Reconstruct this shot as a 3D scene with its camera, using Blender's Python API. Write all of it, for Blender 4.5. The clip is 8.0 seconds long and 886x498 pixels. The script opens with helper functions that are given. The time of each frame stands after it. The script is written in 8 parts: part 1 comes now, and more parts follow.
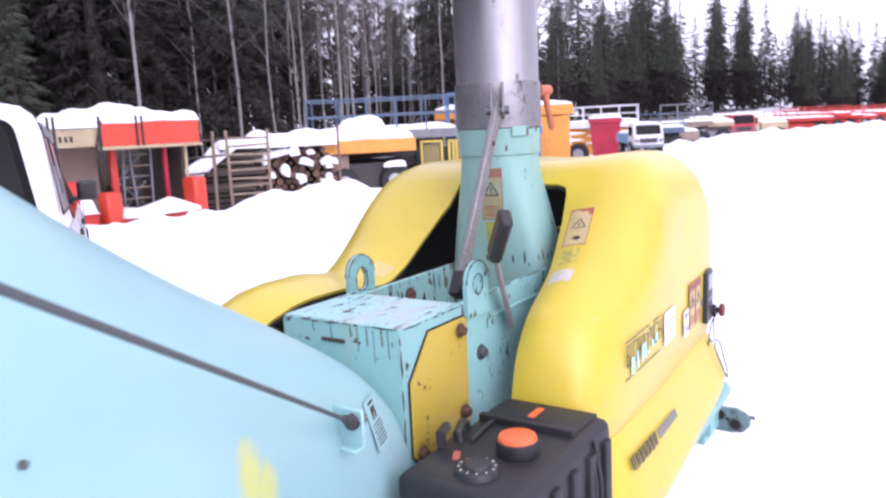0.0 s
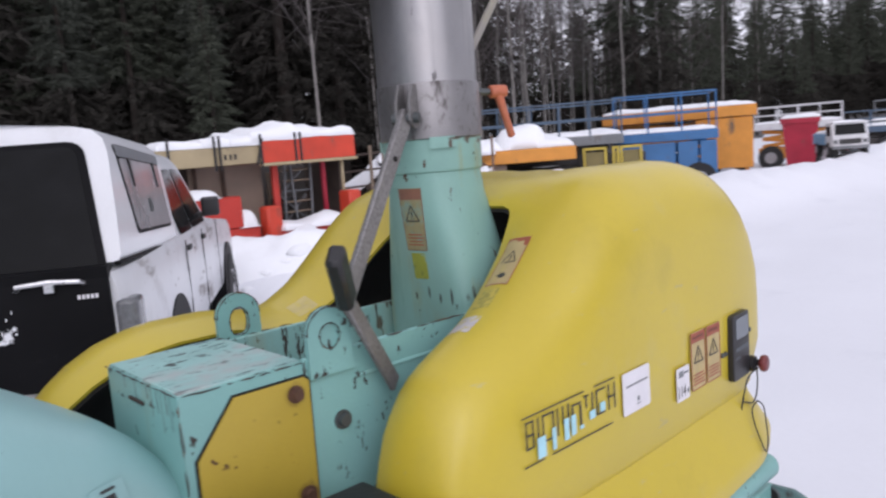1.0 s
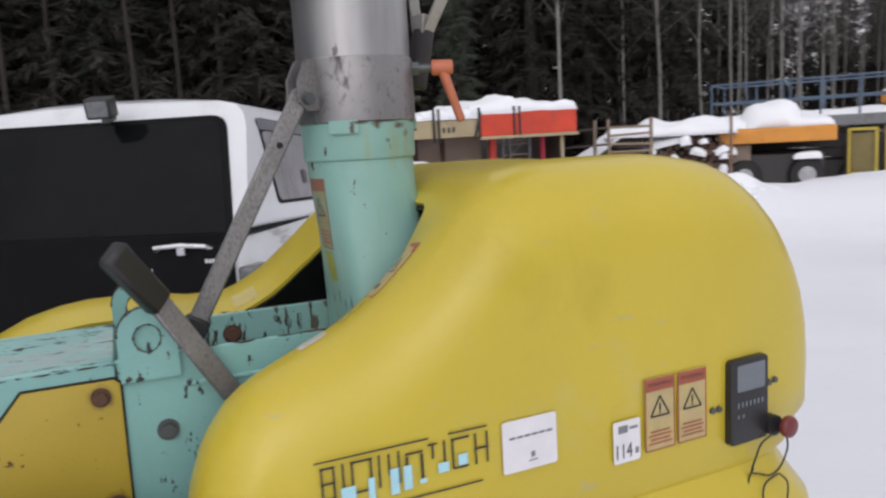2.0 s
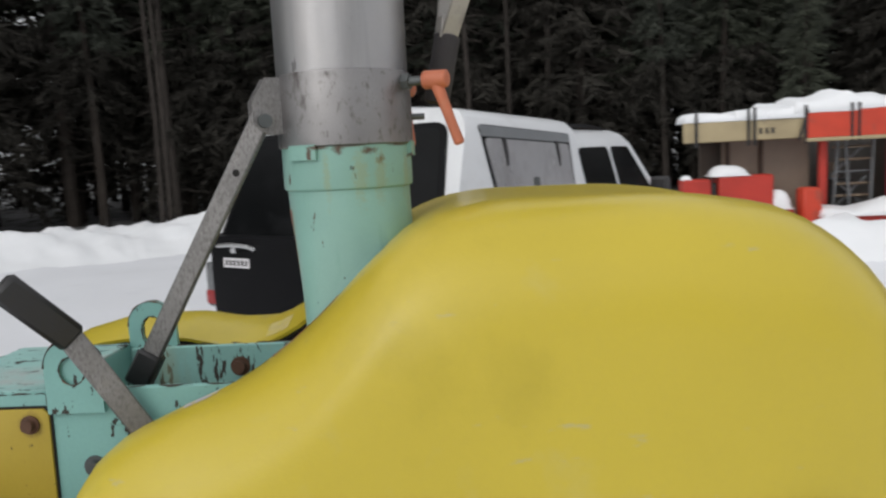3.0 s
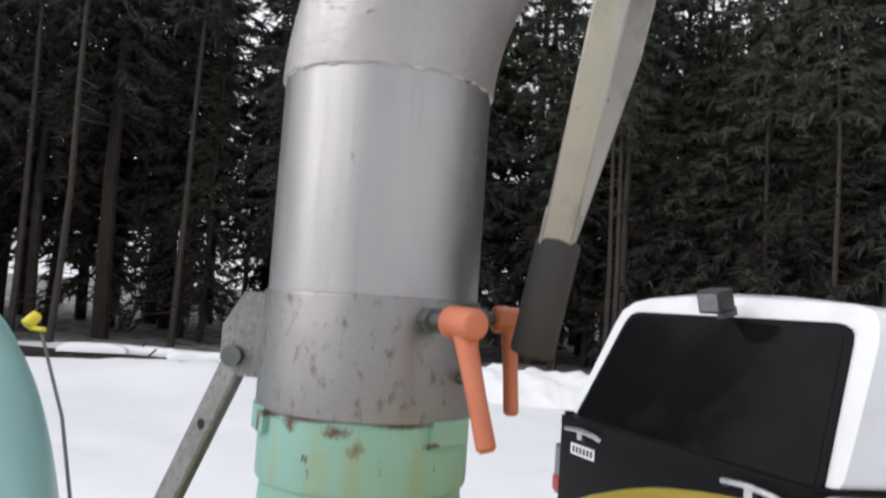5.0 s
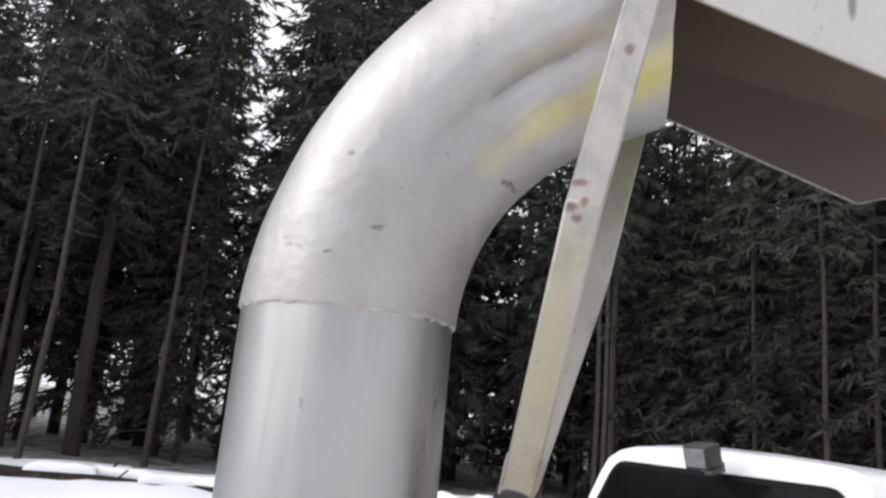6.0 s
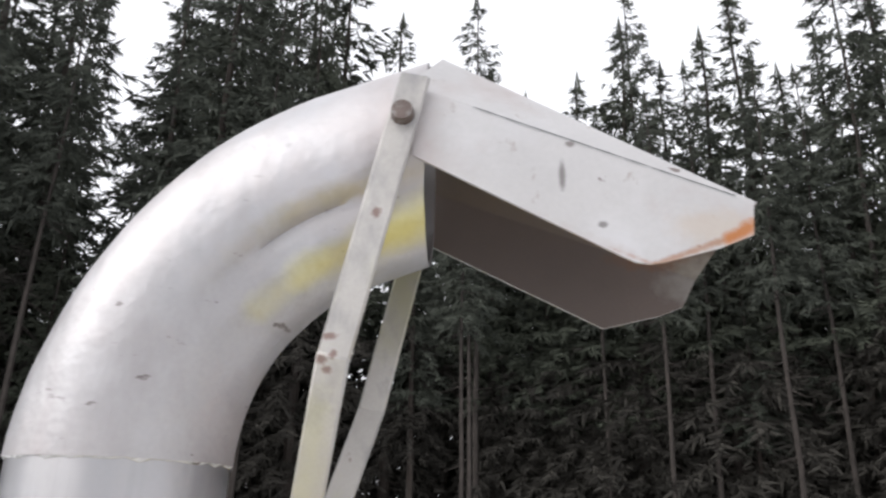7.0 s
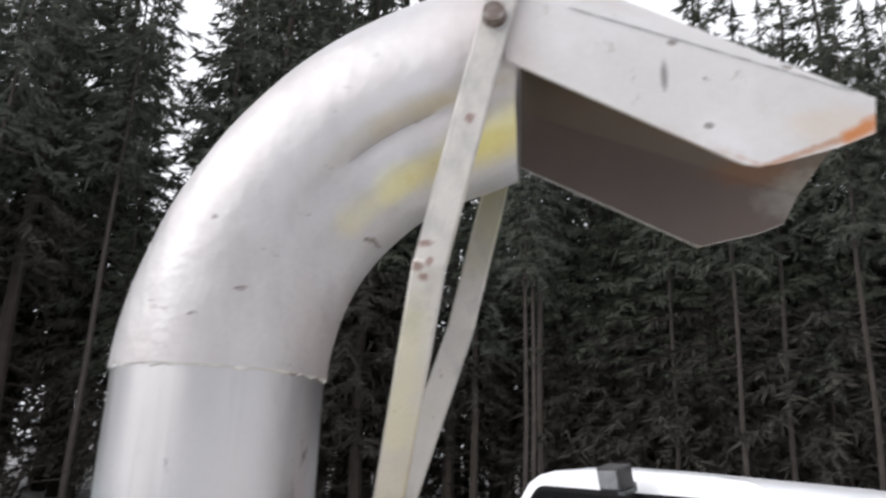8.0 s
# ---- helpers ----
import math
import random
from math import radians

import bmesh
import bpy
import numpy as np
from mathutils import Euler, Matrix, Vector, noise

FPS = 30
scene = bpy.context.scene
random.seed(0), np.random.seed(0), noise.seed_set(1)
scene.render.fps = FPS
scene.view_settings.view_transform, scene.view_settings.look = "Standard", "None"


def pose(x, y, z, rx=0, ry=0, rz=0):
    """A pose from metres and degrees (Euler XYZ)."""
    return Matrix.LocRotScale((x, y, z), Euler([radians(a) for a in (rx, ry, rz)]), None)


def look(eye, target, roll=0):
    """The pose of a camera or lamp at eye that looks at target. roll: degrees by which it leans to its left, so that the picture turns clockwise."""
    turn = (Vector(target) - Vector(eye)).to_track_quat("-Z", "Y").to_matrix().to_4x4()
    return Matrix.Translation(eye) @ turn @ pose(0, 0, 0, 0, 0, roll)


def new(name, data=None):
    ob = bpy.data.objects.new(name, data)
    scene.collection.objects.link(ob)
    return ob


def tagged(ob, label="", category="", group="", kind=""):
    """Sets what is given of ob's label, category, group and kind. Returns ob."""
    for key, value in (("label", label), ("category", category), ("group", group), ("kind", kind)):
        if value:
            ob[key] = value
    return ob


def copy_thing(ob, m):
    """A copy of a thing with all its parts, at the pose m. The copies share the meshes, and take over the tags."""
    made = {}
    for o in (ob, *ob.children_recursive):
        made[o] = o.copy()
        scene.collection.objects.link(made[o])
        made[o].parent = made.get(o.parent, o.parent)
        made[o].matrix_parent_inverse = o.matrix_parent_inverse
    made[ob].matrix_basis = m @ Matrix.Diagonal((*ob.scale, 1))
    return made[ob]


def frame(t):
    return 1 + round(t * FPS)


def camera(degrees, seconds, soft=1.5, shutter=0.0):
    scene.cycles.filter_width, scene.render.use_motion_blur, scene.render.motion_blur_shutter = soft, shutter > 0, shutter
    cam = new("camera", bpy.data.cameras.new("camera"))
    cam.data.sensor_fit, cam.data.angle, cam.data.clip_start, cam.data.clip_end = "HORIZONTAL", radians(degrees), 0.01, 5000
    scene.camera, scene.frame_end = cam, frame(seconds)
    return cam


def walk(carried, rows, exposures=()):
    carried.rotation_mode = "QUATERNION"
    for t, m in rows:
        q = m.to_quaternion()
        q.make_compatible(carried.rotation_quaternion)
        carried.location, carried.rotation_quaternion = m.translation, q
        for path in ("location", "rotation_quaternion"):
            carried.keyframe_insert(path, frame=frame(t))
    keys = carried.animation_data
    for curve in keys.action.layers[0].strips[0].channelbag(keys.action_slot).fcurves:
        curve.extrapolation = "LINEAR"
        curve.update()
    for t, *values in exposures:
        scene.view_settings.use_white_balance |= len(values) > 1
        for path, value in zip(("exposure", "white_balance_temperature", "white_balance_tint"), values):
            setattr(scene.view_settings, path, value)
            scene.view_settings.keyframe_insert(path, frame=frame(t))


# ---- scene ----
from mathutils.bvhtree import BVHTree

cam = camera(60.5, 8.0, soft=2.35, shutter=0.3)
PATH = [
    (0, (-1.636, -0.906, 1.518), (0.010, 0.186, 1.201), -2.8),
    (0.3, (-1.479, -0.954, 1.492), (0.097, 0.250, 1.237), -2.9),
    (0.5, (-1.352, -0.993, 1.482), (0.134, 0.309, 1.175), -2.0),
    (1, (-1.028, -1.150, 1.490), (0.299, 0.323, 1.227), -4.5),
    (1.2, (-0.894, -1.231, 1.490), (0.299, 0.347, 1.197), -3.4),
    (1.5, (-0.735, -1.301, 1.494), (0.274, 0.398, 1.188), -3.9),
    (1.7, (-0.605, -1.318, 1.472), (0.318, 0.432, 1.180), -4.0),
    (2.8, (0.105, -1.218, 1.474), (0.196, 0.761, 1.195), -2.4),
    (3, (0.194, -1.174, 1.487), (0.103, 0.809, 1.243), -2.9),
    (3.5, (0.350, -1.000, 1.470), (-0.088, 0.935, 1.222), 0.7),
    (4, (0.461, -0.794, 1.519), (-0.396, 1.011, 1.418), 0.6),
    (4.2, (0.499, -0.721, 1.531), (-0.547, 0.981, 1.442), 1.3),
    (5.3, (0.483, -0.527, 1.649), (-0.733, 1.041, 1.901), 4.5),
    (5.5, (0.485, -0.523, 1.674), (-0.753, 1.016, 1.985), 4.7),
    (6, (0.494, -0.528, 1.722), (-0.665, 1.038, 2.175), 5.4),
    (6.5, (0.531, -0.549, 1.756), (-0.505, 1.055, 2.351), 4.5),
    (7, (0.601, -0.542, 1.773), (-0.233, 1.151, 2.433), 1.5),
    (7.5, (0.624, -0.531, 1.768), (-0.167, 1.193, 2.402), 0.0),
    (7.8, (0.599, -0.531, 1.754), (-0.305, 1.153, 2.345), 1.3),
    (8, (0.565, -0.531, 1.741), (-0.428, 1.121, 2.277), 2.3),
]
EXPOSURES = [(0, 0.70, 5820, 33), (0.3, 0.33, 5880, 28), (0.6, -0.07, 6000, 22), (1.0, -0.25, 6090, 20), (1.7, -0.33, 6250, 18), (2.8, -0.39, 6500, 9),
             (4.2, -0.21, 6480, 10), (5.3, 0.17, 6420, 12), (6.5, 0.40, 6400, 12), (8.0, 0.46, 6400, 12)]
walk(cam, [(t, look(eye, target, roll)) for t, eye, target, roll in PATH], EXPOSURES)

# ---------------------------------------------------------------- light
SUN_ELEV, SUN_AZ = 32.0, 215.0
world = bpy.data.worlds.new("overcast_sky")
scene.world = world
world.use_nodes = True
wt = world.node_tree
wt.nodes.clear()
sky = wt.nodes.new("ShaderNodeTexSky")
sky.sky_type = "NISHITA"
sky.sun_disc = False
sky.sun_elevation, sky.sun_rotation = radians(SUN_ELEV), radians(SUN_AZ)
sky.air_density, sky.dust_density, sky.ozone_density = 1.0, 4.0, 1.0
grey = wt.nodes.new("ShaderNodeHueSaturation")
grey.inputs["Saturation"].default_value = 0.12
cloud = wt.nodes.new("ShaderNodeMix")
cloud.data_type = "RGBA"
cloud.inputs[0].default_value = 0.6
cloud.inputs[7].default_value = (8.2, 8.3, 8.6, 1)
bg = wt.nodes.new("ShaderNodeBackground")
bg.inputs["Strength"].default_value = 0.160
wo = wt.nodes.new("ShaderNodeOutputWorld")
wt.links.new(sky.outputs[0], grey.inputs["Color"])
wt.links.new(grey.outputs[0], cloud.inputs[6])
wt.links.new(cloud.outputs[2], bg.inputs["Color"])
wt.links.new(bg.outputs[0], wo.inputs["Surface"])

sun_data = bpy.data.lights.new("sun", "SUN")
sun_data.energy, sun_data.angle, sun_data.color = 0.72, radians(75), (1.0, 0.97, 0.93)
sun = new("sun", sun_data)
az = radians(SUN_AZ)
sun.matrix_world = look((math.sin(az) * 30, math.cos(az) * 30, 30 * math.tan(radians(SUN_ELEV))), (0, 0, 0))


# ---------------------------------------------------------------- materials
def ramp(nt, src, lo, hi):
    n = nt.nodes.new("ShaderNodeMapRange")
    n.inputs[1].default_value, n.inputs[2].default_value = lo, hi
    nt.links.new(src, n.inputs[0])
    return n.outputs[0]


def noise_node(nt, coord, scale, detail=4.0, rough=0.55, stretch=None):
    n = nt.nodes.new("ShaderNodeTexNoise")
    n.inputs["Scale"].default_value, n.inputs["Detail"].default_value, n.inputs["Roughness"].default_value = scale, detail, rough
    if stretch:
        m = nt.nodes.new("ShaderNodeMapping")
        m.inputs["Scale"].default_value = stretch
        nt.links.new(coord, m.inputs["Vector"])
        coord = m.outputs[0]
    nt.links.new(coord, n.inputs["Vector"])
    return n.outputs[0]


def mixed(nt, fac, a, b):
    n = nt.nodes.new("ShaderNodeMix")
    n.data_type = "RGBA"
    for sock, v in ((n.inputs[0], fac), (n.inputs[6], a), (n.inputs[7], b)):
        if isinstance(v, (int, float)):
            sock.default_value = v
        elif isinstance(v, tuple):
            sock.default_value = (*v[:3], 1)
        else:
            nt.links.new(v, sock)
    return n.outputs[2]


def vec(nt, op, a, b, out="Vector"):
    n = nt.nodes.new("ShaderNodeVectorMath")
    n.operation = op
    nt.links.new(a, n.inputs[0])
    n.inputs[1].default_value = b
    return n.outputs[out]


def material(name, base, rough=0.5, metal=0.0, vary=0.12, vary_scale=3.0, marks=(), bump=0.0, bump_scale=60.0, per_piece=0.0,
             grain=0.05, sheen=0.0, spec=0.5, spots=(), bump_depth=0.01, streaks=(), coat=(0.0, 0.1)):
    """Base colour with broad variation and fine grain; marks: (colour, scale, from, to, stretch, rough) patches by noise;
    spots: (colour, centre, radii, how ragged, strength) stains with a place of their own; streaks: (colour, from, to, width, how ragged, strength)."""
    m = bpy.data.materials.new(name)
    m.use_nodes = True
    nt = m.node_tree
    b = nt.nodes["Principled BSDF"]
    co = nt.nodes.new("ShaderNodeTexCoord").outputs["Object"]
    big = ramp(nt, noise_node(nt, co, vary_scale, 3), 0.3, 0.7)
    dark = tuple(v * (1 - vary) for v in base)
    light = tuple(min(1, v * (1 + vary * 0.6)) for v in base)
    col = mixed(nt, big, dark, light)
    fine = ramp(nt, noise_node(nt, co, vary_scale * 40, 2), 0.25, 0.75)
    g = nt.nodes.new("ShaderNodeMath")
    g.operation = "MULTIPLY"
    g.inputs[1].default_value = grain * 4
    nt.links.new(fine, g.inputs[0])
    col = mixed(nt, g.outputs[0], col, tuple(v * 0.72 for v in base))
    rough_out = None
    for mark in marks:
        colour, scale, lo, hi, stretch, mrough = mark
        f = ramp(nt, noise_node(nt, co, scale, 6, 0.62, stretch), lo, hi)
        col = mixed(nt, f, col, colour)
        if mrough is not None:
            r = nt.nodes.new("ShaderNodeMix")
            r.inputs[2].default_value = rough
            r.inputs[3].default_value = mrough
            nt.links.new(f, r.inputs[0])
            if rough_out is not None:
                nt.links.new(rough_out, r.inputs[2])
            rough_out = r.outputs[0]
    for colour, centre, radii, ragged, strength in spots:
        sub = nt.nodes.new("ShaderNodeVectorMath")
        sub.operation = "SUBTRACT"
        sub.inputs[1].default_value = centre
        nt.links.new(co, sub.inputs[0])
        div = nt.nodes.new("ShaderNodeVectorMath")
        div.operation = "DIVIDE"
        div.inputs[1].default_value = radii
        nt.links.new(sub.outputs[0], div.inputs[0])
        ln = nt.nodes.new("ShaderNodeVectorMath")
        ln.operation = "LENGTH"
        nt.links.new(div.outputs[0], ln.inputs[0])
        wob = nt.nodes.new("ShaderNodeMath")
        wob.operation = "MULTIPLY_ADD"
        wob.inputs[1].default_value = ragged * 2
        nt.links.new(noise_node(nt, co, 1.6 / min(radii), 5, 0.6), wob.inputs[0])
        nt.links.new(ln.outputs["Value"], wob.inputs[2])
        f = nt.nodes.new("ShaderNodeMapRange")
        f.inputs[1].default_value, f.inputs[2].default_value = 0.45 + ragged, 1.0 + ragged
        f.inputs[3].default_value, f.inputs[4].default_value = strength, 0.0
        nt.links.new(wob.outputs[0], f.inputs[0])
        col = mixed(nt, f.outputs[0], col, colour)
    for colour, start, end, width, ragged, strength in streaks:
        run = Vector(end) - Vector(start)
        pa = vec(nt, "SUBTRACT", co, start)
        along = nt.nodes.new("ShaderNodeMath")
        along.operation, along.use_clamp = "DIVIDE", True
        along.inputs[1].default_value = run.length_squared
        nt.links.new(vec(nt, "DOT_PRODUCT", pa, run, "Value"), along.inputs[0])
        back = nt.nodes.new("ShaderNodeVectorMath")
        back.operation = "SCALE"
        back.inputs[0].default_value = run
        nt.links.new(along.outputs[0], back.inputs["Scale"])
        away = nt.nodes.new("ShaderNodeVectorMath")
        away.operation = "DISTANCE"
        nt.links.new(pa, away.inputs[0])
        nt.links.new(back.outputs[0], away.inputs[1])
        wob = nt.nodes.new("ShaderNodeMath")
        wob.operation = "MULTIPLY_ADD"
        wob.inputs[1].default_value = ragged * 2 * width
        nt.links.new(noise_node(nt, co, 0.9 / width, 5, 0.6), wob.inputs[0])
        nt.links.new(away.outputs["Value"], wob.inputs[2])
        f = nt.nodes.new("ShaderNodeMapRange")
        f.inputs[1].default_value, f.inputs[2].default_value = width * (0.25 + ragged), width * (1.0 + ragged)
        f.inputs[3].default_value, f.inputs[4].default_value = strength, 0.0
        nt.links.new(wob.outputs[0], f.inputs[0])
        col = mixed(nt, f.outputs[0], col, colour)
    if per_piece:
        oi = nt.nodes.new("ShaderNodeObjectInfo").outputs["Random"]
        ge = nt.nodes.new("ShaderNodeNewGeometry").outputs["Random Per Island"]
        add = nt.nodes.new("ShaderNodeMath")
        nt.links.new(oi, add.inputs[0])
        nt.links.new(ge, add.inputs[1])
        hsv = nt.nodes.new("ShaderNodeHueSaturation")
        mr = nt.nodes.new("ShaderNodeMapRange")
        mr.inputs[2].default_value = 2.0
        mr.inputs[3].default_value, mr.inputs[4].default_value = 1 - per_piece, 1 + per_piece
        nt.links.new(add.outputs[0], mr.inputs[0])
        nt.links.new(mr.outputs[0], hsv.inputs["Value"])
        nt.links.new(col, hsv.inputs["Color"])
        col = hsv.outputs[0]
    nt.links.new(col, b.inputs["Base Color"])
    if rough_out is not None:
        nt.links.new(rough_out, b.inputs["Roughness"])
    else:
        rv = nt.nodes.new("ShaderNodeMapRange")
        rv.inputs[3].default_value, rv.inputs[4].default_value = max(0.02, rough * 0.85), min(1, rough * 1.15)
        nt.links.new(big, rv.inputs[0])
        nt.links.new(rv.outputs[0], b.inputs["Roughness"])
    b.inputs["Metallic"].default_value = metal
    b.inputs["Specular IOR Level"].default_value = spec
    b.inputs["Coat Weight"].default_value, b.inputs["Coat Roughness"].default_value = coat
    if bump:
        bn = nt.nodes.new("ShaderNodeBump")
        bn.inputs["Strength"].default_value, bn.inputs["Distance"].default_value = bump, bump_depth
        nt.links.new(noise_node(nt, co, bump_scale, 5), bn.inputs["Height"])
        nt.links.new(bn.outputs[0], b.inputs["Normal"])
    return m


RUST = (0.085, 0.04, 0.022)
CHIP = (0.045, 0.038, 0.032)
M_TEAL = material("teal_paint", (0.215, 0.44, 0.405), 0.42, vary=0.1, vary_scale=4, bump=0.05, bump_scale=25, grain=0.03,
                  marks=((CHIP, 22, 0.685, 0.70, (1, 1, 0.6), 0.8), ((0.30, 0.32, 0.20), 5, 0.64, 0.82, (1, 1, 0.35), 0.6)))
M_TEAL_WORN = material("teal_paint_worn", (0.225, 0.455, 0.42), 0.45, vary=0.12, vary_scale=5, bump=0.08, bump_scale=25, grain=0.05,
                       marks=((CHIP, 60, 0.645, 0.66, (1, 0.4, 0.4), 0.85), (CHIP, 80, 0.66, 0.675, (0.5, 1, 0.3), 0.85), (RUST, 15, 0.69, 0.71, None, 0.85),
                              ((0.30, 0.31, 0.20), 6, 0.60, 0.82, (1, 1, 0.3), 0.6)))
M_FEED = material("teal_paint_with_rust_runs", (0.225, 0.455, 0.42), 0.45, vary=0.12, vary_scale=5, bump=0.08, bump_scale=25, grain=0.05,
                  marks=((CHIP, 38, 0.64, 0.66, (1, 0.4, 0.5), 0.85), (CHIP, 60, 0.675, 0.69, (0.5, 1, 0.35), 0.85), (RUST, 15, 0.68, 0.71, None, 0.85), ((0.30, 0.31, 0.20), 6, 0.60, 0.82, (1, 1, 0.3), 0.6)),
                  streaks=tuple((RUST if k % 3 else CHIP, (-0.636, y, 1.178), (-0.636, y - 0.002, 1.178 - run), w, 0.8, 0.85)
                                for k, (y, run, w) in enumerate(((-0.118, 0.052, 0.0030), (-0.104, 0.030, 0.0040), (-0.086, 0.062, 0.0026), (-0.071, 0.034, 0.0036), (-0.050, 0.044, 0.0028), (-0.034, 0.020, 0.0040), (0.012, 0.030, 0.0030), (0.055, 0.018, 0.0030)))))
M_TEAL_CHIPPED = material("teal_paint_flaking", (0.25, 0.47, 0.435), 0.5, vary=0.15, vary_scale=6, bump=0.1, bump_scale=25, grain=0.05,
                          marks=((CHIP, 85, 0.575, 0.595, (1, 1, 0.22), 0.85), (CHIP, 46, 0.635, 0.65, (1, 1, 0.4), 0.85), (RUST, 20, 0.66, 0.69, (1, 1, 0.7), 0.85), ((0.30, 0.31, 0.20), 6, 0.55, 0.8, (1, 1, 0.3), 0.6)))
M_TEAL_TOP = material("teal_paint_scratched", (0.31, 0.53, 0.495), 0.5, vary=0.15, vary_scale=6, bump=0.1, bump_scale=25, grain=0.06,
                      marks=((CHIP, 30, 0.60, 0.63, (0.3, 1.3, 1), 0.85), (CHIP, 24, 0.60, 0.64, (0.6, 1.2, 1), 0.85), (CHIP, 80, 0.63, 0.66, (0.7, 1, 1), 0.85), ((0.40, 0.46, 0.44), 9, 0.50, 0.62, (0.7, 1, 1), 0.7), ((0.42, 0.56, 0.52), 10, 0.55, 0.75, (0.5, 1, 1), 0.6)))
M_TEAL_CONE = material("teal_paint_chute", (0.25, 0.45, 0.39), 0.42, vary=0.1, vary_scale=6, bump=0.05, bump_scale=30, grain=0.04,
                       marks=((RUST, 30, 0.67, 0.69, (1, 1, 0.5), 0.85), ((0.30, 0.31, 0.13), 9, 0.58, 0.78, (1, 1, 0.2), 0.6), ((0.19, 0.36, 0.30), 30, 0.58, 0.75, (1, 1, 0.12), 0.5), (CHIP, 55, 0.685, 0.70, (1, 1, 0.5), 0.8)),
                       spots=tuple((RUST, (0.104 * math.cos(radians(a)), 0.104 * math.sin(radians(a)), z), (w, w, h), 0.7, 0.95)
                                   for a, z, w, h in ((-88, 1.503, 0.012, 0.010), (-62, 1.500, 0.016, 0.007), (-52, 1.487, 0.010, 0.012), (-40, 1.475, 0.006, 0.018), (-104, 1.507, 0.02, 0.004), (-30, 1.508, 0.03, 0.004), (-112, 1.497, 0.005, 0.014), (-14, 1.490, 0.010, 0.005), (-78, 1.508, 0.03, 0.003)))
                       + tuple((CHIP, (x, -0.132, z), (0.0045, 0.02, h), 0.6, 1.0) for x, z, h in ((-0.045, 1.205, 0.010), (-0.032, 1.212, 0.020), (-0.012, 1.203, 0.010), (0.008, 1.205, 0.012), (0.022, 1.20, 0.008), (0.04, 1.208, 0.009), (0.06, 1.23, 0.016)))
                       + tuple((CHIP, (-0.06, y, z), (0.02, 0.004, h), 0.6, 1.0) for y, z, h in ((-0.09, 1.205, 0.02), (-0.06, 1.20, 0.012), (-0.03, 1.21, 0.016), (0.01, 1.20, 0.010)))
                       + tuple(((0.31, 0.29, 0.10), (0.10 * math.cos(radians(a)), 0.10 * math.sin(radians(a)), 1.46), (0.007 + 0.004 * (a % 3), 0.010, 0.05), 0.8, 0.35) for a in (-70, -52, -20, -99)))
M_HOPPER = material("teal_paint_smooth", (0.28, 0.485, 0.475), 0.38, vary=0.07, vary_scale=2.5, bump=0.03, bump_scale=12, grain=0.02,
                    marks=((CHIP, 13, 0.725, 0.737, (1, 1, 1), 0.8), ((0.30, 0.47, 0.46), 3, 0.55, 0.8, (1, 1, 0.5), 0.5), (CHIP, 40, 0.73, 0.74, (0.4, 1, 1), 0.8)),
                    spots=(((0.52, 0.54, 0.12), (-1.125, -0.31, 1.165), (0.030, 0.06, 0.048), 0.55, 0.85), ((0.52, 0.54, 0.12), (-1.095, -0.31, 1.135), (0.030, 0.06, 0.040), 0.55, 0.8),
                           ((0.52, 0.54, 0.14), (-1.195, -0.33, 1.125), (0.022, 0.06, 0.032), 0.6, 0.8), ((0.52, 0.54, 0.16), (-1.24, -0.34, 1.105), (0.014, 0.06, 0.03), 0.6, 0.75)))
M_YELLOW = material("yellow_moulded_plastic", (0.575, 0.445, 0.034), 0.40, coat=(0.35, 0.2), spec=0.4, vary=0.06, vary_scale=2.2, bump=0.035, bump_scale=220, grain=0.02,
                    marks=(((0.43, 0.335, 0.020), 2.6, 0.57, 0.80, (1.2, 1, 1), 0.3), ((0.53, 0.46, 0.17), 3.1, 0.58, 0.85, None, 0.6), ((0.50, 0.42, 0.14), 45, 0.66, 0.72, (0.25, 1, 1), 0.6),
                           ((0.36, 0.30, 0.09), 14, 0.70, 0.80, (1, 1, 2.2), 0.5)))
M_YELLOW_PLATE = material("yellow_painted_steel", (0.47, 0.345, 0.04), 0.45, vary=0.08, vary_scale=6, grain=0.04, bump=0.06, bump_scale=40,
                          marks=((RUST, 30, 0.665, 0.685, None, 0.85), (CHIP, 60, 0.67, 0.69, (1, 1, 0.6), 0.85)),
                          spots=tuple((RUST, (x, -0.151, z), (0.021, 0.02, 0.022), 0.6, 0.8) for x, z in ((-0.45, 0.972), (-0.597, 0.945))) + (((0.16, 0.09, 0.03), (-0.455, -0.151, 1.135), (0.019, 0.02, 0.02), 0.5, 0.6),))
M_LINING = material("black_foam_lining", (0.016, 0.015, 0.014), 0.9, vary=0.3, vary_scale=12, bump=0.3, bump_scale=90)
M_ZINC = material("galvanised_steel_tube", (0.39, 0.388, 0.40), 0.32, 0.90, vary=0.16, vary_scale=5, bump=0.05, bump_scale=8, grain=0.06,
                  marks=(((0.46, 0.44, 0.43), 4, 0.42, 0.72, (1, 1, 0.35), 0.46), ((0.31, 0.305, 0.315), 9, 0.52, 0.75, (1, 1, 0.5), 0.5), ((0.20, 0.19, 0.19), 42, 0.66, 0.69, (1, 1, 0.35), 0.7), ((0.34, 0.335, 0.335), 26, 0.54, 0.70, (1, 1, 0.06), 0.42)))
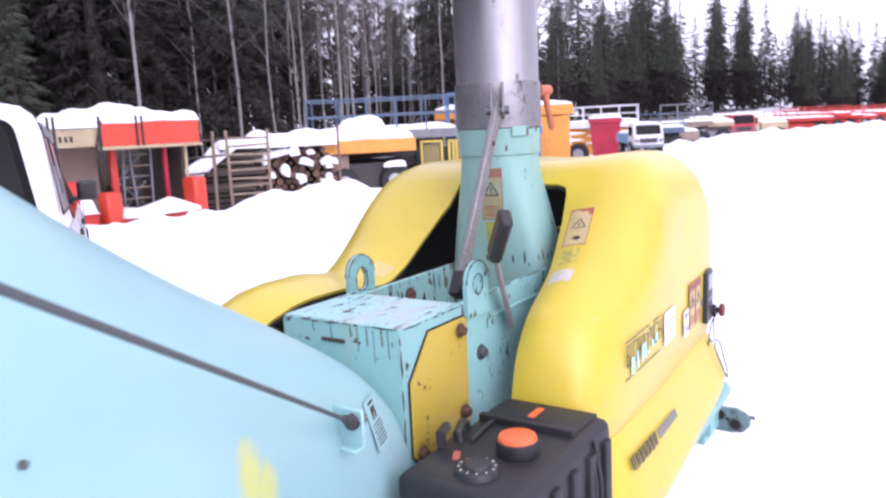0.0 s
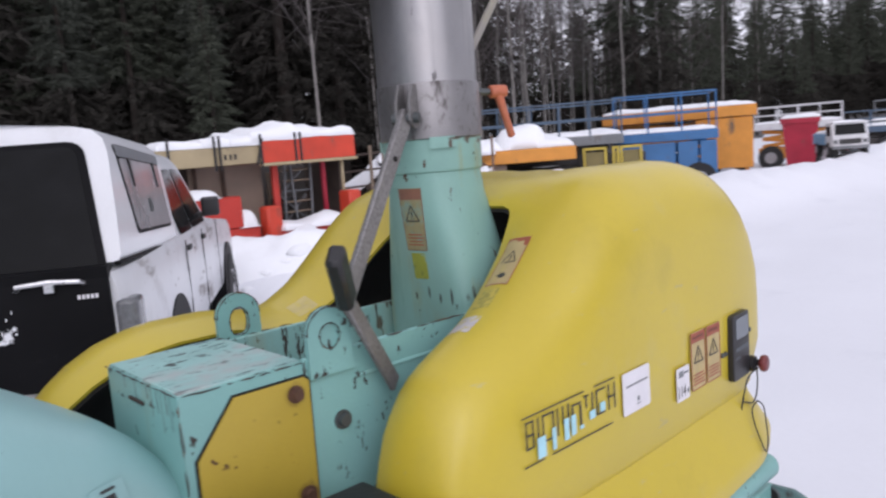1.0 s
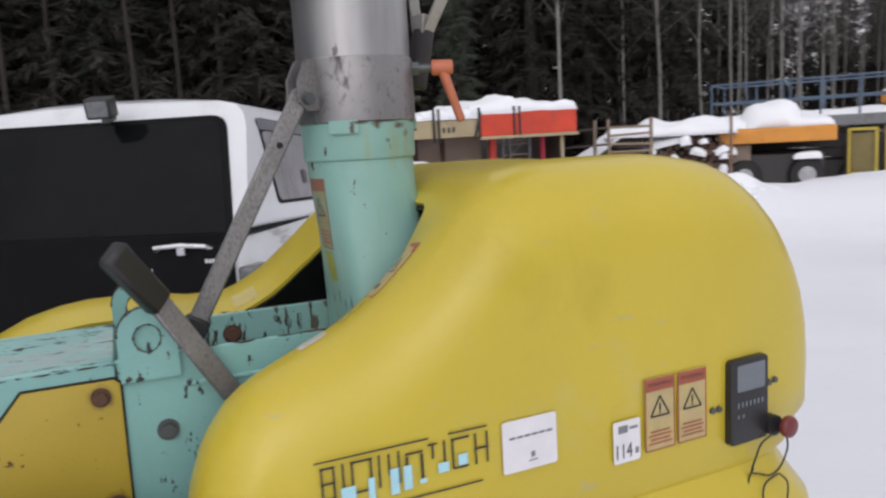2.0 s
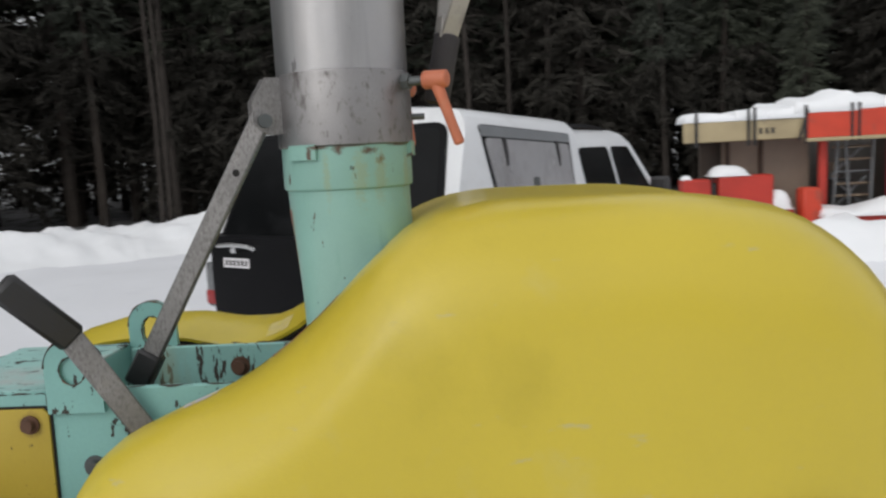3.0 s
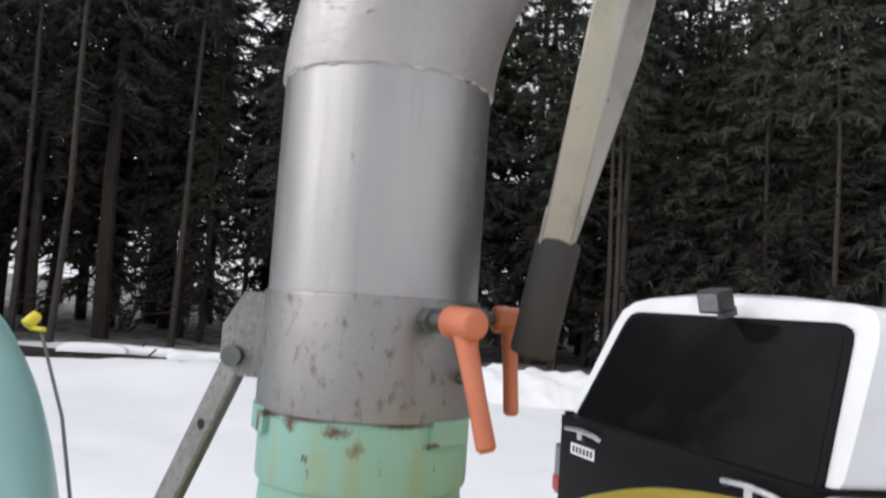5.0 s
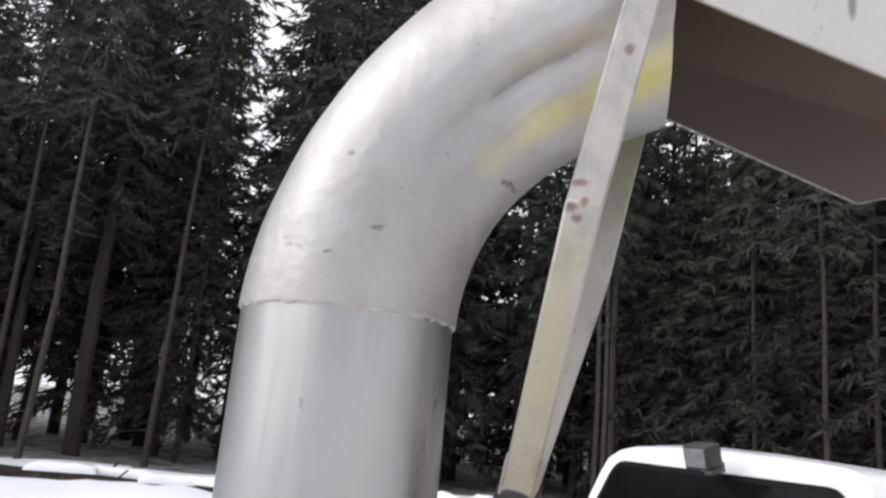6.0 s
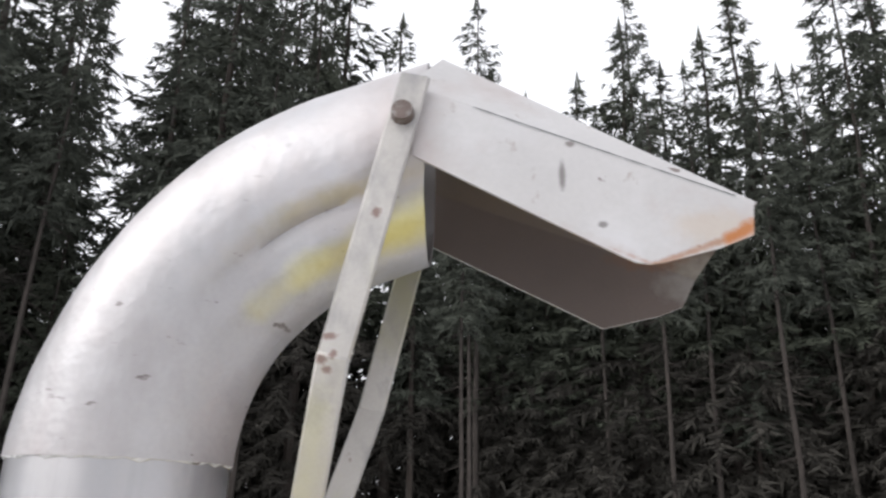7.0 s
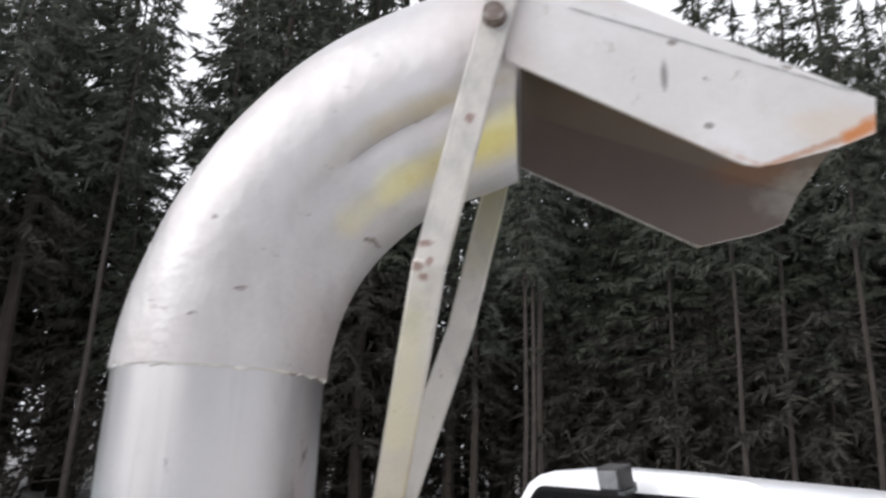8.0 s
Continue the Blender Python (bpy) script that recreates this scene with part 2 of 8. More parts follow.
M_COLLAR = material("weathered_steel_collar", (0.30, 0.29, 0.29), 0.42, 0.85, vary=0.2, vary_scale=9, bump=0.08, bump_scale=30, grain=0.08,
                    marks=(((0.20, 0.187, 0.182), 90, 0.55, 0.68, (1, 1, 0.6), 0.75), ((0.14, 0.125, 0.12), 26, 0.62, 0.72, (1, 1, 0.5), 0.8), ((0.34, 0.32, 0.16), 7, 0.60, 0.85, (1, 1, 0.4), 0.7)))
M_ELBOW = material("grey_sheet_with_yellow_overspray", (0.41, 0.395, 0.395), 0.44, 0.70, vary=0.18, vary_scale=5, bump=0.22, bump_scale=6, bump_depth=0.05, grain=0.06,
                   marks=(((0.17, 0.15, 0.145), 24, 0.65, 0.70, (1, 1, 3.0), 0.7), ((0.33, 0.30, 0.295), 4, 0.46, 0.72, (1, 1, 0.5), 0.6), ((0.13, 0.11, 0.1), 55, 0.69, 0.715, (0.5, 0.5, 1.6), 0.7), ((0.45, 0.40, 0.385), 6, 0.50, 0.75, None, 0.55), ((0.54, 0.54, 0.55), 3, 0.52, 0.75, (1, 1, 0.4), 0.43)),
                   streaks=(((0.58, 0.55, 0.33), (0.148, -0.002, 1.948), (0.20, 0.018, 1.992), 0.022, 0.5, 0.35), ((0.60, 0.56, 0.25), (0.185, 0.013, 1.982), (0.262, 0.046, 2.024), 0.026, 0.5, 0.42),
                            ((0.60, 0.55, 0.21), (0.255, 0.043, 2.024), (0.29, 0.06, 2.045), 0.036, 0.4, 0.62)))
M_DEFLECT = material("grey_sheet_rusting_at_the_lip", (0.47, 0.457, 0.45), 0.58, 0.12, vary=0.14, vary_scale=5, bump=0.12, bump_scale=6, bump_depth=0.03, grain=0.06,
                     marks=(((0.16, 0.13, 0.12), 26, 0.685, 0.71, (1, 1, 1.6), 0.7), ((0.38, 0.33, 0.315), 7, 0.50, 0.72, None, 0.55), ((0.55, 0.55, 0.56), 3, 0.52, 0.75, None, 0.43), ((0.30, 0.26, 0.24), 40, 0.62, 0.70, (1, 1, 0.6), 0.6)),
                     streaks=(((0.36, 0.30, 0.285), (0.285, 0.010, 2.072), (0.470, 0.075, 1.982), 0.012, 0.8, 0.55), ((0.24, 0.235, 0.235), (0.40, 0.04, 2.148), (0.55, 0.105, 2.072), 0.003, 0.7, 0.45), ((0.27, 0.12, 0.05), (0.495, 0.083, 1.977), (0.56, 0.111, 2.004), 0.0045, 0.7, 0.7), ((0.36, 0.13, 0.035), (0.553, 0.107, 2.000), (0.573, 0.117, 2.014), 0.0085, 0.7, 0.95),
                              ((0.30, 0.11, 0.035), (0.300, 0.010, 2.062), (0.495, 0.083, 1.975), 0.003, 0.7, 0.5)),
                     spots=(((0.42, 0.33, 0.24), (0.545, 0.10, 2.01), (0.05, 0.05, 0.022), 0.6, 0.4), ((0.12, 0.11, 0.105), (0.424, 0.051, 2.058), (0.0035, 0.03, 0.018), 0.4, 0.8),
                        ((0.12, 0.11, 0.105), (0.455, 0.065, 2.012), (0.005, 0.03, 0.004), 0.5, 0.8), ((0.12, 0.10, 0.09), (0.431, 0.055, 2.089), (0.005, 0.03, 0.004), 0.5, 0.8)))
M_ARM = material("grey_flat_bar", (0.41, 0.39, 0.365), 0.5, 0.3, vary=0.16, vary_scale=9, bump=0.10, bump_scale=30, grain=0.08,
                 streaks=(((0.45, 0.43, 0.22), (0.232, -0.019, 1.85), (0.195, 0.0196, 1.76), 0.018, 0.5, 0.28), ((0.50, 0.49, 0.47), (0.171, 0.053, 1.715), (0.164, 0.060, 1.69), 0.018, 0.4, 0.5)),
                 marks=(((0.37, 0.36, 0.20), 7, 0.55, 0.80, (1, 1, 0.5), 0.5), ((0.25, 0.245, 0.24), 16, 0.52, 0.68, (1, 1, 0.5), 0.6), ((0.20, 0.15, 0.13), 32, 0.675, 0.70, (1, 1, 0.9), 0.85)),
                 spots=tuple(((0.17, 0.105, 0.09), c, (w, 0.03, h), 0.6, 0.85) for c, w, h in (((0.251, -0.035, 1.908), 0.008, 0.004), ((0.246, -0.037, 1.889), 0.006, 0.005),
                                                                                                   ((0.255, -0.034, 1.893), 0.004, 0.005), ((0.249, -0.034, 1.881), 0.005, 0.004), ((0.281, -0.023, 2.017), 0.005, 0.006))))
M_PIVOT = material("brown_oxidised_steel", (0.13, 0.10, 0.088), 0.6, 0.4, vary=0.3, vary_scale=40, bump=0.2, bump_scale=90, marks=(((0.24, 0.23, 0.22), 60, 0.55, 0.7, None, 0.5),))
M_STRUT = material("pitted_zinc_bar", (0.28, 0.27, 0.265), 0.55, 0.6, vary=0.25, vary_scale=14, bump=0.15, bump_scale=60, grain=0.12,
                   marks=(((0.21, 0.20, 0.195), 260, 0.47, 0.64, (1, 1, 0.5), 0.8), ((0.37, 0.36, 0.355), 280, 0.58, 0.78, (1, 1, 0.5), 0.5), ((0.15, 0.13, 0.12), 30, 0.68, 0.75, None, 0.8)))
M_BLACK = material("black_plastic", (0.022, 0.021, 0.022), 0.45, vary=0.2, vary_scale=8, bump=0.08, bump_scale=120)
# brown grime, with the shade inside the deflector mixed into the colour
M_DIRTY_SHADED = material("grimy_shaded_inner_sheet", (0.115, 0.090, 0.080), 0.75, vary=0.2, vary_scale=7, bump=0.1, bump_scale=30,
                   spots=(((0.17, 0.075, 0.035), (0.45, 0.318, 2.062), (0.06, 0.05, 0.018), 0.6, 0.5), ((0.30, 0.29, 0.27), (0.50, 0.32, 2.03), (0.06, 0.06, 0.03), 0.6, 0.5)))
M_GRIP = material("dark_grey_foam_grip", (0.042, 0.038, 0.040), 0.85, vary=0.12, vary_scale=12, bump=0.15, bump_scale=160)
M_TANK = material("charcoal_moulded_plastic", (0.015, 0.014, 0.0165), 0.55, vary=0.2, vary_scale=9, bump=0.1, bump_scale=90,
                  marks=(((0.045, 0.042, 0.042), 6, 0.60, 0.85, None, 0.6),))
M_ORANGE = material("orange_plastic", (0.80, 0.13, 0.03), 0.45, vary=0.1, vary_scale=12, bump=0.04)
M_KNOB = material("faded_orange_plastic", (0.54, 0.165, 0.085), 0.5, vary=0.14, vary_scale=25, bump=0.06,
                  marks=(((0.5, 0.28, 0.17), 20, 0.55, 0.75, None, 0.6),))
M_RED = material("red_plastic", (0.17, 0.03, 0.028), 0.4, vary=0.12, vary_scale=25)
M_BOLT = material("rusty_steel", (0.14, 0.075, 0.05), 0.7, 0.4, vary=0.35, vary_scale=60, bump=0.2, bump_scale=200)
M_STEEL = material("dark_steel", (0.13, 0.14, 0.14), 0.5, 0.7, vary=0.2, vary_scale=30, bump=0.1, bump_scale=80)
M_PAPER = material("white_label_paper", (0.78, 0.76, 0.78), 0.5, vary=0.06, vary_scale=30)
M_BEIGE = material("faded_beige_label", (0.50, 0.39, 0.18), 0.5, vary=0.14, vary_scale=30, marks=(((0.55, 0.44, 0.14), 25, 0.55, 0.7, None, 0.5),))
M_SIGNRED = material("faded_red_label", (0.36, 0.095, 0.05), 0.5, vary=0.2, vary_scale=30)
M_OLDBEIGE = material("grimy_ochre_label", (0.33, 0.30, 0.15), 0.55, vary=0.2, vary_scale=40, marks=(((0.22, 0.33, 0.26), 30, 0.52, 0.66, None, 0.5),))
M_OLDRED = material("browned_red_label", (0.26, 0.12, 0.075), 0.55, vary=0.2, vary_scale=40)
M_INK = material("black_print", (0.03, 0.028, 0.028), 0.5)
M_CYAN = material("pale_blue_letters", (0.42, 0.72, 0.80), 0.5, vary=0.1, vary_scale=40)
M_LIME = material("yellow_green_label", (0.36, 0.40, 0.06), 0.55, vary=0.2, vary_scale=30, marks=(((0.23, 0.40, 0.34), 38, 0.54, 0.62, None, 0.5), ((0.17, 0.21, 0.05), 60, 0.55, 0.66, None, 0.6)))
M_SCREEN = material("grey_display", (0.16, 0.18, 0.20), 0.15)
M_CORD = material("black_cord", (0.02, 0.02, 0.02), 0.6)
M_YARN = material("bright_yellow_plastic", (0.75, 0.62, 0.04), 0.4)
M_HITCH = material("grimy_teal_steel", (0.13, 0.22, 0.21), 0.6, vary=0.2, vary_scale=12, bump=0.1, bump_scale=60, marks=(((0.06, 0.05, 0.045), 18, 0.55, 0.65, None, 0.85),))
M_SEAM = material("dark_rusted_edge", (0.055, 0.038, 0.03), 0.85, vary=0.4, vary_scale=60, marks=(((0.13, 0.06, 0.03), 50, 0.55, 0.65, None, 0.9),))
M_RUBBED = material("rubbed_olive_label", (0.36, 0.31, 0.06), 0.5, vary=0.2, vary_scale=40, marks=(((0.55, 0.44, 0.07), 60, 0.45, 0.55, None, 0.5),))
M_RUBPALE = material("rubbed_pale_label", (0.56, 0.46, 0.18), 0.5, vary=0.1, vary_scale=30, marks=(((0.57, 0.47, 0.11), 40, 0.45, 0.55, None, 0.5),))
M_WORNPAPER = material("worn_label_paper", (0.52, 0.49, 0.49), 0.55, vary=0.2, vary_scale=40, marks=(((0.53, 0.45, 0.12), 50, 0.52, 0.58, None, 0.5), ((0.20, 0.19, 0.2), 90, 0.62, 0.68, (1, 3, 1), 0.6)))
M_GRIME = material("rusty_chip_litter", (0.13, 0.085, 0.06), 0.9, vary=0.4, vary_scale=30, bump=0.4, bump_scale=60, marks=(((0.045, 0.03, 0.024), 40, 0.48, 0.6, None, 0.9),))
M_PINK = material("pink_label", (0.55, 0.12, 0.2), 0.5)
M_WELD = material("weld_bead", (0.56, 0.55, 0.54), 0.55, 0.2, vary=0.3, vary_scale=60, bump=0.4, bump_scale=150,
                  marks=(((0.10, 0.08, 0.07), 48, 0.57, 0.63, None, 0.85),))

M_WHITE = material("white_car_paint", (0.75, 0.76, 0.78), 0.22, vary=0.05, vary_scale=2, grain=0.02,
                   marks=(((0.58, 0.58, 0.58), 3, 0.55, 0.8, None, 0.35),))
M_GREYDIRT = material("road_grime_white_paint", (0.70, 0.71, 0.73), 0.3, vary=0.06, vary_scale=3, grain=0.05,
                      marks=(((0.45, 0.44, 0.44), 2.6, 0.54, 0.80, (1, 1, 1), 0.5), ((0.28, 0.26, 0.25), 4.5, 0.57, 0.66, (0.35, 1, 1.5), 0.6), ((0.20, 0.17, 0.15), 12, 0.63, 0.69, (0.3, 1, 1), 0.7)))
# faint grey smudges in the colour stand in for soft reflections
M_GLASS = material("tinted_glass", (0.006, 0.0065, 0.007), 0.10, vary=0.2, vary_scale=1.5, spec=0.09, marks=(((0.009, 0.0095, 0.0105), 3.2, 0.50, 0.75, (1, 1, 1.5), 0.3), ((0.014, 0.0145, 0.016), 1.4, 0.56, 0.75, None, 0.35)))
M_SIDEGLASS = material("grey_fogged_side_glass", (0.34, 0.335, 0.345), 0.2, vary=0.1, vary_scale=4, spec=0.45, marks=(((0.22, 0.215, 0.22), 5, 0.5, 0.7, (1, 1, 0.4), 0.35),))
M_DARKTRIM = material("black_trim", (0.007, 0.007, 0.008), 0.5, vary=0.2, vary_scale=3, spec=0.08,
                      marks=(((0.018, 0.018, 0.019), 4, 0.60, 0.78, (1, 1, 2), 0.6),))
M_GATE = material("black_tailgate_paint", (0.007, 0.007, 0.008), 0.5, vary=0.2, vary_scale=3, spec=0.08, marks=(((0.018, 0.018, 0.019), 4, 0.60, 0.78, (1, 1, 2), 0.6),),
                  spots=tuple(((0.75, 0.76, 0.78), (-0.085, y, z), (0.03, w, h), 1.1, 1.0) for y, z, w, h in ((-0.34, 0.872, 0.022, 0.030), (-0.315, 0.848, 0.026, 0.012), (-0.365, 0.900, 0.012, 0.012), (-0.25, 0.835, 0.018, 0.008))))
M_TYRE = material("tyre_rubber", (0.022, 0.022, 0.022), 0.8, vary=0.25, vary_scale=8, bump=0.2, bump_scale=40)
M_RIM = material("steel_rim", (0.42, 0.42, 0.43), 0.35, 0.8, vary=0.15, vary_scale=12)
M_CHROME = material("worn_chrome", (0.62, 0.62, 0.62), 0.25, 0.9, vary=0.2, vary_scale=20, marks=(((0.2, 0.2, 0.2), 30, 0.6, 0.7, None, 0.6),))
M_TAIL = material("red_tail_lens", (0.30, 0.03, 0.03), 0.2, vary=0.15, vary_scale=10)
M_LENS = material("lamp_lens", (0.16, 0.165, 0.17), 0.12, vary=0.3, vary_scale=30)

M_SNOW = material("snow", (0.80, 0.81, 0.845), 0.75, vary=0.035, vary_scale=0.6, grain=0.015, bump=0.35, bump_scale=4.0,
                  marks=(((0.70, 0.71, 0.75), 1.3, 0.58, 0.85, None, None),))
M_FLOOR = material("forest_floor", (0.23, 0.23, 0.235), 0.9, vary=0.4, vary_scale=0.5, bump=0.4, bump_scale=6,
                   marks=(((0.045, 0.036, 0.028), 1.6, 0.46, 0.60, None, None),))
M_SNOWCAP = material("settled_snow", (0.87, 0.88, 0.90), 0.8, vary=0.03, vary_scale=2, grain=0.01, bump=0.25, bump_scale=9)
M_BARK = material("spruce_bark", (0.044, 0.037, 0.032), 0.95, spec=0.1, vary=0.3, vary_scale=3, bump=0.5, bump_scale=12, per_piece=0.35,
                  marks=(((0.10, 0.094, 0.088), 2.5, 0.55, 0.7, (1, 1, 0.25), None),))
M_BARKPALE = material("pale_grey_bark", (0.054, 0.047, 0.042), 0.95, spec=0.1, vary=0.3, vary_scale=3, bump=0.5, bump_scale=12, per_piece=0.3,
                      marks=(((0.06, 0.05, 0.045), 4, 0.55, 0.7, (1, 1, 0.3), None),))
M_BIRCH = material("birch_bark", (0.22, 0.205, 0.19), 0.8, vary=0.3, vary_scale=2, per_piece=0.6,
                   marks=(((0.06, 0.055, 0.05), 3, 0.60, 0.66, (1, 1, 2.5), None),))
M_TWIG = material("bare_twigs", (0.10, 0.088, 0.084), 0.9, vary=0.2, vary_scale=2, per_piece=0.35)
M_NEEDLE = material("spruce_needles", (0.068, 0.075, 0.057), 0.9, vary=0.22, vary_scale=0.8, per_piece=0.3, spec=0.08)
M_NEEDLE_B = material("spruce_needles_grey", (0.073, 0.080, 0.065), 0.9, vary=0.22, vary_scale=0.8, per_piece=0.3, spec=0.08)
# dead twigs, their colour also standing in for shade low in the wood
M_DEADTWIG_SHADED = material("dead_shaded_spruce_twigs", (0.048, 0.045, 0.039), 0.95, vary=0.2, vary_scale=0.8, per_piece=0.35, spec=0.05)
M_LOG = material("log_bark", (0.085, 0.055, 0.042), 0.9, vary=0.3, vary_scale=6, bump=0.4, bump_scale=20, per_piece=0.35)
M_LOGEND = material("sawn_log_end", (0.15, 0.085, 0.058), 0.85, vary=0.3, vary_scale=12, per_piece=0.4)
M_OLDBOARD = material("dark_wet_board", (0.075, 0.058, 0.048), 0.9, vary=0.25, vary_scale=5, bump=0.2, bump_scale=30, per_piece=0.3)
M_PLANK = material("weathered_plank", (0.26, 0.20, 0.145), 0.85, vary=0.25, vary_scale=5, bump=0.2, bump_scale=30, per_piece=0.2)
M_RUSTROD = material("rusty_rod", (0.20, 0.13, 0.09), 0.85, vary=0.3, vary_scale=8)


def paint(name, c, marks_dirt=0.62):
    return material(name, c, 0.5, vary=0.18, vary_scale=2.5, grain=0.05,
                    marks=(((0.12, 0.09, 0.07), 3.5, marks_dirt, marks_dirt + 0.14, (1, 1, 0.6), 0.8),))


M_P_RED = paint("red_machine_paint", (0.50, 0.040, 0.025))
M_P_ORANGE_RED = paint("orange_red_machine_paint", (0.60, 0.058, 0.026), 0.58)
M_P_DIM = paint("dull_grey_board", (0.135, 0.125, 0.115), 0.56)
M_P_TAN = paint("tan_machine_paint", (0.42, 0.34, 0.20))
M_P_BROWN = paint("brown_board", (0.25, 0.185, 0.14))
M_P_ORANGE = paint("orange_machine_paint", (0.66, 0.27, 0.035))
M_P_YELLOW = paint("yellow_machine_paint", (0.55, 0.42, 0.06))
M_P_OLIVE = paint("dull_yellow_mesh", (0.20, 0.16, 0.055))
M_P_BLUE = paint("blue_machine_paint", (0.045, 0.155, 0.35))
M_P_PALEBLUE = paint("pale_blue_machine_paint", (0.20, 0.36, 0.52))
M_P_BLUEGREY = paint("blue_grey_rail_paint", (0.075, 0.12, 0.18))
M_P_WHITE = paint("white_machine_paint", (0.66, 0.66, 0.67), 0.7)
M_P_CRIMSON = paint("crimson_machine_paint", (0.40, 0.02, 0.045))
M_P_GREY = paint("grey_machine_paint", (0.20, 0.21, 0.22))
M_P_DARK = paint("dark_chassis_paint", (0.035, 0.033, 0.032), 0.7)


# ---------------------------------------------------------------- mesh helpers
def sharp(bm, angle=38):
    lim = radians(angle)
    bm.normal_update()
    for f in bm.faces:
        f.smooth = True
    for e in bm.edges:
        if len(e.link_faces) == 2:
            e.smooth = e.calc_face_angle(0) < lim
        else:
            e.smooth = False


def part(name, bm, mat, parent=None, label="", angle=38):
    sharp(bm, angle)
    me = bpy.data.meshes.new(name)
    bm.to_mesh(me)
    bm.free()
    for m in mat if isinstance(mat, (list, tuple)) else [mat]:
        me.materials.append(m)
    ob = new(name, me)
    ob.parent = parent
    if label:
        ob["label"] = label
    return ob


def raw_part(name, verts, faces, mat, parent=None, label="", smooth=False):
    me = bpy.data.meshes.new(name)
    me.from_pydata(verts, [], faces)
    me.materials.append(mat)
    if smooth:
        me.polygons.foreach_set("use_smooth", [True] * len(me.polygons))
    me.update()
    ob = new(name, me)
    ob.parent = parent
    if label:
        ob["label"] = label
    return ob


def thing(name, label, category, m=None, group="", kind=""):
    ob = new(name)
    ob.empty_display_size = 0.2
    if m is not None:
        ob.matrix_world = m
    return tagged(ob, label, category, group, kind)


def box(bm, lo, hi, bevel=0.0, m=None, segs=2):
    r = bmesh.ops.create_cube(bm, size=1)
    vs = r["verts"]
    for v in vs:
        v.co = Vector([lo[i] + (v.co[i] + 0.5) * (hi[i] - lo[i]) for i in range(3)])
    es = list({e for v in vs for e in v.link_edges})
    out = vs
    if bevel:
        rr = bmesh.ops.bevel(bm, geom=es, offset=bevel, segments=segs, affect="EDGES", profile=0.6)
        out = list({v for f in rr["faces"] for v in f.verts} | {v for v in vs if v.is_valid})
    if m is not None:
        bmesh.ops.transform(bm, matrix=m, verts=out)
    return bm


def along(p0, p1):
    p0, p1 = Vector(p0), Vector(p1)
    return Matrix.Translation(p0) @ (p1 - p0).to_track_quat("Z", "Y").to_matrix().to_4x4(), (p1 - p0).length


def loft(bm, rings, cap=True, closed=True):
    rows = [[bm.verts.new(p) for p in ring] for ring in rings]
    n = len(rows[0])
    for a, b in zip(rows, rows[1:]):
        for i in range(n if closed else n - 1):
            j = (i + 1) % n
            bm.faces.new((a[i], a[j], b[j], b[i]))
    if cap:
        bm.faces.new(rows[0][::-1])
        bm.faces.new(rows[-1])
    return rows


def rod(bm, p0, p1, r, r1=None, n=12, cap=True, round_end=0.0):
    m, ln = along(p0, p1)
    r1 = r if r1 is None else r1
    st = [(0, r), (ln, r1)]
    if round_end:
        e = round_end
        st = [(0, r - e), (e * 0.4, r - e * 0.3), (e, r), (ln - e, r1), (ln - e * 0.4, r1 - e * 0.3), (ln, r1 - e)]
    loft(bm, [[m @ Vector((math.cos(k * 2 * math.pi / n) * q, math.sin(k * 2 * math.pi / n) * q, z)) for k in range(n)] for z, q in st], cap)
    return bm


def pipe(bm, pts, r, n=8, cap=True):
    pts = [Vector(p) for p in pts]
    rings, up = [], None
    for i, p in enumerate(pts):
        d = (pts[min(i + 1, len(pts) - 1)] - pts[max(i - 1, 0)]).normalized()
        if up is None:
            up = d.orthogonal().normalized()
        up = (up - d * up.dot(d)).normalized()
        side = d.cross(up)
        rr = r[i] if isinstance(r, (list, tuple)) else r
        rings.append([p + (up * math.cos(k * 2 * math.pi / n) + side * math.sin(k * 2 * math.pi / n)) * rr for k in range(n)])
    loft(bm, rings, cap)
    return bm


def bar(bm, p0, p1, w, t, flat, bevel=0.002):
    """A flat bar from p0 to p1: w wide, t thick; flat is the direction of its thickness."""
    p0, p1 = Vector(p0), Vector(p1)
    z = (p1 - p0).normalized()
    y = (Vector(flat) - z * Vector(flat).dot(z)).normalized()
    x = y.cross(z)
    m = Matrix((x, y, z)).transposed().to_4x4()
    m.translation = p0
    return box(bm, (-w / 2, -t / 2, 0), (w / 2, t / 2, (p1 - p0).length), bevel, m, 1)


def plate(bm, outline, t, m, bevel=0.0):
    """A plate of thickness t from a flat outline in the XY plane of m, growing along its Z."""
    lower = [bm.verts.new((x, y, 0)) for x, y in outline]
    upper = [bm.verts.new((x, y, t)) for x, y in outline]
    n = len(lower)
    top = bm.faces.new(upper)
    bm.faces.new(lower[::-1])
    for i in range(n):
        j = (i + 1) % n
        bm.faces.new((lower[i], lower[j], upper[j], upper[i]))
    vs = lower + upper
    if bevel:
        r = bmesh.ops.bevel(bm, geom=list(top.edges), offset=bevel, segments=2, affect="EDGES", profile=0.6)
        vs = list({v for f in r["faces"] for v in f.verts} | {v for v in vs if v.is_valid})
    bmesh.ops.transform(bm, matrix=m, verts=vs)
    return bm


def rounded(w, h, r, n=4):
    pts = []
    for cx, cy, a in ((w / 2 - r, h / 2 - r, 0), (-w / 2 + r, h / 2 - r, 90), (-w / 2 + r, -h / 2 + r, 180), (w / 2 - r, -h / 2 + r, 270)):
        pts += [(cx + r * math.cos(radians(a + 90 * k / n)), cy + r * math.sin(radians(a + 90 * k / n))) for k in range(n + 1)]
    return pts


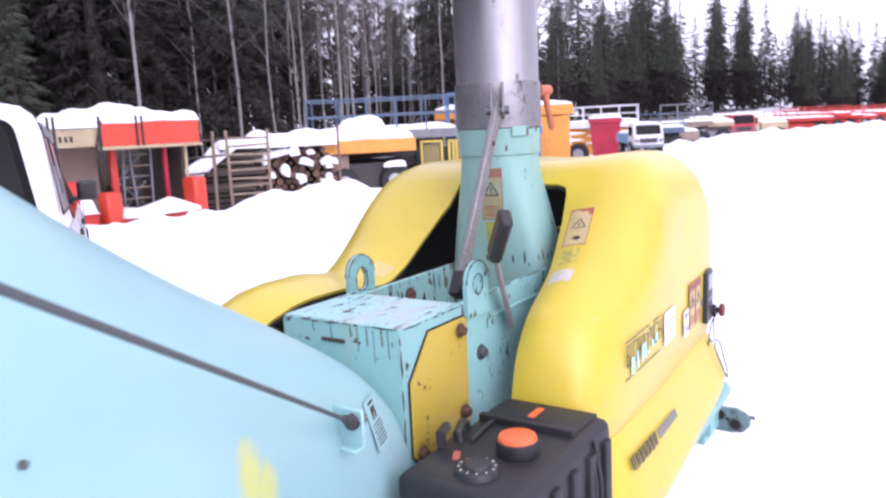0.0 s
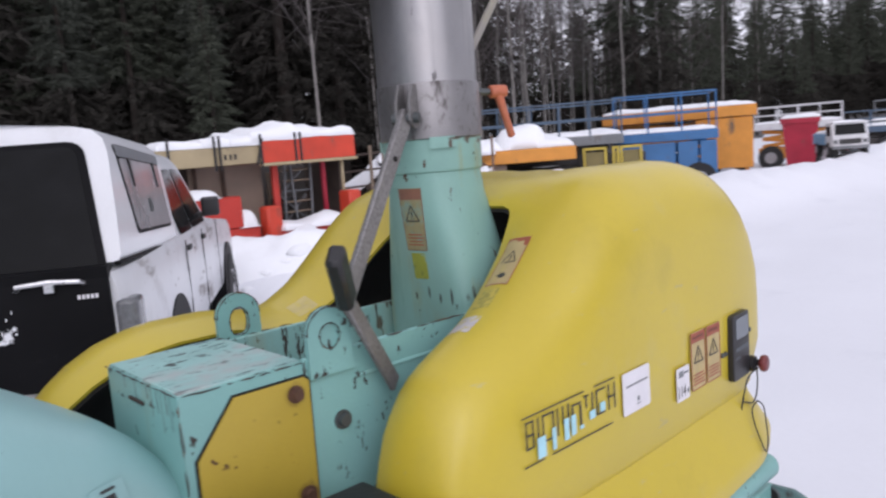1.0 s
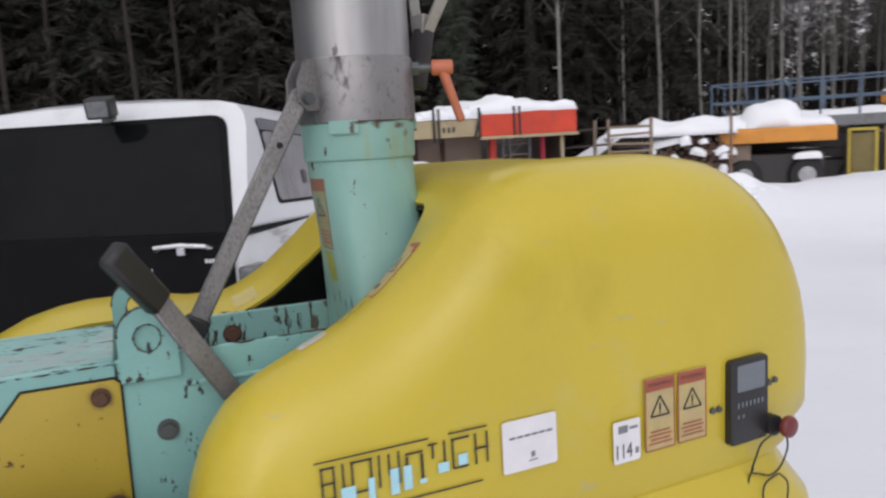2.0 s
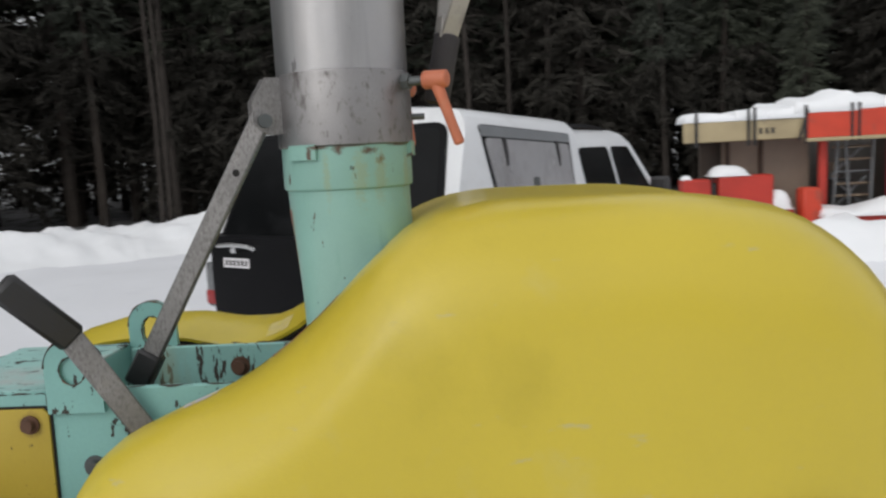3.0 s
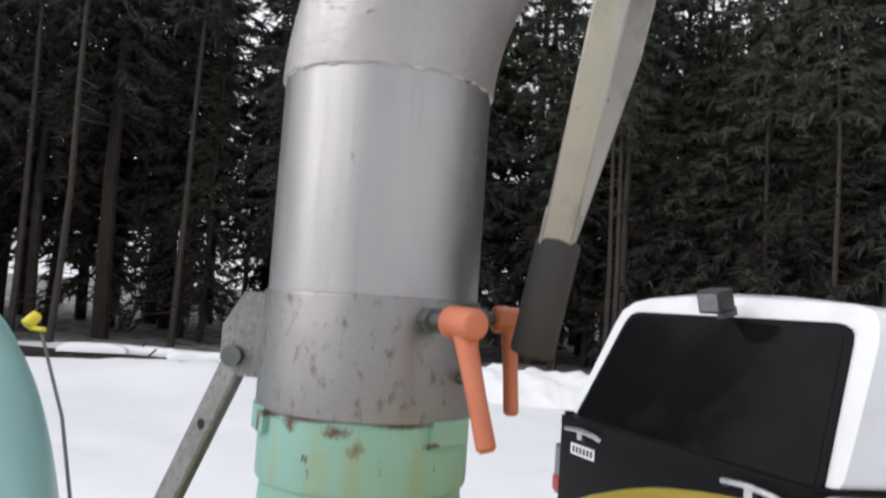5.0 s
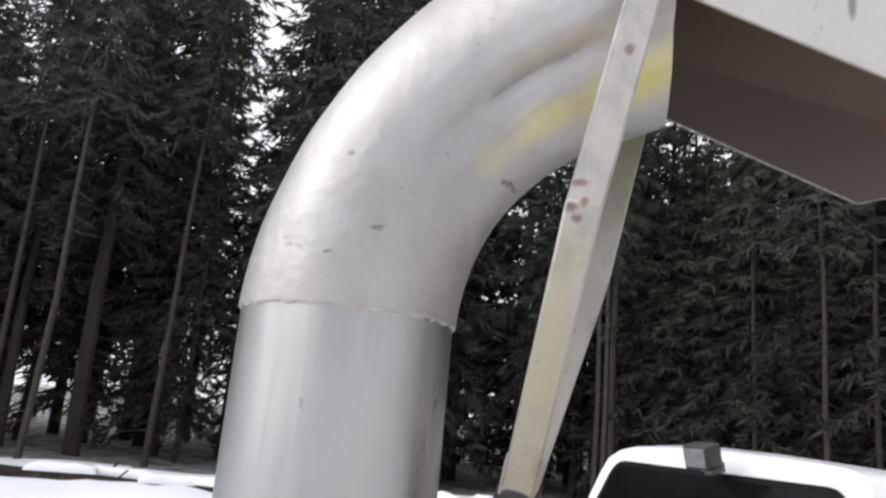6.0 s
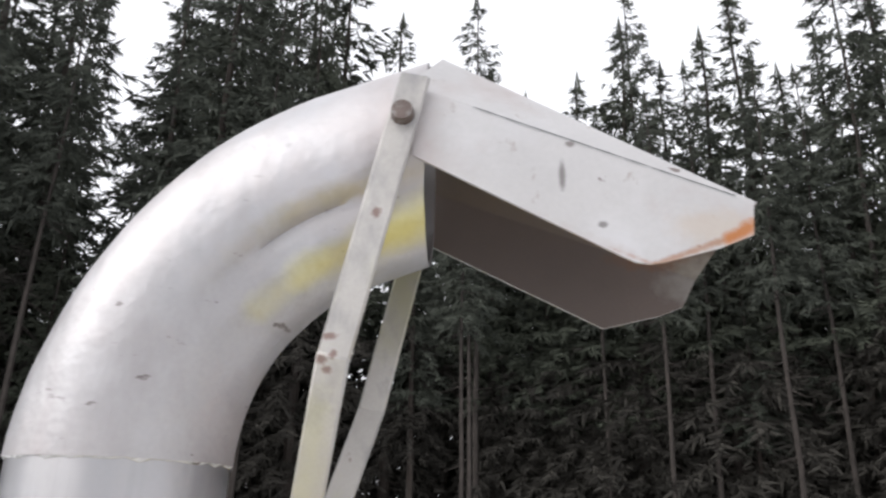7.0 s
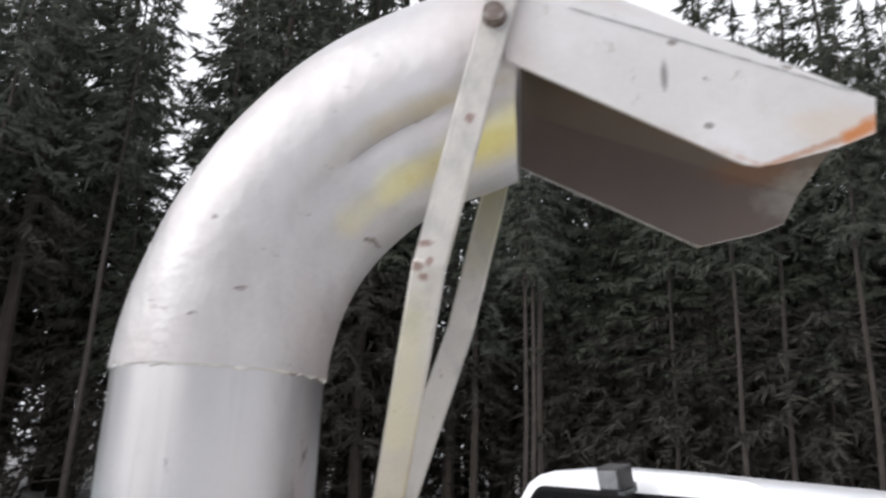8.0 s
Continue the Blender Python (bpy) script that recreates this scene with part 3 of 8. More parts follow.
def smooth_curve(xs, ys):
    """A monotone cubic through the given stations."""
    xs, ys = np.array(xs, float), np.array(ys, float)
    h, d = np.diff(xs), np.diff(ys) / np.diff(xs)
    m = np.zeros(len(xs))
    m[0], m[-1] = d[0], d[-1]
    for i in range(1, len(xs) - 1):
        if d[i - 1] * d[i] > 0:
            w1, w2 = 2 * h[i] + h[i - 1], h[i] + 2 * h[i - 1]
            m[i] = (w1 + w2) / (w1 / d[i - 1] + w2 / d[i])

    def f(x):
        x = min(max(x, xs[0]), xs[-1])
        i = min(int(np.searchsorted(xs, x, side="right")) - 1, len(xs) - 2)
        t = (x - xs[i]) / h[i]
        return float((1 + 2 * t) * (1 - t) ** 2 * ys[i] + t * (1 - t) ** 2 * h[i] * m[i] + t * t * (3 - 2 * t) * ys[i + 1] + t * t * (t - 1) * h[i] * m[i + 1])

    return f


def text_mesh(body, size, m, mat, parent, name="lettering"):
    cu = bpy.data.curves.new(name, "FONT")
    cu.body, cu.size, cu.align_x, cu.align_y = body, size, "CENTER", "CENTER"
    tmp = bpy.data.objects.new(name, cu)
    scene.collection.objects.link(tmp)
    me = bpy.data.meshes.new_from_object(tmp.evaluated_get(bpy.context.evaluated_depsgraph_get()))
    bpy.data.objects.remove(tmp)
    me.transform(m)
    me.materials.clear()
    me.materials.append(mat)
    ob = new(name, me)
    ob.parent = parent
    return ob


# ---------------------------------------------------------------- ground
def near_line(x, y, line):
    """The distance from (x, y) to a polyline and how far along it the nearest point lies, 0 to 1."""
    best, where = 1e9, 0.0
    for i, (a, b) in enumerate(zip(line, line[1:])):
        dx, dy = b[0] - a[0], b[1] - a[1]
        t = min(1, max(0, ((x - a[0]) * dx + (y - a[1]) * dy) / (dx * dx + dy * dy)))
        d = math.hypot(x - a[0] - t * dx, y - a[1] - t * dy)
        if d < best:
            best, where = d, (i + t) / (len(line) - 1)
    return best, where


ROW_BANK = [(1.4, 8.8), (3.0, 7.4), (4.6, 6.9), (6.2, 7.3), (8.0, 6.6), (9.6, 5.6), (11.6, 4.9), (14, 4.5), (17, 5.0), (21, 5.7), (36, 6), (55, 2)]
WOOD_BANK = [(-30, -6), (-16, 3), (-11, 7.3), (-8.6, 9.6), (-6.4, 12.6), (-3, 14), (0, 14.2)]
EDGE = [(-60, -16), (-40, -6), (-25, 4), (-17.5, 12), (-11, 17.5), (-4, 20), (2, 19.5), (8, 17), (14, 17), (24, 18), (45, 20), (75, 20), (120, 18), (260, 10)]


def ground_z(x, y):
    d = math.hypot(x, y)
    z = 0.0
    if x > 0:
        z += 0.2 * min(1, max(0, (d - 6) / 6)) * min(1, x / 4)
    b, f = near_line(x, y, ROW_BANK)
    z += (0.26 + 0.28 * min(1, f * 2.6) + 0.14 * noise.noise((x * 0.9, y * 0.9, 3)) + 0.09 * noise.noise((x * 2.6, y * 2.6, 8))) * math.exp(-(b / 0.95) ** 2)
    b, _ = near_line(x, y, WOOD_BANK)
    z += (0.27 + 0.2 * noise.noise((x * 0.5, y * 0.5, 9)) + 0.05 * noise.noise((x * 2.2, y * 2.2, 4))) * math.exp(-(b / 1.25) ** 2)
    away = min(1, max(0, (d - 3.2) / 4))
    z += away * (0.07 * noise.noise((x * 0.35, y * 0.35, 0)) + 0.04 * noise.noise((x * 1.1, y * 1.1, 5))) + 0.012 * noise.noise((x * 3, y * 3, 2))
    if d > 22 and y > 10:
        z += min(2.0, (d - 22) * 0.02)
    return z


def build_ground():
    radii = [0.0] + [0.35 * 1.052 ** k for k in range(0, 148)]
    n = 240
    verts, faces = [(0, 0, ground_z(0, 0))], []
    for r in radii[1:]:
        for k in range(n):
            a = 2 * math.pi * k / n
            x, y = r * math.cos(a), r * math.sin(a)
            verts.append((x, y, ground_z(x, y)))
    for k in range(n):
        faces.append((0, 1 + k, 1 + (k + 1) % n))
    for i in range(len(radii) - 2):
        for k in range(n):
            a, b = 1 + i * n + k, 1 + i * n + (k + 1) % n
            faces.append((a, a + n, b + n, b))
    ob = raw_part("ground", verts, faces, M_SNOW, smooth=True)
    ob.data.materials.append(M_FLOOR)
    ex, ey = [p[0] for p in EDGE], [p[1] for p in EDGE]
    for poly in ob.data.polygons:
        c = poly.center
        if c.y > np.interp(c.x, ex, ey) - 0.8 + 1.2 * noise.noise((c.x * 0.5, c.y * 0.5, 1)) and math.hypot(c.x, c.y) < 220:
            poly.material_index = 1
    tagged(ob, "snow covered yard with soft ploughed banks", "snow", kind="structure")


build_ground()


# ---------------------------------------------------------------- forest
def spruce(name, height, bare, spread, seed, needle, twigs, label, tier=1.0, fat=1.0, bark=None, girth=1.0):
    """A spruce: tapered trunk, dead stubs below, drooping tiers of twigs above the bare stem."""
    rng = random.Random(seed)
    top = thing(name, label, "tree", group="spruces at the edge of the yard")
    bm = bmesh.new()
    pts = [(0.05 * math.sin(i), 0.05 * math.cos(i * 1.7), -0.6 + (height + 0.6) * i / 8) for i in range(9)]
    pipe(bm, pts, [girth * 0.17 * (1 - 0.93 * i / 8) * height / 17 + 0.012 for i in range(9)], 7)
    for k in range(16):
        z = rng.uniform(0.8, bare + 2)
        a = rng.uniform(0, 6.28)
        ln = rng.uniform(0.4, 1.3)
        p = Vector((0, 0, z))
        pipe(bm, [p, p + Vector((math.cos(a) * ln, math.sin(a) * ln, rng.uniform(-0.35, 0.1)))], [0.022, 0.006], 4)
    part("trunk", bm, bark or M_BARK, top)
    verts, faces = [], []
    green = (verts, faces)
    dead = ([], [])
    # below this height boughs count as dead and get the shade-darkened colour
    dark_to = height * 0.35

    def spray(p, d, ln, w):
        """One forked sprig of needles hanging from p along d."""
        r = Vector((rng.uniform(-1, 1), rng.uniform(-1, 1), rng.uniform(-1, 1)))
        s = d.cross(r)
        s = s.normalized() * w if s.length > 1e-4 else Vector((w, 0, 0))
        for k in (0, 1):
            vs, fs = dead if p.z < dark_to + 0.06 * p.length else green
            q = len(vs)
            b = p + d * (ln * 0.35 * k * rng.random())
            e = b + (d + r * rng.uniform(0.15, 0.45) * (1 if k else -1)).normalized() * (ln * rng.uniform(0.7, 1.0))
            vs.extend([tuple(b - s), tuple(b + s), tuple(e)])
            fs.append((q, q + 1, q + 2))

    z = bare
    while z < height - 0.15:
        f = (z - bare) / (height - bare)
        reach = spread * (1 - f) ** 0.78 * (0.6 + 0.4 * min(1, f * 6)) * (1 + 0.2 * math.sin(z * 1.7 + seed) * math.sin(z * 0.6)) + 0.12
        count = max(4, int(5 + 5 * (1 - f)))
        for k in range(count):
            a = rng.uniform(0, 6.283)
            ln = reach * rng.choice((rng.uniform(0.35, 0.7), rng.uniform(0.7, 1.0), rng.uniform(0.85, 1.3)))
            base = z + rng.uniform(-0.22, 0.22) * tier
            rise = rng.uniform(-0.05, 0.25) * (0.3 + f)
            droop = rng.uniform(0.25, 0.75) * (1.15 - f)
            hook = rng.uniform(0.0, 0.35)
            bend = rng.uniform(-0.35, 0.35)
            m = max(6, int(twigs * (3.7 if fat < 1.2 else 2.8) * ln / spread) + 3)
            for i in range(m):
                u = min(1.0, 0.12 + 0.88 * math.sqrt((i + rng.random()) / m))
                aa = a + bend * u * u
                r = ln * u
                out = Vector((math.cos(aa), math.sin(aa), 0))
                p = out * r + Vector((rng.uniform(-0.06, 0.06), rng.uniform(-0.06, 0.06), base + rise * r - droop * ln * u * u + hook * ln * max(0, u - 0.7)))
                side = Vector((-out.y, out.x, 0)) * rng.uniform(-1.1, 1.1)
                d = (out * rng.uniform(0.1, 0.9) + side + Vector((0, 0, -rng.choice((rng.uniform(0, 0.4), rng.uniform(0.3, 1.3)))))).normalized()
                size = fat * rng.uniform(0.18, 0.42) * (1.15 - 0.5 * u) * min(1.0, 0.35 + ln / 1.8)
                spray(p, d, size * 1.3, size * rng.uniform(0.09, 0.15))
            tip = out * ln + Vector((0, 0, base + rise * ln - droop * ln + hook * ln * 0.3))
            spray(tip - out * 0.15, (out + Vector((0, 0, rng.uniform(-0.4, 0.3)))).normalized(), 0.3 * fat * min(1.0, 0.4 + ln / 2), 0.05 * fat)
        z += tier * (0.20 + 0.10 * (1 - f)) * rng.uniform(0.7, 1.3) * height / 17
    for k in range(5):
        a = k * 1.26
        q = len(verts)
        verts += [(0, 0, height + 0.35), (math.cos(a) * 0.05, math.sin(a) * 0.05, height - 0.4), (math.cos(a + 0.7) * 0.12, math.sin(a + 0.7) * 0.12, height - 0.35)]
        faces.append((q, q + 1, q + 2))
    raw_part("crown", verts, faces, needle, top)
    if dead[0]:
        raw_part("lower_foliage", dead[0], dead[1], M_DEADTWIG_SHADED, top, "dead brown lower boughs, darkened for shade")
    return top


def bare_tree(name, height, seed, bark, label, lean=0.25, limbs=26):
    """A leafless birch or aspen with a slim stem and a broom of fine twigs."""
    rng = random.Random(seed)
    top = thing(name, label, "tree", group="leafless trees behind the yard")
    bm = bmesh.new()
    pts = [(lean * (i / 8) ** 2 + 0.05 * math.sin(i * 2 + seed), 0.06 * math.cos(i * 1.3 + seed), -0.5 + (height + 0.5) * i / 8) for i in range(9)]
    pipe(bm, pts, [0.044 * (1 - 0.88 * i / 8) * height / 14 + 0.007 for i in range(9)], 6)
    part("trunk", bm, bark, top)
    verts, faces = [], []

    def strip(p, q, w):
        d = (q - p)
        s = d.cross(Vector((rng.uniform(-1, 1), rng.uniform(-1, 1), rng.uniform(-0.3, 0.3)))).normalized() * w
        n = len(verts)
        verts.extend([tuple(p - s), tuple(p + s), tuple(q + s * 0.3), tuple(q - s * 0.3)])
        faces.append((n, n + 1, n + 2, n + 3))
        s = d.cross(s).normalized() * w
        n = len(verts)
        verts.extend([tuple(p - s), tuple(p + s), tuple(q + s * 0.3), tuple(q - s * 0.3)])
        faces.append((n, n + 1, n + 2, n + 3))

    for k in range(limbs):
        f = rng.uniform(0.3, 0.97)
        i = min(7, int(f * 8))
        p = Vector(pts[i]).lerp(Vector(pts[i + 1]), f * 8 - i)
        a = rng.uniform(0, 6.28)
        ln = (1 - f) * 3.2 + 0.7
        q = p + Vector((math.cos(a), math.sin(a), rng.uniform(0.6, 1.5))).normalized() * ln
        strip(p, q, 0.018)
        for j in range(9):
            u = rng.uniform(0.25, 1)
            b = p.lerp(q, u)
            e = b + Vector((rng.uniform(-1, 1), rng.uniform(-1, 1), rng.uniform(-0.5, 0.9))) * ln * 0.35
            strip(b, e, 0.008)
            for h in range(3):
                c = b.lerp(e, rng.uniform(0.3, 1))
                strip(c, c + Vector((rng.uniform(-1, 1), rng.uniform(-1, 1), rng.uniform(-0.8, 0.5))) * 0.3, 0.005)
    raw_part("crown", verts, faces, M_TWIG, top)
    return top


SPRUCES = [
    spruce("spruce_tree", 17.0, 2.2, 2.3, 11, M_NEEDLE, 8, "tall dark green spruce with drooping branches"),
    spruce("spruce_tree", 15.0, 1.4, 2.1, 12, M_NEEDLE, 8, "dark green spruce with drooping branches to low down"),
    spruce("spruce_tree", 19.0, 5.5, 2.2, 13, M_NEEDLE_B, 8, "tall spruce with a bare grey stem below its crown"),
    spruce("spruce_tree", 18.0, 7.5, 1.9, 14, M_NEEDLE_B, 8, "tall slim spruce with a long bare stem"),
    spruce("spruce_tree", 13.0, 1.0, 1.7, 15, M_NEEDLE, 8, "slender pointed dark green spruce"),
]
DEEP = [
    spruce("spruce_tree", 17.0, 2.9, 2.4, 16, M_NEEDLE, 5, "dark spruce standing deep in the wood", 1.6, 1.55),
    spruce("spruce_tree", 18.5, 4.6, 2.2, 17, M_NEEDLE_B, 5, "dark tall spruce standing deep in the wood", 1.6, 1.55),
    spruce("spruce_tree", 15.5, 0.4, 2.3, 18, M_NEEDLE, 3, "dark low-branched spruce deep in the wood", 1.7, 2.0),
]
BARES = [
    bare_tree("birch_tree", 14.0, 3, M_BIRCH, "leafless birch with a pale slim stem"),
    bare_tree("birch_tree", 12.5, 4, M_BIRCH, "leafless birch with a pale leaning stem", lean=0.7),
    bare_tree("aspen_tree", 15.0, 5, M_BARK, "leafless grey aspen with fine twigs", limbs=30),
    bare_tree("aspen_tree", 11.0, 6, M_BARK, "leafless young aspen with fine twigs", lean=0.4),
]
PINE = spruce("pine_tree", 18.0, 9.5, 1.7, 23, M_NEEDLE_B, 6, "tall tree with a long bare grey stem", bark=M_BARKPALE, girth=0.5)
SLIM = bare_tree("young_birch_tree", 12.0, 9, M_BIRCH, "slim leafless young birch", lean=0.3, limbs=9)
used = set()
wood = []


def plant(kind, x, y, turn, s, tilt=0.0):
    m = pose(x, y, ground_z(x, y) - 0.1, tilt, 0, turn) @ Matrix.Diagonal((s, s, s, 1))
    if kind in DEEP:
        wood.append((DEEP.index(kind), m))
        return
    if kind.name not in used:
        used.add(kind.name)
        kind.matrix_basis = m
        return
    c = copy_thing(kind, Matrix.Identity(4))
    c.matrix_basis = m


EDGE_LEFT = EDGE[1:8]
EDGE_RIGHT = EDGE[7:13]


def along_line(line, f):
    i = min(len(line) - 2, int(f * (len(line) - 1)))
    t = f * (len(line) - 1) - i
    a, b = line[i], line[i + 1]
    dx, dy = b[0] - a[0], b[1] - a[1]
    ln = math.hypot(dx, dy)
    return a[0] + dx * t, a[1] + dy * t, -dy / ln, dx / ln


PINES = ((-20.5, 8.9), (-18.9, 9.2), (-17.7, 11.9), (-7.8, 18.9), (-3.3, 20.1), (-13.0, 15.2), (2.2, 19.2))
rng = random.Random(42)
placed = list(PINES)


def free_spot(x, y, gap):
    for px, py in placed:
        if (px - x) ** 2 + (py - y) ** 2 < gap * gap:
            return False
    placed.append((x, y))
    return True


for k in range(1300):
    f = 0.08 + 0.92 * rng.random()
    x, y, nx, ny = along_line(EDGE_LEFT, f)
    depth = rng.uniform(0, 1) ** 1.15 * 14.5
    x, y = x + nx * depth + rng.uniform(-0.6, 0.6), y + ny * depth + rng.uniform(-0.6, 0.6)
    if not free_spot(x, y, 1.5 if depth < 8 else 2.2):
        continue
    way, far = math.degrees(math.atan2(-(x - 0.6), y + 0.54)), math.hypot(x - 0.6, y + 0.54)
    most = rng.uniform(22, 28) if way < 17 else rng.uniform(23, 28.5) if way < 29 else rng.uniform(41, 50) if way < 48.3 else min(rng.uniform(18, 25), 17 + 4.5 * abs(way - 52)) if way < 54.5 else rng.uniform(40, 48) if way < 62 else rng.uniform(25, 34)
    kind = SPRUCES[rng.choice((0, 2, 3, 2, 3, 0)) if depth < 2.5 else rng.choice((0, 1, 0, 2, 1, 3))]
    if depth > 4.5:
        kind = DEEP[rng.choice((0, 0, 1))]
    turn, size, lean = rng.uniform(0, 360), min(rng.uniform(0.9, 1.22) if way < 30 else rng.uniform(1.1, 1.45), math.tan(radians(most)) * far / 17.5), rng.uniform(-1.5, 1.5)
    # light shows between the bare stems here
    if 50 < way < 63 and depth > 9:
        kind = DEEP[1]
        size = max(size, 0.95)
    plant(kind, x, y, turn, min(size, math.tan(radians(min(40, 18 + 5 * abs(way - 52)))) * far / 17.5) if 47.5 < way < 56.5 else size, lean)
trng = random.Random(77)


def plant_right(kind, x, y, turn, size, lean):
    """Plants a tree of the right wood, thinner and barer over the middle of the row of machines."""
    far, side = math.hypot(x + 1.6, y + 0.9), math.degrees(math.atan2(y + 0.9, x + 1.6))
    bare, low, tall = trng.random(), trng.uniform(7.0, 10.0), trng.uniform(8, 11.5)
    if 18.8 < side < 26.5 and kind not in BARES:
        if bare < 0.22:
            kind, size = BARES[int(bare * 100) % 3], (math.tan(radians(tall)) * far + 1.0) / 14.0
        else:
            size = min(size, (math.tan(radians(low)) * far + 1.0) / 16.0)
    plant(kind, x, y, turn, size, lean)


for k in range(760):
    f = rng.random() ** 1.35
    x, y, nx, ny = along_line(EDGE_RIGHT, f)
    depth = rng.uniform(0, 1) * (14 + 10 * f)
    x, y = x + nx * depth + rng.uniform(-1, 1), y + ny * depth + rng.uniform(-1, 1)
    if not free_spot(x, y, 1.35 + 1.7 * f):
        continue
    if x < 8.5:
        far = math.hypot(x - 0.6, y + 0.54)
        s = min(rng.uniform(0.85, 1.1), math.tan(radians(rng.uniform(31, 37) if rng.random() < 0.4 else rng.uniform(20, 28))) * far / 17.0)
        plant_right(DEEP[rng.choice((2, 1))] if depth > 3 else SPRUCES[rng.choice((0, 1, 4))], x, y, rng.uniform(0, 360), s, rng.uniform(-1, 1))
    elif x < 34 and y + 1 > 1.28 * (x + 1.4):
        plant_right(DEEP[rng.choice((2, 1))] if depth > 4 else SPRUCES[rng.choice((0, 1, 2))], x, y, rng.uniform(0, 360), rng.uniform(0.85, 1.1), rng.uniform(-1, 1))
    elif x < 34:
        if x < 24 and depth > 4.5:
            plant_right(DEEP[rng.choice((2, 2, 1))], x, y, rng.uniform(0, 360), rng.uniform(0.8, 1.1), rng.uniform(-1, 1))
        elif rng.random() < 0.62:
            plant_right(BARES[rng.choice((0, 1, 2, 2, 3, 3, 3))], x, y, rng.uniform(0, 360), rng.uniform(0.8, 1.2), rng.uniform(-2, 2))
        else:
            plant_right(DEEP[0] if depth > 6 else SPRUCES[rng.choice((1, 4))], x, y, rng.uniform(0, 360), rng.uniform(0.75, 1.0), rng.uniform(-1, 1))
    elif rng.random() < 0.95:
        far, side = math.hypot(x + 1.5, y + 0.9), math.degrees(math.atan2(y + 0.9, x + 1.5))
        top = rng.uniform(8, 11) if side > 17.5 else rng.uniform(6.4, 8.4) if side > 8.5 else rng.uniform(3.8, 6.2)
        kind = SPRUCES[rng.choice((0, 1, 1, 4))]
        plant_right(kind, x, y, rng.uniform(0, 360), (math.tan(radians(top)) * far + 1.0) / (13.0 if kind is SPRUCES[4] else 16.0), rng.uniform(-1, 1))
for k in range(22):
    plant(DEEP[2 - k % 2], 0.5 + 7.5 * rng.random(), 22 + 9 * rng.random(), rng.uniform(0, 360), rng.uniform(0.65, 0.85))
for k in range(24):
    d, a = rng.uniform(85, 150), radians(rng.uniform(-2, 11))
    plant(rng.choice(DEEP), d * math.cos(a), d * math.sin(a), rng.uniform(0, 360), d / 110 * rng.uniform(0.42, 0.62))
for k in range(36):
    far, side, top = rng.uniform(70, 115), radians(rng.uniform(2.5, 9)), radians(rng.uniform(3.6, 6.0))
    plant(SPRUCES[(0, 1, 4)[k % 3]], -1.5 + far * math.cos(side), -0.9 + far * math.sin(side), k * 47, (math.tan(top) * far + 1.0) / (13.0 if k % 3 == 2 else 16.0))
for way, far, top in ((5, 21, 27), (8.5, 22, 30), (11, 21, 28), (12.8, 23.5, 30), (15, 21.5, 27), (18, 22, 30), (22, 22.5, 29), (1.5, 22, 27)):
    x, y = 0.6 - math.sin(radians(way)) * far, -0.54 + math.cos(radians(way)) * far
    plant(SPRUCES[1], x, y, way * 40, math.tan(radians(top)) * far / 15.3)
# the pointed tops that stand out over the wood
for way, far, top in ((22.4, 23, 33.4), (19.5, 22.5, 31.8), (15.1, 21.5, 33), (11.4, 21, 36.4), (8.3, 22, 33), (5.0, 20.5, 35), (2.4, 21.5, 37.5), (-0.4, 22.5, 31.5), (-3.4, 21, 33.2), (-7.1, 20.5, 37)):
    x, y = 0.6 - math.sin(radians(way)) * far, -0.54 + math.cos(radians(way)) * far
    plant(SPRUCES[4 if far % 1 else 1], x, y, way * 57, (math.tan(radians(top)) * far + 1.6) / (13.4 if far % 1 else 15.4))
for k in range(34):
    # a last close rank at the back of the wood
    way, far = radians(rng.uniform(-12, 62)), rng.uniform(30, 36)
    x, y = 0.6 - math.sin(way) * far, -0.54 + math.cos(way) * far
    top = rng.uniform(18, 23) if math.degrees(way) < 52 else rng.uniform(22, 27)
    turn = rng.uniform(0, 360)
    if not 50 < math.degrees(way) < 58:
        plant(DEEP[2], x, y, turn, math.tan(radians(top)) * far / 15.5)
for x, y in PINES:
    plant(PINE, x, y, x * 50, 1.0, 0.6)
for way, far, top in ((24.6, 19.5, 30), (24.0, 20.3, 31), (9.4, 19.0, 31), (6.4, 19.6, 33), (1.6, 18.8, 33), (-1.8, 19.5, 31), (14.0, 20.2, 30)):
    x, y = 0.6 - math.sin(radians(way)) * far, -0.54 + math.cos(radians(way)) * far
    plant(PINE, x, y, way * 31, (math.tan(radians(top)) * far + 1.6) / 18.3, 0.5)
# unseen trees added on the other side of the yard, behind the camera
for k in range(20):
    d, a = rng.uniform(26, 38), radians(rng.uniform(185, 352))
    x, y = d * math.cos(a), d * math.sin(a)
    if free_spot(x, y, 1.8):
        plant(DEEP[0], x, y, rng.uniform(0, 360), rng.uniform(0.95, 1.15))
for k in range(66):
    x = rng.uniform(8.5, 36)
    y = np.interp(x, [p[0] for p in EDGE], [p[1] for p in EDGE]) + rng.uniform(-2.0, 5)
    if free_spot(x, y, 0.5) and y + 1 < 1.28 * (x + 1.4):
        plant(SLIM, x, y, rng.uniform(0, 360), rng.uniform(0.7, 1.15), rng.uniform(-2, 2))
for x, y in ((9.6, 14.8), (12.2, 14.4), (16.5, 14.6), (19.0, 16.2)):
    plant(BARES[0 if x != 12.2 else 1], x, y, x * 77, 1.0 + 0.05 * math.sin(x))


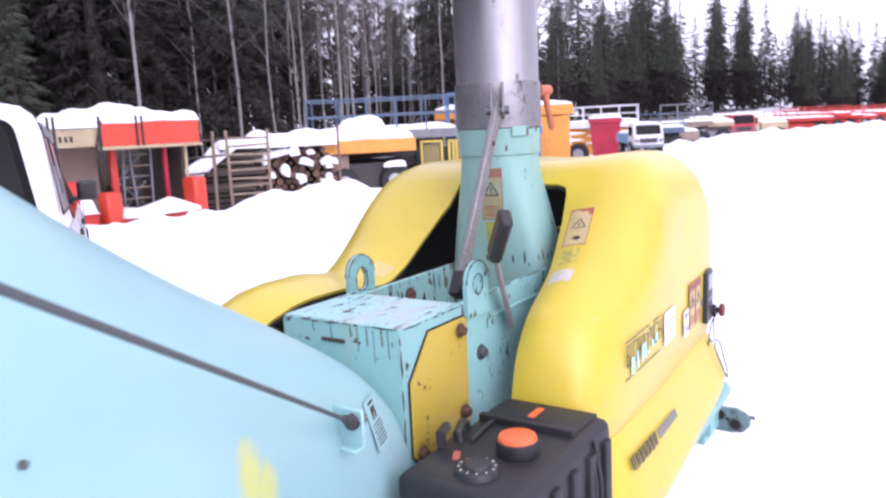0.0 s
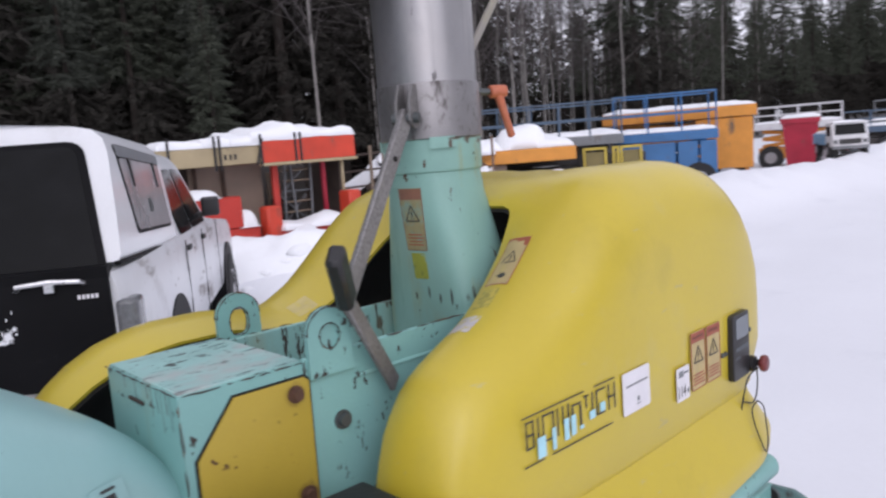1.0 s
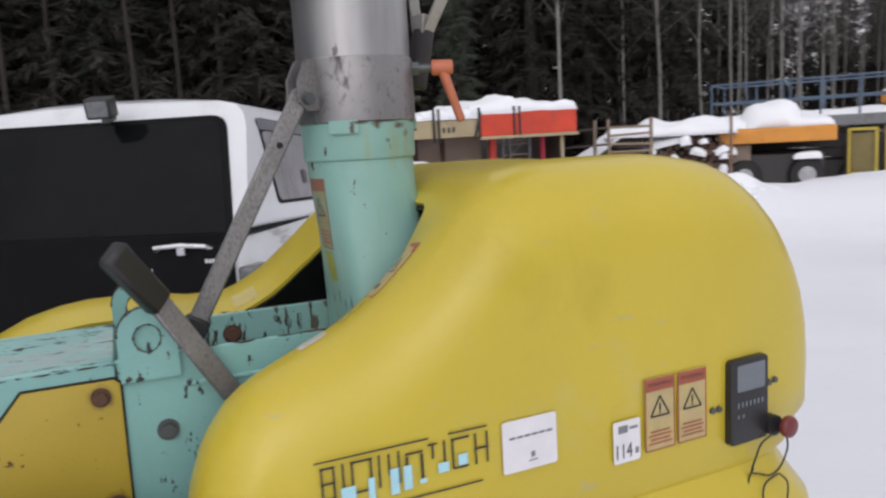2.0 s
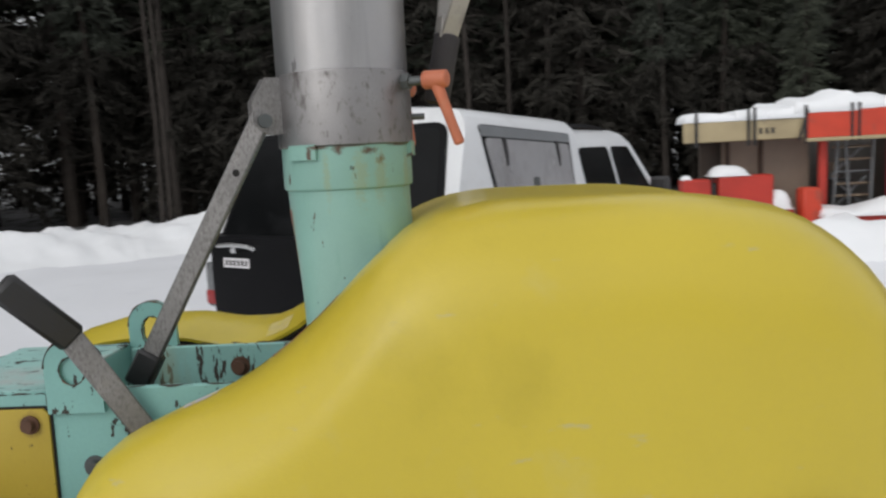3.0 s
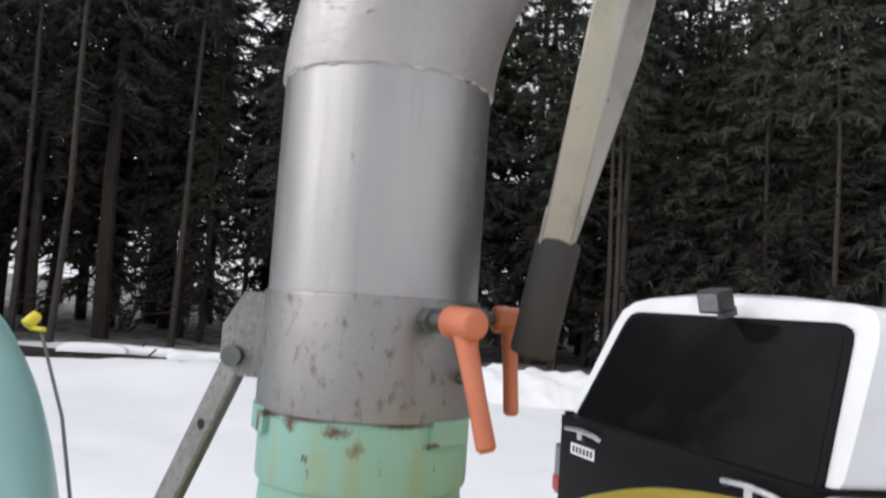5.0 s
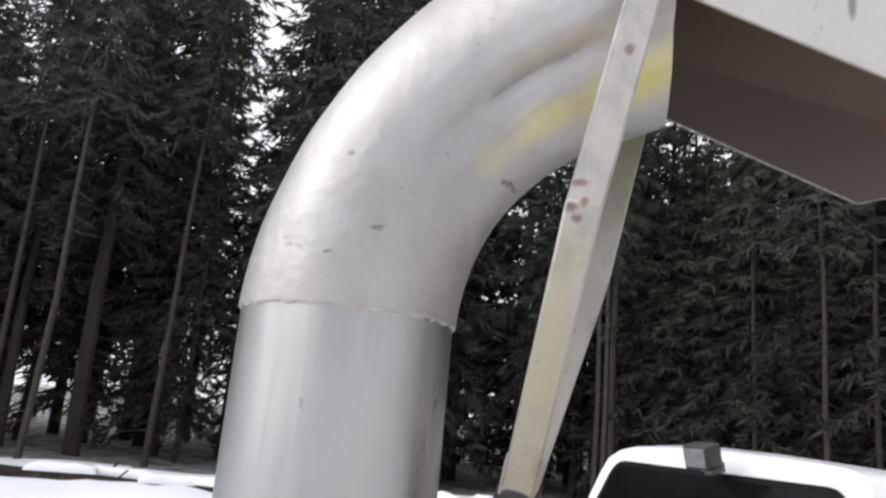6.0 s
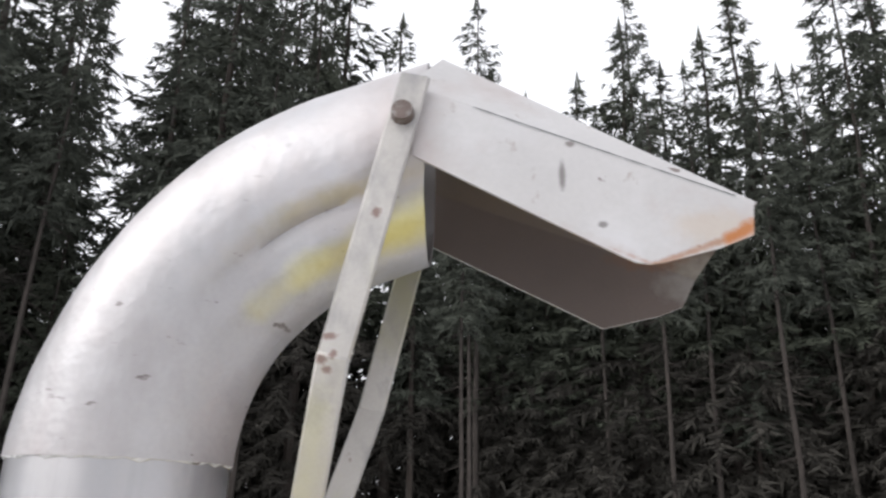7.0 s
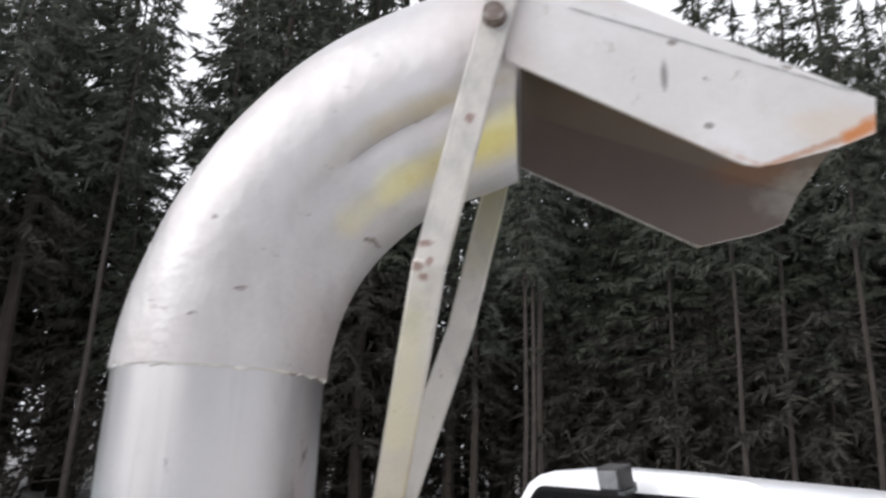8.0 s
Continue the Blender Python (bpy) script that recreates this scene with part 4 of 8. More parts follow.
def merge_wood():
    """All the trees deep in the woods, too many to tell apart, as one mesh."""
    parts = []
    for tree in DEEP:
        for child in tree.children:
            me = child.data
            co = np.empty(len(me.vertices) * 3, np.float32)
            me.vertices.foreach_get("co", co)
            parts.append((DEEP.index(tree), co.reshape(-1, 3), [tuple(p.vertices) for p in me.polygons], me.materials[0]))
    mats = [M_BARK, M_NEEDLE, M_NEEDLE_B, M_DEADTWIG_SHADED]
    verts, faces, slots, base = [], [], [], 0
    for which, m in wood:
        rot, off = np.array(m.to_3x3()), np.array(m.translation)
        for k, co, polys, mat in parts:
            if k != which:
                continue
            verts.append(co @ rot.T + off)
            faces += [tuple(i + base for i in p) for p in polys]
            slots += [mats.index(mat)] * len(polys)
            base += len(co)
    me = bpy.data.meshes.new("deep_wood")
    me.from_pydata(np.concatenate(verts), [], faces)
    for mat in mats:
        me.materials.append(mat)
    me.polygons.foreach_set("material_index", slots)
    me.update()
    tagged(new("deep_wood", me), "dense dark spruce wood behind the first trees", "wood", kind="stuff")
    for tree in DEEP:
        for child in list(tree.children):
            bpy.data.objects.remove(child)
        bpy.data.objects.remove(tree)


merge_wood()

# ---------------------------------------------------------------- wood chipper
chipper = thing("wood_chipper", "teal and yellow tractor wood chipper with a tall galvanised discharge chute", "wood chipper")
E_DIR = Vector((math.cos(radians(23.5)), math.sin(radians(23.5)), 0))
N_DIR = Vector((-E_DIR.y, E_DIR.x, 0))

near_top = smooth_curve([-0.385, -0.378, -0.36, -0.335, -0.28, -0.2, -0.12, -0.05, 0, 0.05, 0.1, 0.15, 0.24, 0.4, 0.55, 0.63, 0.705, 0.75, 0.775, 0.785],
                        [0.74, 0.875, 0.981, 1.068, 1.141, 1.181, 1.214, 1.260, 1.303, 1.353, 1.394, 1.417, 1.430, 1.429, 1.410, 1.37, 1.285, 1.19, 1.05, 0.80])
far_top = smooth_curve([-0.785, -0.776, -0.75, -0.67, -0.58, -0.48, -0.38, -0.28, -0.23, -0.16, -0.07, 0, 0.05, 0.1, 0.15, 0.24, 0.4, 0.55, 0.63, 0.705, 0.75, 0.775, 0.785],
                       [0.80, 0.95, 1.055, 1.138, 1.182, 1.199, 1.198, 1.182, 1.181, 1.208, 1.276, 1.338, 1.376, 1.400, 1.412, 1.420, 1.419, 1.404, 1.366, 1.285, 1.19, 1.05, 0.80])
near_out = smooth_curve([-0.385, -0.36, -0.3, -0.2, 0.06, 0.32, 0.5, 0.62, 0.70, 0.76, 0.785], [0.30, 0.345, 0.373, 0.384, 0.379, 0.365, 0.357, 0.346, 0.330, 0.285, 0.235])
far_out = smooth_curve([-0.785, -0.74, -0.64, -0.4, -0.1, 0.15, 0.4, 0.62, 0.73, 0.785], [0.33, 0.40, 0.44, 0.46, 0.475, 0.478, 0.46, 0.42, 0.34, 0.22])
near_slot = smooth_curve([-0.385, -0.28, -0.12, -0.03, 0.03, 0.052, 0.061, 0.067, 0.785], [0.205, 0.20, 0.182, 0.164, 0.154, 0.150, 0.141, 0.122, 0.122])
far_slot = smooth_curve([-0.785, -0.28, -0.12, -0.03, 0.03, 0.065, 0.785], [0.21, 0.20, 0.19, 0.17, 0.152, 0.148, 0.148])
SLOT_BACK = 0.067


def hood_shell(bm, inset=0.0):
    xs = [-0.785, -0.781, -0.775, -0.76, -0.745, -0.715, -0.68, -0.64, -0.59, -0.53, -0.48, -0.43, -0.395]
    xs += [-0.385, -0.382, -0.378, -0.372, -0.362, -0.35, -0.335] + [-0.32 + 0.025 * k for k in range(15)] + [0.045, 0.052, 0.057, 0.061, 0.064, SLOT_BACK]
    xs += [0.085 + 0.03 * k for k in range(17)] + [0.59, 0.615, 0.64, 0.66, 0.68, 0.70, 0.715, 0.73, 0.743, 0.755, 0.764, 0.772, 0.778, 0.782, 0.785]
    k_arc, grid = 9, []
    for x in xs:
        x_in = x * (1 - inset * 0.5) if inset else x

        def side(top_f, out_f, slot_f, sign):
            zr, yo, yi = top_f(x) - inset, out_f(x) - inset, slot_f(x)
            crown = -0.014 * max(0.0, min(1, (x - 0.06) / 0.2)) * max(0.0, min(1, (0.72 - x) / 0.2))
            ry, rz = min(0.15, (yo - yi) * 0.72), min(0.19, max(0.012, (zr - 0.72) * 0.5))
            lip = 0.026 * max(0.0, min(1, (0.060 - x) / 0.05))
            pts = []
            for u in (0.0, 0.5):
                y = yi + (yo - ry - yi) * u
                pts.append((y, zr - lip * (1 - u * 1.4) + crown * max(0, 1 - (y / 0.19) ** 2)))
            for k in range(k_arc):
                a = math.pi / 2 * k / (k_arc - 1)
                y = yo - ry + ry * math.sin(a) ** 0.86
                pts.append((y, zr - rz + rz * math.cos(a) ** 0.86 + crown * max(0, 1 - (y / 0.19) ** 2)))
            zc = min(0.88, zr - rz - 0.004)
            zl = zr - rz
            pts += [(yo, zl + (zc - zl) * 0.5), (yo - 0.002, zc + 0.016), (yo - 0.008, zc + 0.003), (yo + 0.004, zc - 0.012)]
            zb = min(0.730 + 0.045 * max(0.0, min(1, (x + 0.1) / 0.75)), zc - 0.03)
            flare = 1 - 0.55 * max(0.0, min(1, (x - 0.55) / 0.2))
            pts += [(yo + 0.05 * flare, zb + 0.012), (yo + 0.055 * flare, zb), (yo + 0.052 * flare, zb - 0.03)]
            return [(x_in, sign * y, z) for y, z in pts]

        far = side(far_top, far_out, far_slot, 1)
        near = side(near_top, near_out, near_slot, -1)
        crown = -0.014 * max(0.0, min(1, (x - 0.06) / 0.2)) * max(0.0, min(1, (0.72 - x) / 0.2))
        mid = [(x_in, 0.148 * s, near_top(x) - inset + crown * (1 - (0.148 * s / 0.19) ** 2)) for s in (0.6, 0.2, -0.2, -0.6)]
        fv = [bm.verts.new(p) for p in far[::-1]]
        mv = [bm.verts.new(p) for p in mid] if x >= SLOT_BACK - 1e-6 else None
        nv = [bm.verts.new(p) for p in near] if x >= -0.3851 else None
        grid.append((fv, mv, nv))
    for (f0, m0, n0), (f1, m1, n1) in zip(grid, grid[1:]):
        if m0 and m1:
            runs = [(f0 + m0 + n0, f1 + m1 + n1)]
        else:
            runs = [(f0, f1)] + ([(n0, n1)] if n0 and n1 else [])
        for a, b in runs:
            for i in range(len(a) - 1):
                bm.faces.new((a[i], b[i], b[i + 1], a[i + 1]))
    # close the ends
    bm.faces.new(grid[0][0][::-1])
    first = next(g[2] for g in grid if g[2])
    bm.faces.new(first[::-1])
    last = grid[-1]
    bm.faces.new(last[0] + last[1] + last[2])
    # the rear end tucks in above the flared skirt
    for v in bm.verts:
        f = min(1.0, max(0.0, (v.co.x - 0.56) / 0.2))
        v.co.x -= 0.080 * f * f * (3 - 2 * f) * math.exp(-((v.co.z - 0.868) / 0.042) ** 2)
        v.co.x -= 0.022 * f * min(1.0, max(0.0, (0.86 - v.co.z) / 0.03))
    bmesh.ops.recalc_face_normals(bm, faces=bm.faces)
    bm.normal_update()
    for v in bm.verts:
        v.co += v.normal * (0.0018 * noise.noise(v.co * 5.5) + 0.0008 * noise.noise(v.co * 13))


bm = bmesh.new()
hood_shell(bm)
hood_tree = BVHTree.FromBMesh(bm)
hood = part("hood", bm, M_YELLOW, chipper, "moulded yellow plastic hood with a slot for the chute", angle=60)
sol = hood.modifiers.new("thickness", "SOLIDIFY")
sol.thickness, sol.offset = 0.007, -1
bm = bmesh.new()
hood_shell(bm, 0.012)
part("hood_lining", bm, M_LINING, chipper, "black foam lining under the hood", angle=60)


def flank(x, z, off=0.003):
    """The pose of something lying on the near flank of the hood, facing out, upright."""
    y = -near_out(x)
    dy = (-near_out(x + 0.02) + near_out(x - 0.02)) / 0.04
    ex = Vector((1, dy, 0)).normalized()
    ez = Vector((0, 0, 1))
    en = ex.cross(ez)
    m = Matrix((ex, ez, en)).transposed().to_4x4()
    m.translation = Vector((x, y, z)) + en * off
    return m


def label_on(name, m, w, h, mat, lab, r=0.003, t=0.0012, parent=None):
    bm = bmesh.new()
    plate(bm, rounded(w, h, r, 2), t, m)
    return part(name, bm, mat, parent or hood, lab)


def bars_on(name, m, rows, mat, parent, t=0.0008):
    """Plain printed bars: rows of (x, y, w, h) on the face m."""
    for x, y, w, h in rows:
        bm = bmesh.new()
        plate(bm, [(x - w / 2, y - h / 2), (x + w / 2, y - h / 2), (x + w / 2, y + h / 2), (x - w / 2, y + h / 2)], t, m)
        part(name, bm, mat, parent)


def tri_frame(bm, m, r, w, t):
    """A thin triangular outline with a stroke inside, as on a hazard sign."""
    for k in range(3):
        a0, a1 = radians(90 + 120 * k), radians(210 + 120 * k)
        p0, p1 = Vector((math.cos(a0) * r, math.sin(a0) * r, 0)), Vector((math.cos(a1) * r, math.sin(a1) * r, 0))
        d = (p1 - p0).normalized()
        s = Vector((-d.y, d.x, 0)) * w / 2
        plate(bm, [(p0 - s)[:2], (p1 - s)[:2], (p1 + s)[:2], (p0 + s)[:2]], t, m)
    plate(bm, [(-w * 0.5, -r * 0.1), (w * 0.5, -r * 0.1), (w * 0.6, r * 0.45), (-w * 0.6, r * 0.45)], t, m)
    plate(bm, [(-w * 0.5, -r * 0.32), (w * 0.5, -r * 0.32), (w * 0.5, -r * 0.2), (-w * 0.5, -r * 0.2)], t, m)


def hazard_sign(m, w, h, name="warning_sign", lab="faded beige hazard sign with a red heading", worded=True, parent=None, picture=False, old=False):
    sign = label_on(name, m, w, h, M_OLDBEIGE if old else M_BEIGE, lab, parent=parent)
    up = m @ Matrix.Translation((0, 0, 0.0013))
    bm = bmesh.new()
    plate(bm, [(-w / 2 + 0.001, h / 2 - h * 0.18), (w / 2 - 0.001, h / 2 - h * 0.18), (w / 2 - 0.001, h / 2 - 0.001), (-w / 2 + 0.001, h / 2 - 0.001)], 0.0007, up)
    # the red edge lines
    for x0, x1, y0, y1 in ((-w / 2, -w / 2 + 0.0018, -h / 2, h / 2), (w / 2 - 0.0018, w / 2, -h / 2, h / 2), (-w / 2, w / 2, -h / 2, -h / 2 + 0.0018)):
        plate(bm, [(x0, y0), (x1, y0), (x1, y1), (x0, y1)], 0.0007, up)
    part("sign_heading", bm, M_OLDRED if old else M_SIGNRED, sign, "dull red heading strip")
    bm = bmesh.new()
    tri_frame(bm, up @ Matrix.Translation((0, h * 0.06, 0)), w * 0.36, w * 0.05, 0.0006)
    part("sign_symbol", bm, M_INK, sign)
    if picture:
        bm = bmesh.new()
        pts = [(w * 0.26 * (0.65 + 0.35 * math.sin(k * 2.4)) * math.cos(k * 0.5236), -h * 0.30 + h * 0.085 * (0.7 + 0.3 * math.cos(k * 3.1)) * math.sin(k * 0.5236)) for k in range(12)]
        plate(bm, pts, 0.0006, up)
        part("sign_picture", bm, M_INK, sign)
        return sign
    rows = [(0, -h * (0.24 + 0.055 * k), w * (0.78 if k % 2 else 0.66), h * 0.022) for k in range(4)]
    bars_on("sign_print", up, rows, M_SIGNRED, sign)
    if worded:
        text_mesh("WARNING", w * 0.17, up @ Matrix.Translation((0, h * 0.41, 0.001)), M_INK, sign)
    return sign


for x in (0.3545, 0.4215):
    hazard_sign(flank(x, 1.021), 0.060, 0.120)

m = flank(0.111, 1.028)
card = label_on("white_label", m, 0.092, 0.078, M_PAPER, "creased white paper label with a few printed lines", 0.004)
bars_on("label_print", m @ Matrix.Translation((0, 0, 0.0013)), [(-0.030 + 0.0125 * k, 0.013, 0.010, 0.0032) for k in range(6)] + [(0.004, -0.017, 0.006, 0.008), (0.004, -0.026, 0.014, 0.0015)], M_P_GREY, card)
m = flank(0.288, 0.989)
card = label_on("noise_label", m, 0.052, 0.068, M_PAPER, "small white noise level label", 0.003)
text_mesh("114", 0.030, m @ Matrix.Translation((-0.008, -0.016, 0.002)) @ Matrix.Diagonal((0.8, 1.15, 1, 1)), M_INK, card)
bars_on("label_print", m @ Matrix.Translation((0, 0, 0.0013)), [(-0.008, 0.021, 0.018, 0.012), (0.013, 0.021, 0.016, 0.004), (0.019, -0.018, 0.006, 0.010)], M_P_GREY, card)

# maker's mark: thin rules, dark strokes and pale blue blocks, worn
m = flank(-0.073, 1.03, 0.0022)
rows = [(-0.055, 0.0395, 0.16, 0.0022), (0.085, 0.0395, 0.06, 0.0022), (0.02, -0.0395, 0.17, 0.0022), (-0.11, -0.0395, 0.05, 0.0022)]
x = -0.128
for wd, kind in ((0.020, "b"), (0.006, "i"), (0.030, "o"), (0.032, "m"), (0.026, "a"), (0.014, "t"), (0.006, "i"), (0.028, "c"), (0.022, "h")):
    if kind == "i":
        rows.append((x + wd / 2, 0.009, 0.0028, 0.046))
    elif kind == "t":
        rows += [(x + wd / 2, 0.030, wd, 0.0028), (x + wd / 2, 0.020, 0.0028, 0.022)]
    elif kind == "c":
        rows += [(x + 0.002, 0.009, 0.0028, 0.042), (x + wd / 2, 0.030, wd, 0.0028), (x + wd / 2, -0.012, wd * 0.8, 0.0028)]
    elif kind == "h":
        rows += [(x + 0.002, 0.009, 0.0028, 0.046), (x + wd - 0.002, 0.009, 0.0028, 0.046), (x + wd / 2, 0.009, wd, 0.0028)]
    elif kind == "a":
        rows += [(x + 0.002, 0.0028, 0.004, 0.036), (x + wd - 0.002, 0.0028, 0.004, 0.036), (x + wd / 2, 0.024, wd, 0.0028)]
    elif kind == "m":
        rows += [(x + 0.002, 0.009, 0.0028, 0.046), (x + wd - 0.002, 0.009, 0.0028, 0.046), (x + wd / 2, 0.016, 0.0028, 0.030)]
    else:
        rows += [(x + 0.002, 0.009, 0.0028, 0.046), (x + wd - 0.002, 0.009, 0.0028, 0.042), (x + wd / 2, 0.030, wd, 0.0028), (x + wd / 2, -0.012, wd, 0.0028)]
        if kind == "b":
            rows.append((x + wd / 2, 0.009, wd, 0.0028))
    x += wd + 0.0075
for row in rows:
    bars_on("mark_stroke", m, [row], M_INK, hood)
m = flank(-0.073, 1.03, 0.0034)
for row in ((-0.092, -0.018, 0.020, 0.034), (-0.060, -0.014, 0.009, 0.036), (-0.027, -0.009, 0.012, 0.036), (-0.008, -0.008, 0.012, 0.034), (0.014, -0.018, 0.010, 0.006), (0.045, -0.006, 0.016, 0.014), (0.075, -0.001, 0.014, 0.016)):
    bars_on("model_mark", m, [row], M_CYAN, hood)

# lower maker's lettering on the flared skirt, as plain bars
for x0, x1, mat, h, nm in ((-0.235, -0.075, M_INK, 0.030, "skirt_mark"), (-0.065, 0.085, M_P_GREY, 0.022, "skirt_submark")):
    bm = bmesh.new()
    n = 14 if mat is M_INK else 18
    for k in range(n):
        xa = x0 + (x1 - x0) * k / n
        xb = xa + (x1 - x0) / n * (0.42 if k % 2 else 0.6)
        xm = (xa + xb) / 2
        y = -near_out(xm)
        a, b = Vector((xa, y - 0.0245, 0.826)), Vector((xb, y - 0.0245, 0.826))
        upv = Vector((0, 0.044, 0.12)).normalized()
        nrm = Vector((1, 0, 0)).cross(upv)
        mm = Matrix((Vector((1, 0, 0)), upv, nrm)).transposed().to_4x4()
        mm.translation = (a + b) / 2 + nrm * 0.002 - upv * 0.0
        hh = h * (1.0 if k % 3 else 0.86)
        plate(bm, [(-(xb - xa) / 2, -hh / 2), ((xb - xa) / 2, -hh / 2), ((xb - xa) / 2, hh / 2), (-(xb - xa) / 2, hh / 2)], 0.001, mm)
    part(nm, bm, mat, hood)

# rev counter with display, keys and stop button
m = flank(0.542, 1.006, 0.0)
bm = bmesh.new()
plate(bm, rounded(0.090, 0.148, 0.008, 3), 0.013, m, 0.003)
meter = part("rev_counter", bm, M_BLACK, chipper, "black plastic rev counter housing with a grey display")
label_on("display", m @ Matrix.Translation((0.002, 0.042, 0.0132)), 0.066, 0.046, M_SCREEN, "grey display window", parent=meter)
bars_on("key_print", m @ Matrix.Translation((0, 0, 0.0133)), [(-0.028 + 0.0095 * k, -0.004, 0.004, 0.009) for k in range(7)] + [(-0.028, -0.024, 0.004, 0.006), (-0.016, -0.024, 0.004, 0.006)], M_SCREEN, meter)
m = flank(0.598, 0.950, 0.0)
bm = bmesh.new()
rod(bm, m @ Vector((0, 0, 0)), m @ Vector((0, 0, 0.02)), 0.018, n=18)
rod(bm, m @ Vector((0.012, 0, 0.018)), m @ Vector((0.012, 0, 0.030)), 0.008, n=12)
stop = part("stop_switch", bm, M_BLACK, chipper, "black stop switch with a red button")
bm = bmesh.new()
rod(bm, m @ Vector((0.012, 0.0, 0.028)), m @ Vector((0.012, 0.0, 0.044)), 0.019, n=20, round_end=0.005)
part("button", bm, M_RED, stop, "worn red mushroom button")
for k, (x, z) in enumerate(((0.468, 1.0), (0.482, 1.0), (0.602, 1.022), (0.618, 1.024))):
    m = flank(x, z, 0.0)
    bm = bmesh.new()
    rod(bm, m @ Vector((0, 0, 0)), m @ Vector((0, 0, 0.005)), 0.006, 0.005, 10)
    part("screw", bm, M_STEEL, hood)
# hanging cord with loops
for nm, pts in (("cord_loop", [(0.604, -0.372, 0.942), (0.572, -0.366, 0.925), (0.560, -0.363, 0.898), (0.552, -0.362, 0.874), (0.566, -0.362, 0.868), (0.592, -0.364, 0.860), (0.620, -0.360, 0.868), (0.645, -0.352, 0.894), (0.636, -0.356, 0.925), (0.612, -0.372, 0.940)]),
                ("cord", [(0.556, -0.362, 0.880), (0.546, -0.362, 0.864), (0.541, -0.364, 0.842)]),
                ("lower_cord_loop", [(0.604, -0.370, 0.862), (0.570, -0.374, 0.852), (0.552, -0.388, 0.826), (0.546, -0.402, 0.798), (0.549, -0.414, 0.769), (0.572, -0.408, 0.786), (0.600, -0.392, 0.812), (0.618, -0.378, 0.845), (0.606, -0.370, 0.862)])):
    vs = [Vector(p) for p in pts]
    fine = []
    for i in range(len(vs) - 1):
        p0, p1, p2, p3 = vs[max(i - 1, 0)], vs[i], vs[i + 1], vs[min(i + 2, len(vs) - 1)]
        for q in range(5):
            t = q / 5
            fine.append(0.5 * ((2 * p1) + (p2 - p0) * t + (2 * p0 - 5 * p1 + 4 * p2 - p3) * t * t + (3 * p1 - p0 - 3 * p2 + p3) * t ** 3))
    fine.append(vs[-1])
    bm = bmesh.new()
    pipe(bm, fine, 0.0017, 6)
    part(nm, bm, M_CORD, chipper)


# labels on the sloping lip beside the slot
def lip(x, off=0.0025, out=0.045):
    """The pose of a label on the near rim of the slot, its top pointing up along the rim."""
    d = 0.012
    p = lambda q: Vector((q, -(near_slot(q) + out), near_top(q) - 0.014 + 0.10 * out))
    ey = (p(x + d) - p(x - d)).normalized()
    en = Vector((0, 0.12, 1)).normalized()
    en = (en - ey * en.dot(ey)).normalized()
    ex = ey.cross(en)
    m = Matrix((ex, ey, en)).transposed().to_4x4()
    m.translation = p(x) + en * off
    return m


def drape(ob, m, tree, lift=0.0012):
    """Lays a label and what is printed on it onto the curved surface under it."""
    inv, en = m.inverted(), m.to_3x3().col[2].normalized()
    for part_ob in [ob] + list(ob.children):
        bm = bmesh.new()
        bm.from_mesh(part_ob.data)
        bmesh.ops.triangulate(bm, faces=[f for f in bm.faces if len(f.verts) > 4])
        for _ in range(2):
            bmesh.ops.subdivide_edges(bm, edges=[e for e in bm.edges if e.calc_length() > 0.012], cuts=1, use_grid_fill=True)
        for v in bm.verts:
            q = inv @ v.co
            base = m @ Vector((q.x, q.y, 0))
            hit, _, _, _ = tree.ray_cast(base + en * 0.06, -en)
            if hit:
                v.co = hit + en * (max(0.0, q.z) * 0.3 + lift * 0.4)
        bm.to_mesh(part_ob.data)
        bm.free()


def rim_pose(centre, top, across):
    ey = Vector(top).normalized()
    ex = Vector(across)
    ex = (ex - ey * ex.dot(ey)).normalized()
    m = Matrix((ex, ey, ex.cross(ey))).transposed().to_4x4()
    m.translation = Vector(centre)
    return m


m = rim_pose((-0.021, -0.209, 1.271), (0.082, 0.008, 0.076), (0.6, -0.7, 0.1))
drape(hazard_sign(m, 0.050, 0.114, "rim_warning_sign", "faded hazard sign on the sloping rim of the hood", worded=False, picture=True), m, hood_tree)
m = lip(-0.098, 0.0, 0.044)
drape(label_on("rim_label", m, 0.042, 0.050, M_RUBBED, "rubbed olive label on the rim"), m, hood_tree)
m = lip(-0.165, 0.0, 0.042)
c = label_on("rim_paper_label", m, 0.054, 0.048, M_WORNPAPER, "worn white label on the rim")
drape(c, m, hood_tree)
far_lab = lip(-0.19, 0.003, 0.05)
far_lab = Matrix.Scale(-1, 4, (0, 1, 0)) @ far_lab @ Matrix.Scale(-1, 4, (1, 0, 0))
drape(label_on("far_rim_label", far_lab, 0.055, 0.05, M_RUBPALE, "faded label on the far rim"), far_lab, hood_tree)

